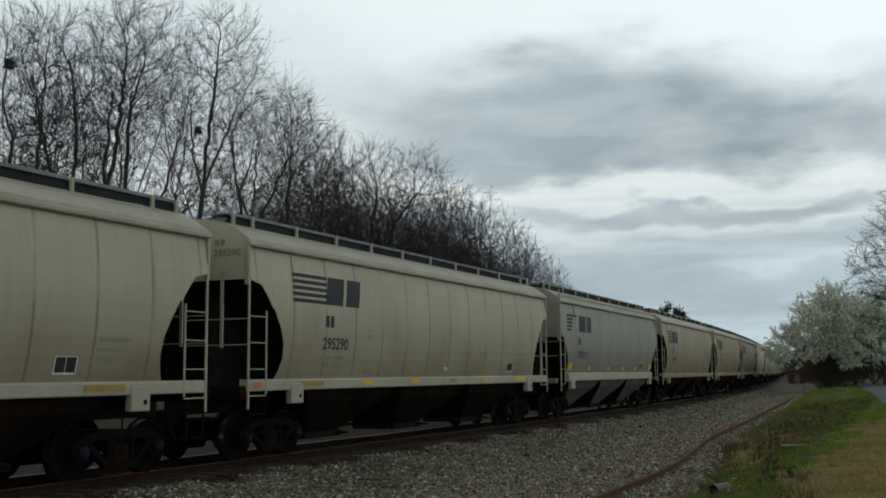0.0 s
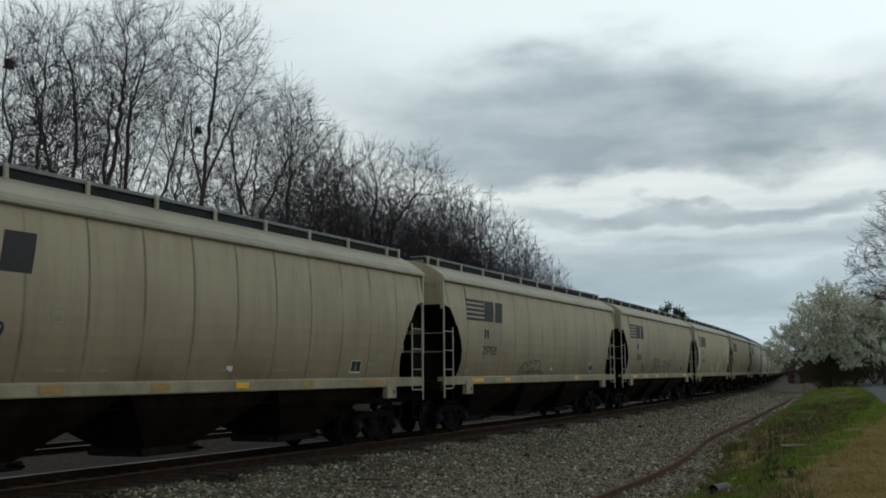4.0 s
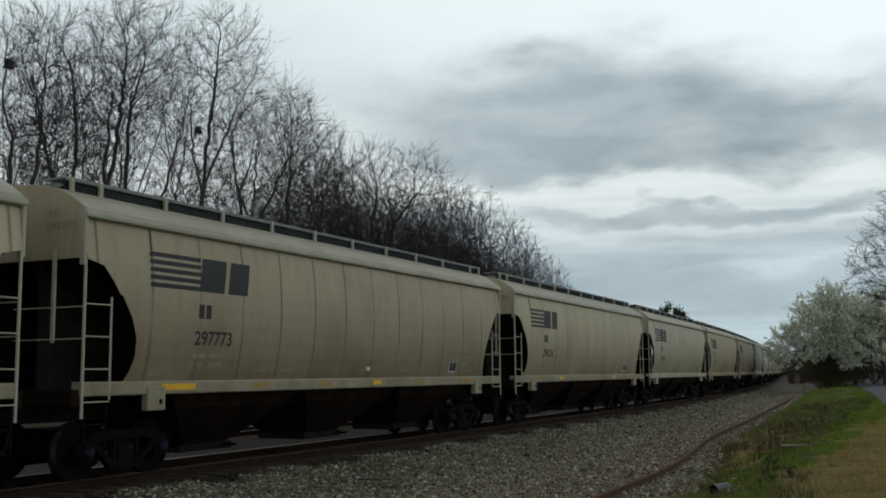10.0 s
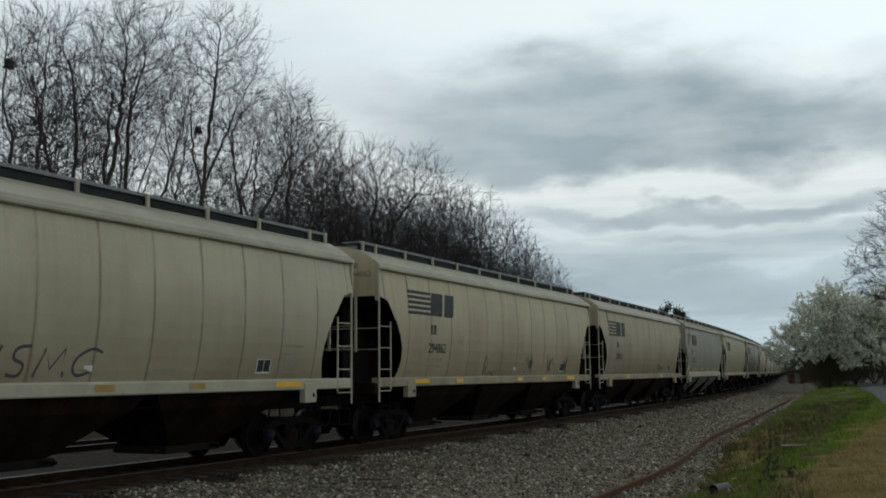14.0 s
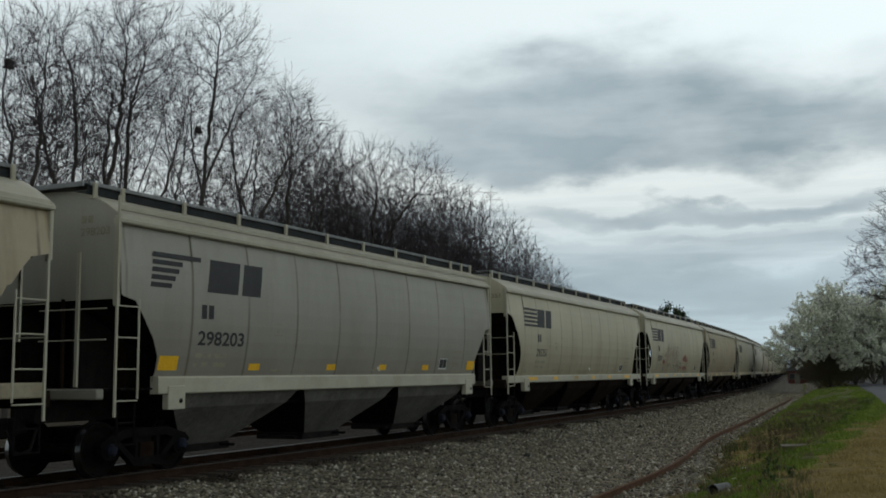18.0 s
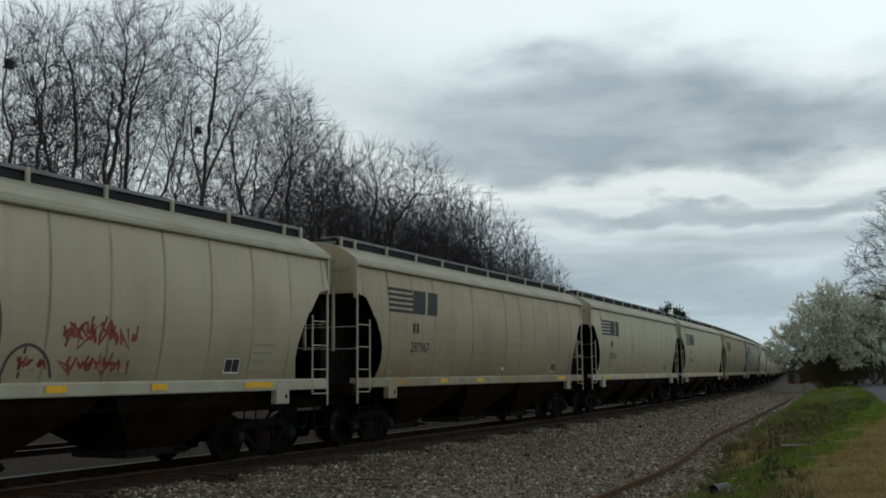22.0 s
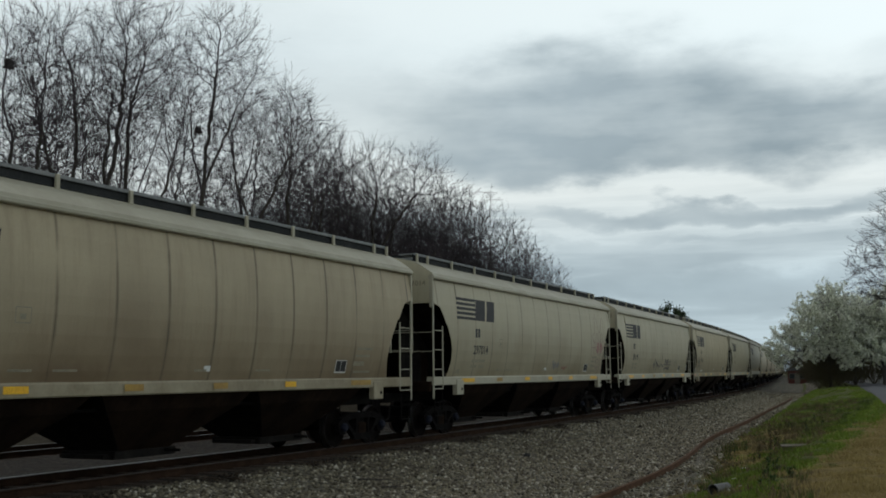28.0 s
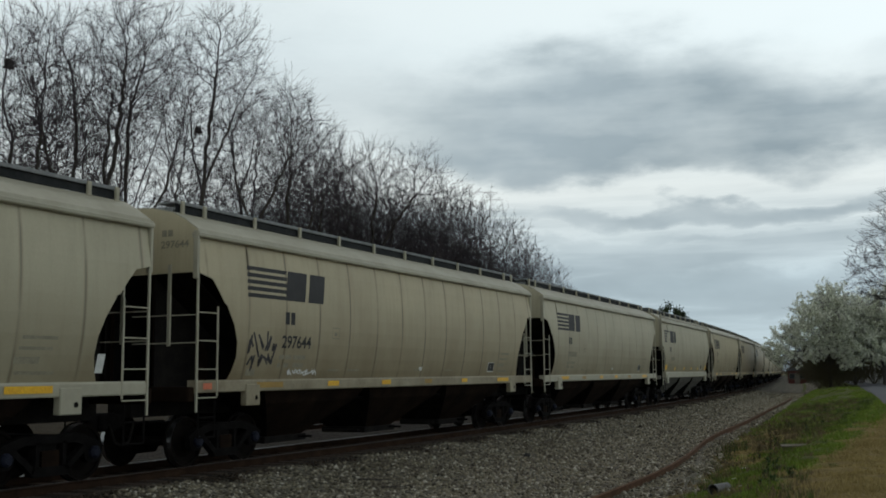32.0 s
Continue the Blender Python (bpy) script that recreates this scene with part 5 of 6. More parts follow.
    me.loops.foreach_set("vertex_index", f.reshape(-1))
    me.polygons.add(len(f))
    me.polygons.foreach_set("loop_start", np.arange(0, len(f) * 4, 4))
    me.update(calc_edges=True)
    me.materials.append(mat)
    return me


def rods_mesh(name, lots, mat):
    """One mesh of several lots of prisms."""
    vs, fs, n = [], [], 0
    for a, b, ra, rb, sides in lots:
        if len(a):
            v, f = prisms(a, b, ra, rb, sides)
            vs.append(v)
            fs.append(f + n)
            n += len(v)
    return quads_mesh(name, np.concatenate(vs), np.concatenate(fs), mat)


def unit(v):
    return v / np.maximum(np.linalg.norm(v, axis=1, keepdims=True), 1e-6)


def crown_tree(seed, stems, crowns, buds, step=0.42, rise_up=0.22, tip=0.0085, twigs=2, twig_len=(0.45, 1.0), twig_r=0.0058, trunk_mat=None, twig_mat=None, reach=3.2, trunk_r=0.03, kids_per=2, gather=2.05, limbs=0.10):
    """A bare tree whose limbs grow step by step towards buds spread through its crown.
    stems: polylines from the ground; crowns: (x, y, z, rx, ry, rz, share) bodies that hold the buds.
    Returns the meshes of trunk and crown, and the ends and ways of the twigs."""
    r = np.random.RandomState(seed)
    bud = []
    for cx, cy, cz, rx, ry, rz, share in crowns:
        n = int(buds * share)
        d = unit(r.randn(n, 3)) * (r.rand(n, 1) ** 0.42)
        bud.append(d * np.array([[rx, ry, rz]]) + np.array([[cx, cy, cz]]))
    bud = np.concatenate(bud)
    pos, par = [], []
    for line in stems:
        last = -1
        for a, b in zip(line, line[1:]):
            a, b = np.array(a, float), np.array(b, float)
            m = max(1, int(np.linalg.norm(b - a) / step))
            for k in range(m):
                q = a + (b - a) * (k / m) + r.randn(3) * 0.035
                if last < 0 and len(pos):
                    near = np.linalg.norm(np.array(pos) - a, axis=1)
                    if near.min() < 0.6:
                        last = int(near.argmin())
                pos.append(q)
                par.append(last)
                last = len(pos) - 1
    pos, par = list(pos), list(par)
    # long limbs towards a few buds first, then the side branches towards all of them
    few = bud[r.rand(len(bud)) < limbs]
    for aims, close, wander in ((few, 2.6, 0.07), (bud, 1.25, 0.12)):
        near_d, near_i = np.full(len(aims), 1e9), np.zeros(len(aims), int)
        fresh, alive = np.arange(len(pos)), np.ones(len(aims), bool)
        born = np.bincount(np.array([q for q in par if q >= 0], int), minlength=len(pos))
        for turn in range(60):
            arr = np.array(pos)
            for c in range(0, len(fresh), 200):
                ids = fresh[c:c + 200]
                dist = np.linalg.norm(aims[:, None] - arr[ids][None], axis=2)
                m = dist.argmin(1)
                dm = dist[np.arange(len(aims)), m]
                better = dm < near_d
                near_d[better], near_i[better] = dm[better], ids[m[better]]
            # a joint that has three branches grows no more
            alive &= (near_d > step * close) & (born[near_i] < 3)
            act = alive & (near_d < reach)
            if not act.any():
                break
            pull = np.zeros((len(pos), 3))
            np.add.at(pull, near_i[act], unit(aims[act] - arr[near_i[act]]))
            ids = np.unique(near_i[act])
            up = np.array(par)[ids]
            held = np.where(up[:, None] >= 0, unit(arr[ids] - arr[np.maximum(up, 0)]), 0.0)
            held[born[ids] > 0] *= 0.5
            way = unit(unit(pull[ids]) + 0.9 * held + np.array([[0, 0, rise_up]]) + r.randn(len(ids), 3) * wander)
            first = len(pos)
            born[ids] += 1
            for k, i in enumerate(ids):
                pos.append(arr[i] + way[k] * step)
                par.append(int(i))
            born = np.concatenate([born, np.zeros(len(ids), int)])
            fresh = np.arange(first, len(pos))
    pos, par = np.array(pos), np.array(par)
    n = len(pos)
    kids = np.bincount(par[par >= 0], minlength=n)
    # limbs as thick as all that they carry
    area = np.zeros(n)
    for i in range(n - 1, -1, -1):
        if kids[i] == 0:
            area[i] += tip ** gather
        if par[i] >= 0:
            area[par[i]] += area[i]
    rad = area ** (1 / gather)
    # straighten the zigzag of the steps
    for _ in range(5):
        mean = np.zeros((n, 3))
        np.add.at(mean, par[par >= 0], pos[par >= 0])
        mean = mean / np.maximum(kids, 1)[:, None]
        ok = (par >= 0) & (kids > 0)
        pos[ok] = 0.5 * pos[ok] + 0.25 * pos[par[ok]] + 0.25 * mean[ok]
    e = np.where(par >= 0)[0]
    a, b, rb = pos[par[e]], pos[e], rad[e]
    ra = np.minimum(rad[par[e]], rb * 1.25)
    thick = rb > min(trunk_r, 0.55 * rb.max())
    b = b + unit(b - a) * (rb * 0.3)[:, None]
    trunk = rods_mesh("trunk", [(a[thick], b[thick], ra[thick], rb[thick], 7)], trunk_mat or BARK)
    lots = [(a[~thick], b[~thick], ra[~thick], rb[~thick], 4)]
    # twigs on the thin limbs: two bent pieces each, then finer ones
    thin = np.where((rb < 0.024))[0]
    thin = np.repeat(thin, twigs)
    f = r.rand(len(thin), 1)
    p0 = a[thin] * (1 - f) + b[thin] * f
    d0 = unit(unit(b[thin] - a[thin]) + r.randn(len(thin), 3) * 0.48 + np.array([[0, 0, 0.25]]))
    ln = (twig_len[0] + (twig_len[1] - twig_len[0]) * r.rand(len(thin), 1))
    p1 = p0 + d0 * ln * 0.5
    d1 = unit(d0 + r.randn(len(thin), 3) * 0.18 + np.array([[0, 0, 0.18]]))
    p2 = p1 + d1 * ln * 0.5
    one = np.ones(len(thin))
    lots += [(p0, p1, twig_r * one, twig_r * 0.85 * one, 3), (p1, p2, twig_r * 0.85 * one, twig_r * 0.45 * one, 3)]
    ends, ways = [p2], [d1]
    for side in range(kids_per):
        g = 0.2 + 0.75 * r.rand(len(thin), 1)
        q = np.where(g < 0.5, p0 + (p1 - p0) * g * 2, p1 + (p2 - p1) * (g * 2 - 1))
        d2 = unit(d1 + r.randn(len(thin), 3) * 0.5 + np.array([[0, 0, 0.15]]))
        q2 = q + d2 * ln * (0.3 + 0.35 * r.rand(len(thin), 1))
        lots.append((q, q2, twig_r * 0.75 * one, twig_r * 0.4 * one, 3))
        ends.append(q2)
        ways.append(d2)
    crown = rods_mesh("crown", lots, twig_mat or TWIG)
    return trunk, crown, np.concatenate(ends), np.concatenate(ways)


WEED = grained("dry_weed", (0.035, 0.028, 0.014), (0.06, 0.05, 0.022), 2.0, 0.9, bump=0)


def wood_height(s):
    """How high the front of the wood stands along the line."""
    return np.interp(s, [26, 30, 35, 42.6, 46, 48, 52, 56, 59, 64, 68, 72, 80, 84, 88, 92, 96, 101, 108, 116], [15.9, 16.4, 18.0, 20.0, 17.5, 18.1, 17.5, 16.7, 17.2, 17.3, 16.2, 17.0, 17.6, 16.6, 15.2, 14.5, 14.2, 13.0, 11.4, 9.5])


def front_trees():
    """The trees that stand clear of one another, limb by limb: place along the line, stems, crown bodies (x to the right, y away)."""
    return [
        (28.6, 11, [[(0, 0, -0.3), (0.1, 0, 6), (-0.2, 0, 11)], [(0.1, 0, 6), (0.9, 0.3, 11)]], [(-0.1, 0, 11.5, 1.9, 2.2, 4.6, 0.55), (1.0, 0.2, 12.4, 1.5, 2.0, 3.8, 0.45)]),
        (31.5, 12, [[(0, 0, -0.3), (0.05, 0, 7.6), (-0.9, 0, 10.5), (-1.5, 0.2, 12.6)], [(0.05, 0, 7.6), (0.1, 0.4, 10.5), (0.0, 0.4, 13.5)], [(0.1, 0, 7.8), (0.9, -0.4, 11)]],
         [(-1.5, 0, 12.9, 1.5, 1.8, 3.6, 0.4), (0.1, 0.3, 13.2, 1.5, 1.8, 4.0, 0.35), (0.9, -0.4, 12.2, 0.9, 1.4, 3.4, 0.25)]),
        (33.2, 13, [[(0, 0, -0.3), (0.1, 0, 8.2), (0.7, 0, 11.2), (1.0, 0, 14.5), (1.3, 0, 16)], [(0.3, 0, 9.0), (0.2, 0.6, 12), (0.4, 0.6, 14)]],
         [(1.1, 0, 14.4, 1.6, 1.9, 4.2, 0.6), (0.0, 0.4, 13.4, 1.4, 1.7, 3.2, 0.4)]),
        (35.2, 14, [[(0, 0, -0.3), (0, 0, 8.2), (0.5, 0, 10.2), (1.5, 0, 12.4)], [(-0.15, 0, 7), (-0.2, 0, 11), (0.0, 0, 14)], [(0.05, 0, 7.0), (1.4, 0.2, 9.4), (2.0, 0.2, 12.3)]],
         [(1.6, 0, 14.2, 1.5, 1.8, 3.8, 0.5), (0.1, 0.2, 14.5, 1.2, 1.6, 3.4, 0.3), (2.3, 0.4, 12.6, 1.0, 1.6, 2.8, 0.2)]),
        (40.3, 15, [[(0, 0, -0.3), (-0.1, 0, 8), (0.15, 0, 11), (0.45, 0, 14.5), (0.8, 0, 18)], [(-0.1, 0, 8.4), (-1.2, 0, 11.4), (-1.9, 0, 13.4)], [(0.1, 0, 10.0), (-0.5, 0.4, 12.5), (-0.6, 0.4, 14.5)], [(0.2, 0, 10.8), (1.3, -0.3, 13.4), (2.1, -0.3, 15)]],
         [(0.9, 0, 16.2, 2.2, 2.0, 3.7, 0.5), (-1.2, 0, 14.6, 1.4, 1.6, 3.4, 0.22), (2.0, 0, 15.0, 1.4, 1.7, 2.6, 0.28)]),
        (44.7, 16, [[(0, 0, -0.3), (0.05, 0, 9.6), (-0.9, 0.2, 12), (-1.3, 0.2, 14.5)], [(0.05, 0, 9.3), (1.3, 0, 11.8), (2.3, 0, 14)], [(0.05, 0, 10), (0.3, 0, 13.6)]],
         [(1.9, 0, 14.6, 1.7, 1.9, 3.4, 0.45), (-1.1, 0.2, 14.2, 1.5, 1.7, 3.0, 0.3), (0.4, 0, 14.8, 1.1, 1.5, 2.6, 0.25)]),
        (48.6, 17, [[(0, 0, -0.3), (0.1, 0, 7.4), (1.0, 0, 10.0), (1.7, 0.2, 12.6)], [(0, 0, 7.0), (-0.2, 0, 11), (0, 0, 14.5)]],
         [(0.1, 0, 14.4, 1.8, 2.0, 3.6, 0.55), (1.9, 0.2, 13.4, 1.6, 1.8, 3.2, 0.45)]),
        (58.6, 18, [[(0, 0, -0.3), (0, 0, 8.5), (1.6, 0, 11.6), (3.4, 0.2, 14.0)], [(0, 0, 8.0), (0.2, 0, 12), (0.5, 0, 14.5)], [(0, 0, 8.6), (-1.4, 0, 12)]],
         [(0.4, 0, 13.6, 2.6, 2.2, 3.5, 0.5), (3.4, 0, 14.0, 2.0, 2.0, 2.7, 0.35), (-1.6, 0, 13.2, 1.6, 1.8, 3.0, 0.3)]),
    ]


def build_bare_trees():
    r = random.Random(8)

    def front_tree(s, e, kind, size=1.0, turn=0.0, label="tall bare deciduous tree beyond the railway line"):
        plant(kind, s, e, size, label, "bare_tree", "tree", "trees beyond the track", turn)
    for s, seed, stems, crowns in front_trees():
        kind = crown_tree(seed, stems, crowns, 2200, step=0.36, rise_up=0.30, trunk_r=0.05, tip=0.0060, twigs=2, twig_len=(0.5, 1.25), twig_r=0.0076, kids_per=1, gather=1.82)
        front_tree(s, -18.0, kind, 0.96 if s > 44 else 1.0)
    # kinds for the rest of the wood, 17 m high
    kinds = []
    for k in range(6):
        q = random.Random(40 + k)
        stems = [[(0, 0, -0.3), (q.uniform(-0.2, 0.2), 0, 6.5), (q.uniform(-0.8, 0.8), q.uniform(-0.6, 0.6), 12)], [(0, 0, 4.5 + k * 0.4), (q.uniform(0.8, 1.6), q.uniform(-0.8, 0.8), 10.5)], [(0, 0, 5.0), (-q.uniform(0.8, 1.6), q.uniform(-0.8, 0.8), 10.0)]][:2 + k % 2]
        crowns = [(q.uniform(-0.4, 0.4), 0, 11.6, 2.1, 2.1, 5.4, 0.6), (q.uniform(0.9, 1.5), 0.5, 11.2, 1.6, 1.7, 4.0, 0.22), (-q.uniform(0.9, 1.5), -0.4, 10.6, 1.6, 1.7, 4.0, 0.22)]
        kinds.append(crown_tree(60 + k, stems, crowns, 1150, step=0.46, rise_up=0.35, tip=0.0085, twigs=1, twig_len=(0.7, 1.6), twig_r=0.0125, trunk_r=0.05, kids_per=2, gather=1.9))
    for i, (s, h) in enumerate(((52.2, 17.3), (55.4, 16.6), (62.6, 16.6), (66.4, 15.6), (70.4, 16.0), (73.2, 16.9), (76.6, 16.6), (79.8, 17.5), (83.2, 16.6), (87.0, 15.2), (90.6, 14.6), (94.6, 14.2), (99.0, 13.2), (103.6, 12.2), (108.2, 11.2))):
        front_tree(s, -18.0 + r.uniform(-0.8, 0.8), kinds[i % 6], h * np.interp(s, [50, 80, 90, 110], [0.96, 0.97, 1.07, 1.12]) / 17.0, r.uniform(0, 6.28))
    for i in range(40):
        s = 27 + i * 2.25 + r.uniform(-1.0, 1.0)
        h = wood_height(s) * (r.uniform(0.7, 0.88) if s < 46 else r.uniform(0.84, 1.02))
        front_tree(s, -22.5 - r.uniform(0, 3.5), kinds[(i * 5 + 2) % 6], h / 17.0, r.uniform(0, 6.28), "bare deciduous tree deeper in the wood")
    for i in range(24):
        s = 50 + i * 2.5 + r.uniform(-1.0, 1.0)
        front_tree(s, -20.0 - r.uniform(0, 1.5), kinds[(i * 5 + 3) % 6], wood_height(s) * r.uniform(0.72, 0.95) / 17.0, r.uniform(0, 6.28), "bare deciduous tree deeper in the wood")
    # an old nest in a fork, and another farther along
    for s, e, x, z in ((40.3, -18.0, -0.18, 13.4), (28.6, -18.0, -0.35, 13.6)):
        V = [Vector((0.17 * math.cos(a * 2.4) * (1 - 0.4 * b), 0.17 * math.sin(a * 2.4) * (1 - 0.4 * b), 0.30 * b - 0.15)) for a in range(24) for b in (0.0, 0.35, 0.7, 1.0)]
        pts = np.array([v[:] for v in V]) + np.random.RandomState(5).randn(len(V), 3) * 0.04
        other = np.roll(pts, 5, 0)
        o = new("nest", rods_mesh("nest", [(pts, other, np.full(len(V), 0.02), np.full(len(V), 0.012), 4)], BARK))
        g = place(s, e, float(ground_z(np.array(s), np.array(e))))
        o.location = g + Vector((x, 0, z))
        tagged(o, "dark bird nest of twigs in a bare tree", "nest", "nests in the trees")
    # low growth at the foot of the wood
    scrub = []
    for k in range(3):
        q = random.Random(90 + k)
        stems = [[(0, 0, -0.2), (q.uniform(-1, 1), q.uniform(-1, 1), 3.2)] for _ in range(5)]
        scrub.append(crown_tree(80 + k, stems, [(0, 0, 4.3, 1.9, 1.9, 3.3, 1.0)], 520, step=0.42, tip=0.007, twigs=2, twig_len=(0.6, 1.4), twig_r=0.008, trunk_r=0.04, kids_per=1))
    for i in range(46):
        s = 52 + 60 * (i / 46) + r.uniform(-0.6, 0.6)
        size = r.uniform(0.8, 1.1) * np.interp(s, [40, 52, 60, 66, 84, 110], [0.8, 1.1, 1.5, 1.7, 1.55, 1.0])
        plant(scrub[i % 3], s, -16.5 - r.uniform(0, 6), size, "bare twiggy thicket at the foot of the trees", "thicket_bush", "bush", "thicket beyond the track", r.uniform(0, 6.28))
    # scrub where the road and the gravel meet
    dark = crown_tree(230, [[(0, 0, -0.1), (x, y, 1.6)] for x, y in ((0, 0), (1.0, 0.4), (-0.9, 0.5), (0.3, -1.0), (-0.5, -0.8))], [(0, 0, 3.2, 2.8, 2.8, 3.1, 1.0)], 700, step=0.5, tip=0.016, twigs=2, twig_len=(0.6, 1.3), twig_r=0.016, trunk_mat=WEED, twig_mat=WEED)
    for s, e, size in ((108, 7.8, 0.5), (106, 9, 0.45), (107, 10.6, 0.42), (110, 12.4, 0.4), (111, 9.2, 0.6), (113, 10.8, 0.62), (114, 12.6, 0.62), (116, 14, 0.6), (117, 8, 0.62), (118, 11.5, 0.6), (109, 8.6, 0.5), (97.6, 7.4, 0.34), (98.2, 8.6, 0.34), (98.6, 9.6, 0.32), (99.6, 8, 0.4), (100.4, 9.2, 0.4), (101, 7.4, 0.4), (128, 8.2, 0.5), (136, 8.8, 0.5), (143, 9, 0.5), (128, 10.5, 0.6), (132, 12.6, 0.65), (150, 7.2, 0.55), (160, 6.6, 0.6), (170, 6.4, 0.62), (178, 7.6, 0.7), (165, 9, 0.75), (150, 10, 0.7), (185, 6.8, 0.7), (195, 8.4, 0.8), (122, 9.6, 0.55), (120, 14.4, 0.6), (125, 17, 0.7), (112, 15.6, 0.5), (215, 5.4, 0.8), (228, 4.8, 1.0), (205, 6.6, 0.75), (240, 5.6, 1.1), (250, 4.2, 1.1)):
        plant(dark, s, e, size, "low brown scrub beside the gravel", "scrub_bush", "bush", "scrub by the gravel", r.uniform(0, 6.28))
    # wide-limbed bare tree by the road
    stems = [[(0, 0, -0.3), (0, 0, 7.5), (0.2, 0, 12), (0, 0, 17)]]
    for z, x in ((7.0, -4.6), (8.0, -4.2), (9.4, -4.4), (10.8, -3.6), (12.2, -3.4), (13.6, -2.6), (8.6, 4.0), (11.0, 4.0), (7.6, 3.6)):
        stems.append([(0, 0, z), (x * 0.5, 0.3, z + 0.3), (x, 0.2 - z * 0.1, z + 0.2)])
    wide = crown_tree(300, stems, [(-3.6, 0, 9.6, 2.9, 2.6, 3.6, 0.45), (-1.6, 0, 13.0, 2.4, 2.4, 4.0, 0.3), (2.5, 0, 11.0, 3.0, 2.6, 5.0, 0.3)], 2400, step=0.42, rise_up=0.0, tip=0.009, twigs=2, twig_len=(0.5, 1.2), twig_r=0.013, trunk_r=0.06, kids_per=1)
    plant(wide, 92.0, 16.2, 1.0, "large bare tree with wide level limbs by the road", "roadside_tree", "tree", "", 0.0)


def petal_material():
    """Thin petals: half of the light passes through them."""
    m, t, b = material("white_blossom")
    n = noise_node(t, 1.2, 5, 0.6)
    tone = ramp_node(t, n.outputs["Fac"], [(0.3, (0.74, 0.76, 0.62)), (0.7, (0.88, 0.88, 0.81))])
    t.links.new(tone.outputs[0], b.inputs["Base Color"])
    b.inputs["Roughness"].default_value = 0.85
    thin = t.nodes.new("ShaderNodeBsdfTranslucent")
    t.links.new(tone.outputs[0], thin.inputs["Color"])
    mix = t.nodes.new("ShaderNodeMixShader")
    mix.inputs[0].default_value = 0.45
    t.links.new(b.outputs[0], mix.inputs[1])
    t.links.new(thin.outputs[0], mix.inputs[2])
    t.links.new(mix.outputs[0], t.nodes["Material Output"].inputs["Surface"])
    return m


BLOSSOM = petal_material()
YOUNG_LEAF = grained("young_leaf", (0.22, 0.26, 0.11), (0.32, 0.36, 0.17), 1.5, 0.8, bump=0)
NEEDLE = grained("evergreen_leaf", (0.02, 0.035, 0.014), (0.04, 0.06, 0.022), 1.5, 0.8, bump=0)


def sprays(name, r, ends, ways, per, length, spread, size, mats, share):
    """Blossom set along the last stretch of every twig, some of it young leaf."""
    n = len(ends) * per
    p, d = np.repeat(ends, per, 0), np.repeat(ways, per, 0)
    c = p - d * length * r.rand(n, 1) + r.randn(n, 3) * spread
    a = unit(r.randn(n, 3))
    b = unit(np.cross(a, r.randn(n, 3)))
    w = size[0] + (size[1] - size[0]) * r.rand(n, 1)
    v = np.stack([c - a * w, c - b * w * 0.7, c + a * w, c + b * w * 0.7], 1).reshape(-1, 3)
    me = quads_mesh(name, v, np.arange(n * 4).reshape(-1, 4), mats[0])
    me.materials.append(mats[1])
    me.polygons.foreach_set("material_index", (r.rand(n) < share).astype(np.int32))
    return me


def build_leafy_trees():
    r = np.random.RandomState(21)
    for s, e, k, turn, size in ((99.5, 8.3, 0, 0.0, 1.0), (101.0, 12.9, 1, 0.4, 0.94), (107.0, 10.6, 2, 2.0, 0.95)):
        stems = [[(0, 0, -0.2), (0, 0, 1.6), (-0.9, 0.2, 3.6)], [(0, 0, 1.5), (0.9, -0.3, 3.8)], [(0, 0, 1.6), (0.2, 0.5, 4.5)], [(0, 0, 1.4), (-2.2, 0.3, 3.0)], [(0, 0, 1.4), (2.4, 0.2, 3.0)]]
        crowns = [(0, 0, 5.6, 3.4, 3.3, 3.1, 0.45), (-3.0, 0, 4.3, 2.0, 2.4, 1.9, 0.2), (3.0, 0, 4.7, 2.2, 2.4, 2.2, 0.2), (0.3, -0.2, 7.3, 1.9, 1.9, 2.2, 0.2), (-4.2, -0.4, 3.4, 1.5, 1.7, 1.9, 0.14), (-2.6, -0.6, 3.3, 2.4, 2.0, 1.3, 0.15), (1.6, -1.0, 3.2, 2.6, 2.0, 1.2, 0.15)]
        wood = crown_tree(400 + k, stems, crowns, 1700, step=0.34, rise_up=0.25, tip=0.008, twigs=2, twig_len=(0.45, 0.95), twig_r=0.008, kids_per=1)
        tr = plant(wood, s, e, size, "spreading tree covered in white spring blossom", "blossom_tree", "tree", "blossoming trees", turn)
        ends, ways = wood[2], wood[3]
        lump = np.sin(ends[:, 0] * 2.1 + 1.3 * np.sin(ends[:, 2] * 1.7)) + np.sin(ends[:, 1] * 2.4 + k) * np.sin(ends[:, 2] * 2.6 + 1.1 * ends[:, 0])
        keep = r.rand(len(ends)) < np.clip(0.62 + 0.42 * lump, 0.15, 1.0)
        part("blossom", sprays("blossom", r, ends[keep], ways[keep], 19, 0.5, 0.06, (0.04, 0.085), (BLOSSOM, YOUNG_LEAF), 0.18), None, tr, "white blossom with young green leaves")
    wood = crown_tree(420, [[(0, 0, -0.3), (0, 0, 11)]], [(0, 0, 8.5, 2.6, 2.6, 4.2, 1.0)], 300, step=0.6, rise_up=0.05, tip=0.02, twigs=2, twig_len=(0.6, 1.2), twig_r=0.015)
    tr = plant(wood, 181, -15.0, 1.0, "dark evergreen tree far down the line", "evergreen_tree", "tree", "", 0.5)
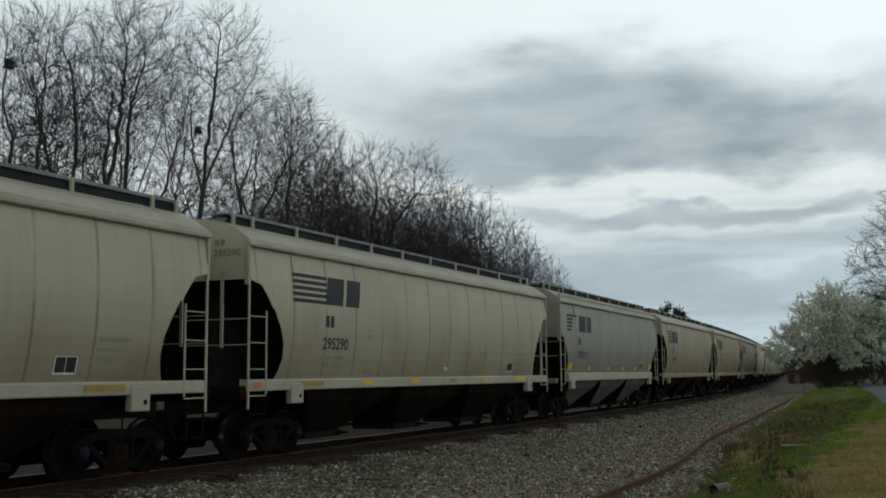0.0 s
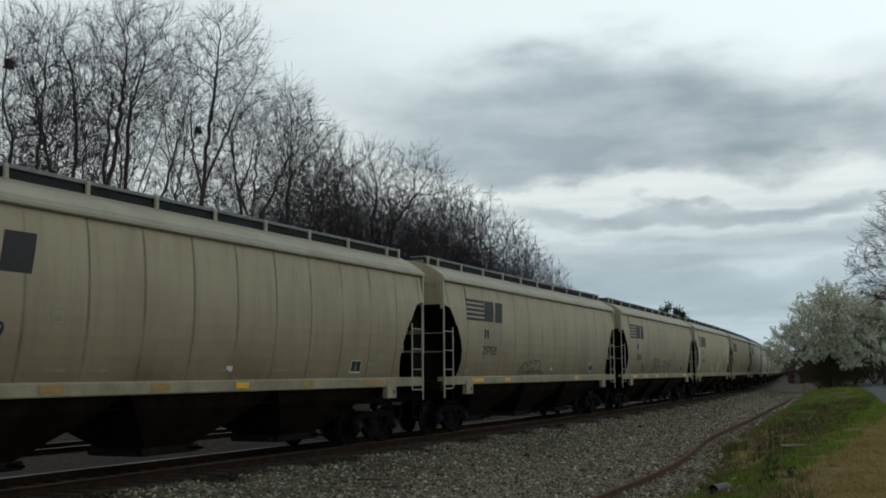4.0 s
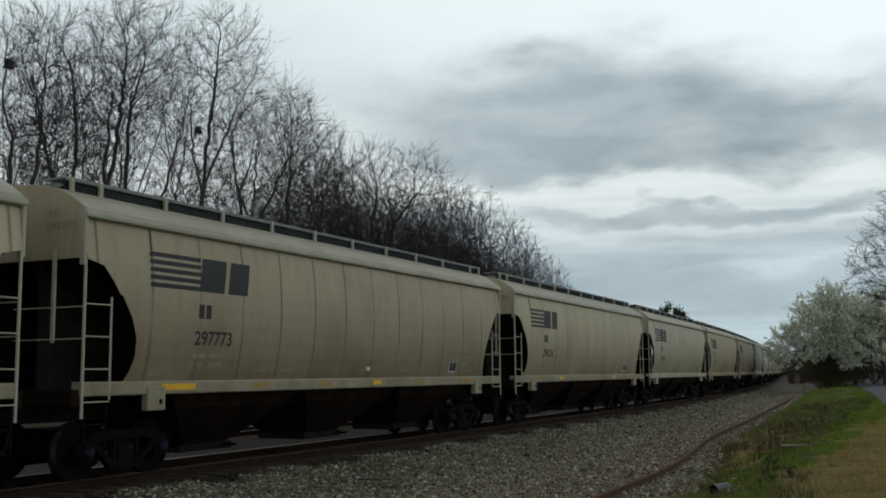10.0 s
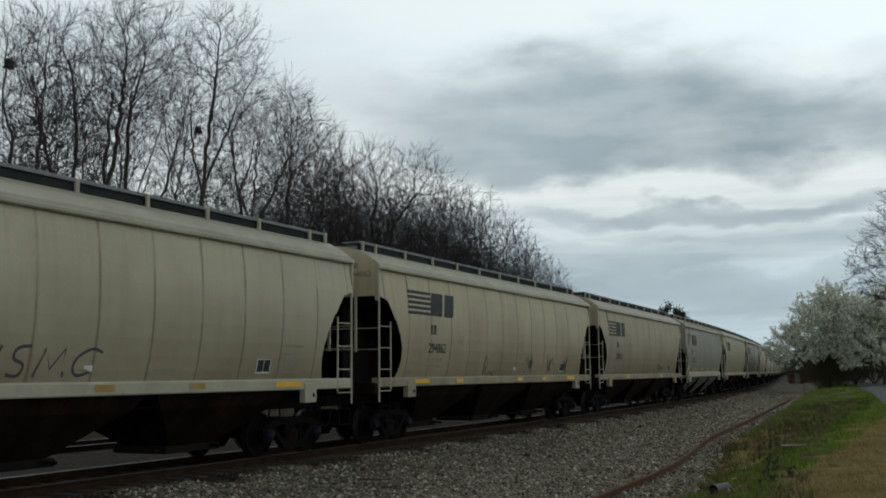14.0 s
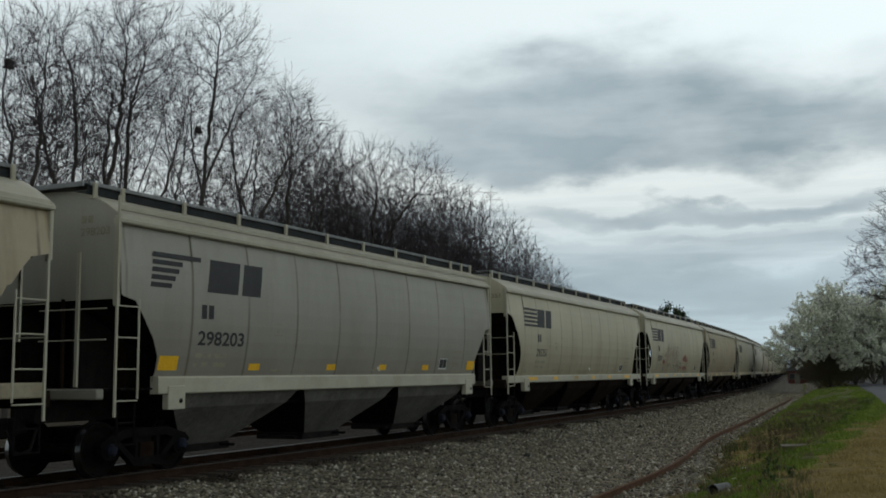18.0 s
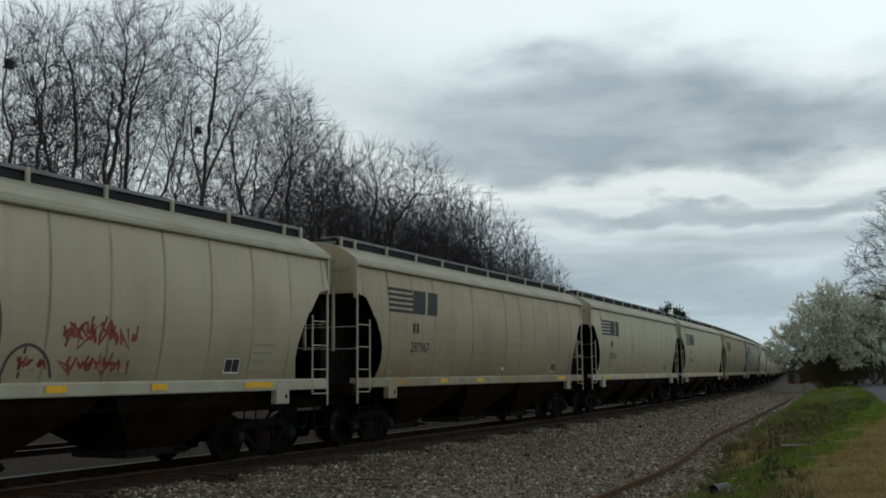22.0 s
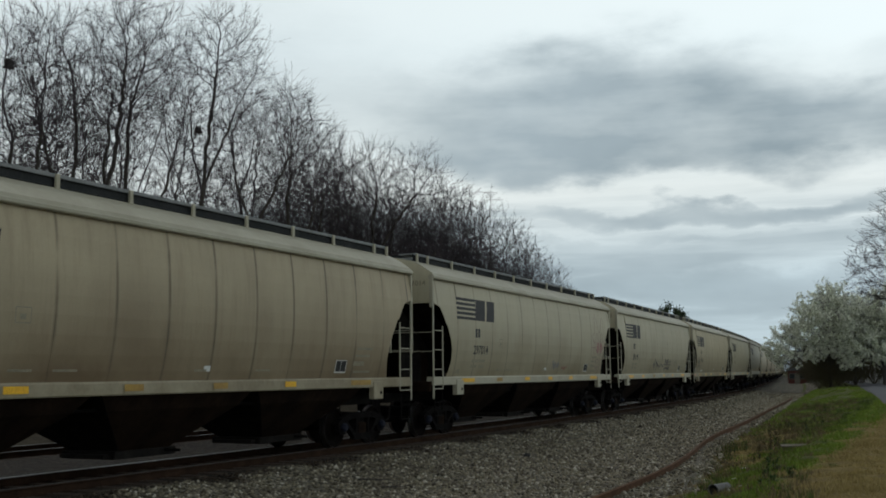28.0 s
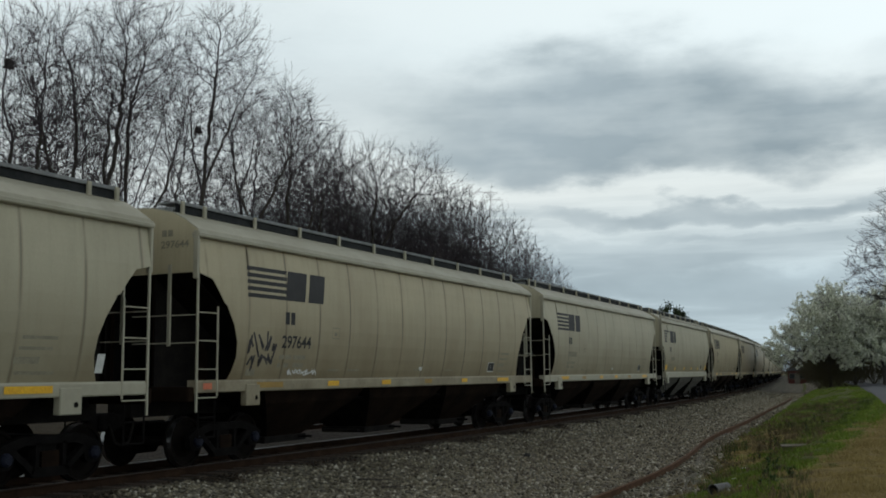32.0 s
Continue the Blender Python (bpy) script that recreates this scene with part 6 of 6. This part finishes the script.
    part("foliage", sprays("foliage", r, wood[2], wood[3], 20, 0.9, 0.3, (0.10, 0.2), (NEEDLE, NEEDLE), 0.0), None, tr)


# ---- verge: grass, weeds, litter ----
GRASS_GREEN = grained("grass_green", (0.105, 0.165, 0.014), (0.175, 0.25, 0.027), 0.8, 0.8, bump=0)
GRASS_DRY = grained("grass_straw", (0.25, 0.19, 0.07), (0.38, 0.295, 0.118), 0.8, 0.85, bump=0)
WEED_GREEN = grained("weed_leaf", (0.035, 0.06, 0.014), (0.055, 0.09, 0.022), 2.0, 0.85, bump=0)
LITTER = grained("white_litter", (0.55, 0.55, 0.52), (0.66, 0.66, 0.63), 5.0, 0.7, bump=0.1)
GREY_METAL = grained("dull_zinc", (0.12, 0.12, 0.115), (0.19, 0.19, 0.18), 4.0, 0.6, 0.4, bump=0.1)
OLD_WOOD = grained("grey_board", (0.14, 0.125, 0.10), (0.20, 0.18, 0.145), 4.0, 0.9, bump=0.4, stretch=(1, 8, 8))
DARK_ROCK = grained("dark_rock", (0.03, 0.03, 0.03), (0.055, 0.052, 0.05), 8.0, 0.9, bump=0.5)


def blades(name, r, s, e, z, hgt, wid, mat):
    cnt = len(s)
    c = places(s, e, 0.0)
    c[:, 2] = z - 0.01
    an = r.rand(cnt) * 6.283
    w = np.stack([np.cos(an), np.sin(an), 0 * an], -1) * wid[:, None]
    tip = c + np.stack([r.randn(cnt) * 0.35, r.randn(cnt) * 0.35, np.ones(cnt)], -1) * hgt[:, None]
    q = np.stack([c - w, c + w, tip], 1)
    me = bpy.data.meshes.new(name)
    me.vertices.add(cnt * 3)
    me.vertices.foreach_set("co", q.reshape(-1))
    me.loops.add(cnt * 3)
    me.loops.foreach_set("vertex_index", np.arange(cnt * 3))
    me.polygons.add(cnt)
    me.polygons.foreach_set("loop_start", np.arange(0, cnt * 3, 3))
    me.update(calc_edges=True)
    me.materials.append(mat)
    return me


def build_grass():
    r = np.random.RandomState(31)
    cnt = 150000
    s = 12 + 85 * r.rand(cnt) ** 1.7
    lo = stone_edge(s) - 0.1
    e = lo + (14.3 - lo) * r.rand(cnt)
    clump = 0.5 + 0.5 * np.sin(s * 2.3 + 1.7 * np.sin(e * 2.1)) * np.sin(e * 3.1 + 1.3 * np.sin(s * 1.1))
    road = e < np.interp(s, [-200, -40, 0, 17, 30, 40, 58, 90, 130, 400], [16.5, 16.0, 15.4, 14.4, 13.2, 12.3, 11.5, 10.7, 10.1, 9.8]) - 0.05
    d = dryness(s, e) + 1.0 * (r.rand(cnt) - 0.4) * (r.rand(cnt) < 0.6) + 0.12 * np.sin(s * 1.3 + e * 2)
    z = ground_z(s, e)
    hgt = (0.035 + 0.07 * r.rand(cnt)) * (0.5 + 0.9 * clump) * (1 + s / 90) * np.clip(1 - (s - 40) / 55, 0.25, 1)
    wid = (0.006 + 0.006 * r.rand(cnt)) * (1 + s / 45)
    bare = (clump < 0.42) & (e < 9.7) & (s < 46)
    for nm, sel, mat, lab in (("green_grass", road & ~bare & (d < 0.42), GRASS_GREEN, "short green spring grass on the bank"), ("dry_grass", road & ~bare & (d >= 0.42), GRASS_DRY, "short straw-coloured grass on the verge")):
        o = new(nm, blades(nm, r, s[sel], e[sel], z[sel], hgt[sel] * (0.7 if nm == "dry_grass" else 1.0), wid[sel], mat))
        tagged(o, lab, "grass", kind="stuff")


GRASS_DEEP = grained("deep_green_grass", (0.05, 0.075, 0.014), (0.085, 0.12, 0.024), 1.2, 0.85, bump=0)
GRASS_BROWN = grained("dead_brown_grass", (0.11, 0.082, 0.042), (0.19, 0.148, 0.078), 1.2, 0.9, bump=0)


def build_tufts():
    """Longer clumps in the ditch and on the bank, some of them dead."""
    r = np.random.RandomState(41)
    for nm, mat, clumps, band, lab in (("deep_green_tufts", GRASS_DEEP, 260, (7.6, 11.2), "longer dark green grass tufts in the ditch"), ("dead_grass_tufts", GRASS_BROWN, 460, (7.0, 10.4), "matted dead brown grass tufts in the ditch")):
        cs = 14 + 52 * r.rand(clumps) ** 1.3
        ce = np.maximum(gravel_edge(cs) + 0.2, band[0]) + (band[1] - band[0]) * r.rand(clumps) ** 1.2
        ch = (0.07 + 0.13 * r.rand(clumps)) * (1 + 0.5 * (cs > 30))
        per = 26
        rad = 0.05 + 0.10 * np.repeat(r.rand(clumps), per)
        s = np.repeat(cs, per) + r.randn(clumps * per) * rad * 1.4
        e = np.repeat(ce, per) + r.randn(clumps * per) * rad
        hgt = np.repeat(ch, per) * (0.5 + 0.7 * r.rand(clumps * per))
        wid = 0.007 + 0.006 * r.rand(clumps * per) + s * 0.0001
        o = new(nm, blades(nm, r, s, e, ground_z(s, e), hgt, wid, mat))
        tagged(o, lab, "grass", kind="stuff")


def build_weeds():
    spots = [(31.0, 9.07, 0.62, 0), (30.2, 8.16, 0.42, 2), (31.5, 8.38, 0.34, 2), (25.8, 9.4, 0.26, 0), (18.8, 10.73, 0.22, 2), (18.0, 11.19, 0.22, 2), (19.8, 10.78, 0.20, 2), (19.2, 11.05, 0.16, 2), (39.0, 8.45, 0.62, 1), (39.6, 8.75, 0.55, 1), (38.4, 8.2, 0.4, 1),
             (54.0, 9.11, 0.42, 2), (55.0, 8.9, 0.36, 2), (41.2, 9.63, 0.46, 2), (42.0, 9.3, 0.36, 2), (38.0, 9.34, 0.5, 2), (37.0, 9.5, 0.36, 2), (29.2, 9.53, 0.34, 1), (29.8, 9.2, 0.28, 1), (43.5, 7.47, 0.42, 0), (31.6, 9.2, 0.36, 0), (20.2, 10.6, 0.18, 2), (24.6, 9.9, 0.22, 0), (27.0, 9.3, 0.26, 0), (33.6, 8.9, 0.3, 2), (17.2, 11.0, 0.16, 2), (47.0, 8.9, 0.4, 2), (23.0, 10.2, 0.2, 2)]
    for i, (s, e, ht, k) in enumerate(spots):
        r = random.Random(500 + i)
        w = thing("weed", ("tall dry dark weed stalk in the ditch", "dense dark brown dead weed clump in the ditch", "leafy dark green weed on the grass bank")[k], "weed", "weeds on the bank")
        w.matrix_basis = Matrix.Translation(place(s, e, float(ground_z(np.array(float(s)), np.array(float(e))))))
        for j in range((2, 6, 3)[k]):
            V, F, V2, F2 = [], [], [], []
            p = Vector((r.gauss(0, 0.05 + 0.10 * (k == 1)), r.gauss(0, 0.05 + 0.10 * (k == 1)), -0.03))
            d = Vector((r.gauss(0, 0.12), r.gauss(0, 0.12), 1)).normalized()
            tall = ht * r.uniform(0.75, 1.05)
            pts = [p + d * (tall * f) + Vector((r.gauss(0, 0.008), r.gauss(0, 0.008), 0)) for f in (0, 0.35, 0.7, 1.0)]
            tube(V, F, pts, [0.010, 0.008, 0.006, 0.004], 4)
            for m in range((12, 16, 16)[k]):
                f = r.uniform(0.15, 1.0)
                q = p + d * tall * f
                an, ln = r.uniform(0, 6.28), r.uniform(0.04, 0.11) * (1.25 - f * 0.6)
                tip = q + Vector((math.cos(an) * ln, math.sin(an) * ln, r.uniform(0.0, 0.08)))
                side = Vector((-math.sin(an), math.cos(an), 0.2)) * (0.012 if k < 2 else 0.017)
                b = len(V2)
                V2 += [q, (q + tip) / 2 + side, tip, (q + tip) / 2 - side]
                F2.append((b, b + 1, b + 2, b + 3))
            stem = part("stem", mesh_from("stem", V, F, WEED), None, w)
            tagged(part("leaves", mesh_from("leaves", V2, F2, WEED if k < 2 else WEED_GREEN), None, stem), kind="stuff")


def rock_mesh(seed, size, mat, flat=0.7):
    r = random.Random(seed)
    bm = bmesh.new()
    bmesh.ops.create_icosphere(bm, subdivisions=2, radius=1.0)
    for v in bm.verts:
        k = 1 + 0.28 * noise.noise(v.co * 1.7 + Vector((seed, 0, 0))) + 0.1 * r.uniform(-1, 1)
        v.co = Vector((v.co.x * size[0] * k, v.co.y * size[1] * k, v.co.z * size[2] * k))
    me = bpy.data.meshes.new("rock")
    bm.to_mesh(me)
    bm.free()
    me.materials.append(mat)
    return me


def build_litter():
    def gz(s, e):
        g = float(ground_z(np.array(float(s)), np.array(float(e))))
        return max(g, float(ballast_z(s, e))) if e < float(gravel_edge(s)) else g
    # dented can lying on its side
    can = thing("metal_can", "dented empty zinc can lying on its side in the grass", "can", at=Matrix.Translation(place(17.4, 10.2, gz(17.4, 10.2) + 0.085)) @ Matrix.Rotation(2.15, 4, "Z") @ Matrix.Scale(0.85, 4))
    bm = bmesh.new()
    rings = []
    for rad, y in ((0.115, -0.20), (0.125, -0.19), (0.118, -0.17), (0.118, 0.18), (0.124, 0.20), (0.108, 0.20), (0.104, -0.15), (0.02, -0.155)):
        rings.append([bm.verts.new((rad * math.cos(2 * math.pi * i / 20) * (1.08 if y > 0 else 1), y, rad * math.sin(2 * math.pi * i / 20) * (0.88 if y > 0 else 1))) for i in range(20)])
    for a, b in zip(rings, rings[1:]):
        for i in range(20):
            bm.faces.new((a[i], a[(i + 1) % 20], b[(i + 1) % 20], b[i]))
    bm.faces.new(rings[0][::-1])
    part("can_body", bm, GREY_METAL, can)
    # added dark liner that paints the shade inside the can's mouth
    bm = lathe(bmesh.new(), [(0.098, -0.14), (0.100, 0.185), (0.096, 0.185), (0.09, -0.13)], (0, 0, 0), 20)
    part("can_lining", bm, DARK_ROCK, can, "inside darkened for its shade")
    r = random.Random(77)
    for i, (s, e, a) in enumerate(((23.5, 9.58, 0.07), (20.2, 9.94, 0.05), (17.0, 10.44, 0.06), (88.0, 5.62, 0.14), (17.5, 10.5, 0.04))):
        bm = bmesh.new()
        n = 5
        g = [[bm.verts.new(((x / n - 0.5) * a * 2, (y / n - 0.5) * a * 1.3, 0.012 + 0.03 * r.random())) for y in range(n + 1)] for x in range(n + 1)]
        for x in range(n):
            for y in range(n):
                bm.faces.new((g[x][y], g[x + 1][y], g[x + 1][y + 1], g[x][y + 1]))
        bmesh.ops.solidify(bm, geom=bm.faces[:], thickness=0.004)
        me = bpy.data.meshes.new("litter")
        bm.to_mesh(me)
        bm.free()
        me.materials.append(LITTER)
        o = new("litter", me)
        o.matrix_basis = Matrix.Translation(place(s, e, gz(s, e) + 0.03)) @ Matrix.Rotation(r.uniform(0, 6), 4, "Z")
        tagged(o, "crumpled scrap of white litter on the grass", "litter", "litter on the bank")
    o = new("board", bpy.data.meshes.new("board"))
    bm = box(bmesh.new(), -0.40, 0.40, -0.07, 0.07, 0.0, 0.035, 0.006)
    bm.to_mesh(o.data)
    bm.free()
    o.data.materials.append(OLD_WOOD)
    o.matrix_basis = Matrix.Translation(place(28.6, 10.05, gz(28.6, 10.05) + 0.07)) @ Matrix.Rotation(0.06, 4, "Z") @ Matrix.Rotation(0.25, 4, "X")
    tagged(o, "short grey weathered board lying in the grass", "board")
    for s, e, sz in ((25, 4.0, (0.09, 0.07, 0.06)), (27, 8.5, (0.13, 0.07, 0.06)), (33, 5.2, (0.05, 0.05, 0.04)), (47, 4.6, (0.07, 0.06, 0.05))):
        o = new("dark_rock", rock_mesh(int(s * 7), sz, DARK_ROCK))
        o.matrix_basis = Matrix.Translation(place(s, e, gz(s, e) + sz[2] * 0.5)) @ Matrix.Rotation(s, 4, "Z")
        tagged(o, "dark lump of rock among the ballast", "rock", "dark rocks")
    for s, e, ln, an in ((18, 3.5, 0.75, -0.55), (17.2, 4.35, 0.5, -0.4), (26, 8.3, 0.4, 1.0), (24.5, 8.45, 0.45, 1.3), (25.5, 8.1, 0.35, 0.7)):
        V, F = [], []
        pts = [Vector((ln * (f - 0.5), 0.03 * math.sin(f * 7), 0.02 + 0.03 * f)) for f in (0, 0.25, 0.5, 0.75, 1)]
        tube(V, F, pts, [0.018, 0.016, 0.013, 0.010, 0.006], 5)
        tube(V, F, [pts[2], pts[2] + Vector((0.10, 0.12, 0.05))], [0.009, 0.004], 4)
        o = new("stick", mesh_from("stick", V, F, BARK))
        o.matrix_basis = Matrix.Translation(place(s, e, gz(s, e) + 0.02)) @ Matrix.Rotation(an, 4, "Z")
        tagged(o, "dead forked stick lying on the ballast", "stick", "dead sticks")


# ---- far buildings ----
WALL_WHITE = grained("whitewashed_wall", (0.42, 0.42, 0.40), (0.52, 0.52, 0.50), 0.6, 0.85, bump=0.2)
ROOF_GREY = grained("grey_shingle", (0.09, 0.09, 0.095), (0.13, 0.13, 0.135), 2.0, 0.9, bump=0.3)
BARN_RED = grained("faded_red_board", (0.075, 0.022, 0.018), (0.11, 0.034, 0.026), 1.5, 0.85, bump=0.3, stretch=(6, 6, 0.6))
GLASS = grained("dark_pane", (0.02, 0.022, 0.025), (0.03, 0.032, 0.035), 1.0, 0.1, bump=0)


def build_house(name, label, s, e, w, d, hgt, wall_mat):
    z = float(ground_z(np.array(float(s)), np.array(float(e)))) - 0.1
    ho = thing(name, label, "building", at=Matrix.Translation(place(s, e, z)) @ Matrix.Rotation(heading(s), 4, "Z"))
    bm = bmesh.new()
    box(bm, -d / 2, d / 2, -w / 2, -w / 2 + 0.15, 0, hgt)
    box(bm, -d / 2, d / 2, w / 2 - 0.15, w / 2, 0, hgt)
    box(bm, -d / 2, -d / 2 + 0.15, -w / 2 + 0.15, w / 2 - 0.15, 0, hgt)
    box(bm, d / 2 - 0.15, d / 2, -w / 2 + 0.15, w / 2 - 0.15, 0, hgt)
    part("wall", bm, wall_mat, ho)
    bm = slab(bmesh.new(), [(-w / 2 - 0.3, hgt), (0, hgt + w * 0.22), (w / 2 + 0.3, hgt), (w / 2 + 0.3, hgt - 0.08), (-w / 2 - 0.3, hgt - 0.08)], "x", -d / 2 - 0.3, d / 2 + 0.3)
    bmesh.ops.recalc_face_normals(bm, faces=bm.faces[:])
    part("roof", bm, ROOF_GREY, ho)
    for y in (-w * 0.28, w * 0.28):
        win = part("window", box(bmesh.new(), -d / 2 - 0.03, -d / 2 + 0.02, y - 0.45, y + 0.45, hgt * 0.42, hgt * 0.80), WALL_WHITE if wall_mat is WALL_WHITE else OLD_WOOD, ho)
        part("pane", box(bmesh.new(), -d / 2 - 0.035, -d / 2 - 0.03, y - 0.38, y + 0.38, hgt * 0.45, hgt * 0.77), GLASS, win)
    part("door", box(bmesh.new(), -d / 2 - 0.03, -d / 2 + 0.02, -0.42, 0.42, 0.1, min(2.05, hgt * 0.82)), BARN_RED if wall_mat is WALL_WHITE else OLD_WOOD, ho)


def build_far():
    build_house("white_house", "low whitewashed building behind the blossoming trees", 122, 15.8, 7.0, 9.0, 2.5, WALL_WHITE)
    build_house("red_shed", "small faded red board shed behind the scrub", 182, 4.9, 2.9, 3.0, 2.5, BARN_RED)
    bm = rod(bmesh.new(), (0, 0, -0.2), (0, 0, 4.6), 0.07, 0.055, 10)
    pole = thing("timber_pole", "plain timber pole in front of the white building", "pole", at=Matrix.Translation(place(110, 13.6, float(ground_z(np.array(110.0), np.array(13.6))))))
    part("shaft", bm, OLD_WOOD, pole)
    part("cap", lathe(bmesh.new(), [(0.06, 0), (0.06, 0.02)], (0, 0, 0), 10), GREY_METAL, pole).matrix_basis = Matrix.Translation((0, 0, 4.6)) @ Matrix.Rotation(math.pi / 2, 4, "X")


# ---- drifting clouds ----
def cloud_material():
    m = bpy.data.materials.new("cloud_layer")
    m.use_nodes = True
    t = m.node_tree
    t.nodes.clear()
    out = t.nodes.new("ShaderNodeOutputMaterial")
    co = t.nodes.new("ShaderNodeTexCoord")
    sep = t.nodes.new("ShaderNodeSeparateXYZ")
    t.links.new(co.outputs["UV"], sep.inputs[0])

    def calc(op, a, b=None):
        n = t.nodes.new("ShaderNodeMath")
        n.operation = op
        for i, v in enumerate((a, b)):
            if v is None:
                continue
            if isinstance(v, (int, float)):
                n.inputs[i].default_value = v
            else:
                t.links.new(v, n.inputs[i])
        return n.outputs[0]

    def cloud_noise(sx, sy, detail, seed):
        mp = t.nodes.new("ShaderNodeMapping")
        mp.inputs["Scale"].default_value = (sx, sy, 1)
        mp.inputs["Location"].default_value = (seed, seed * 0.37, 0)
        n = t.nodes.new("ShaderNodeTexNoise")
        n.inputs["Scale"].default_value, n.inputs["Detail"].default_value, n.inputs["Roughness"].default_value = 1.0, detail, 0.52
        t.links.new(co.outputs["UV"], mp.inputs[0])
        t.links.new(mp.outputs[0], n.inputs["Vector"])
        return n.outputs["Fac"]
    # u: degrees to the right, v: degrees up, both over 10
    wob = calc("MULTIPLY", calc("SUBTRACT", cloud_noise(1.1, 2.6, 5, 3.0), 0.5), 1.1)
    wob2 = calc("MULTIPLY", calc("SUBTRACT", cloud_noise(1.5, 3.4, 6, 9.0), 0.5), 0.95)
    u, v = calc("ADD", sep.outputs[0], wob), calc("ADD", sep.outputs[1], calc("MULTIPLY", wob2, 0.55))
    total = None
    for cu, cv, ru, rv, k in CLOUDS:
        du = calc("DIVIDE", calc("SUBTRACT", u, cu), ru)
        dv = calc("DIVIDE", calc("SUBTRACT", v, cv), rv)
        q = calc("ADD", calc("MULTIPLY", du, du), calc("MULTIPLY", dv, dv))
        g = calc("MULTIPLY", calc("EXPONENT", calc("MULTIPLY", calc("MULTIPLY", q, q), -1.0)), k)
        clear = calc("SUBTRACT", 1.0, g)
        total = clear if total is None else calc("MULTIPLY", total, clear)
    total = calc("SUBTRACT", 1.0, total)
    # low bands, thinner towards the horizon
    band = ramp_node(t, cloud_noise(0.55, 6.5, 5, 14.0), [(0.38, (0, 0, 0)), (0.62, (0.75, 0.75, 0.75))])
    low = t.nodes.new("ShaderNodeMapRange")
    low.inputs["From Min"].default_value, low.inputs["From Max"].default_value = 1.15, 0.75
    t.links.new(sep.outputs[1], low.inputs["Value"])
    total = calc("MAXIMUM", total, calc("MULTIPLY", band.outputs[0], low.outputs[0]))
    soft = ramp_node(t, cloud_noise(2.0, 4.4, 4, 22.0), [(0.3, (0.78, 0.78, 0.78)), (0.7, (1.1, 1.1, 1.1))])
    streak = ramp_node(t, cloud_noise(0.8, 8.0, 5, 41.0), [(0.32, (0.88, 0.88, 0.88)), (0.66, (1.06, 1.06, 1.06))])
    alpha = calc("MINIMUM", calc("MULTIPLY", calc("MULTIPLY", total, soft.outputs[0]), streak.outputs[0]), 0.97)
    em = t.nodes.new("ShaderNodeEmission")
    tone = ramp_node(t, cloud_noise(0.9, 1.8, 4, 31.0), [(0.3, (0.295, 0.375, 0.42)), (0.7, (0.405, 0.495, 0.545))])
    t.links.new(tone.outputs[0], em.inputs["Color"])
    tr = t.nodes.new("ShaderNodeBsdfTransparent")
    mix = t.nodes.new("ShaderNodeMixShader")
    t.links.new(alpha, mix.inputs[0])
    t.links.new(tr.outputs[0], mix.inputs[1])
    t.links.new(em.outputs[0], mix.inputs[2])
    t.links.new(mix.outputs[0], out.inputs["Surface"])
    return m


# degrees over ten: right, up, half-width, half-height, density
CLOUDS = [(0.80, 1.45, 1.12, 0.31, 0.97), (0.72, 1.16, 0.98, 0.13, 0.97), (0.1, 1.22, 0.5, 0.14, 0.5), (1.98, 1.26, 0.66, 0.22, 0.97), (1.42, 0.84, 1.0, 0.085, 0.85), (2.45, 1.5, 0.3, 0.14, 0.15), (1.15, 0.45, 1.7, 0.12, 0.75), (0.6, 0.66, 1.2, 0.07, 0.5), (2.0, 0.66, 0.8, 0.06, 0.5),
          (-1.5, 1.5, 1.2, 0.55, 0.3), (3.6, 1.3, 1.0, 0.3, 0.8), (-4.0, 1.3, 1.2, 0.4, 0.8), (5.2, 1.6, 1.2, 0.35, 0.8)]


def build_clouds():
    """A slice of a dome far off, turned slowly with the wind."""
    rad = 3500.0
    azs, els = np.radians(np.arange(-75, 76, 5.0)), np.radians(np.arange(-1, 36, 3.0))
    verts = [(rad * math.cos(el) * math.sin(az), rad * math.cos(el) * math.cos(az), rad * math.sin(el)) for el in els for az in azs]
    n = len(azs)
    faces = [(i * n + j, i * n + j + 1, (i + 1) * n + j + 1, (i + 1) * n + j) for i in range(len(els) - 1) for j in range(n - 1)]
    me = mesh_from("cloud_layer", verts, faces, cloud_material())
    uv = me.uv_layers.new(name="sky")
    for lp in me.loops:
        k = lp.vertex_index
        uv.data[lp.index].uv = (math.degrees(azs[k % n]) / 10, math.degrees(els[k // n]) / 10)
    o = new("cloud_layer", me)
    o.location = EYE
    return tagged(o, "drifting grey overcast clouds", "clouds", kind="structure")


build_ground()
build_track()
build_bare_trees()
build_leafy_trees()
build_grass()
build_tufts()
build_weeds()
build_litter()
build_far()
clouds = build_clouds()

motions()
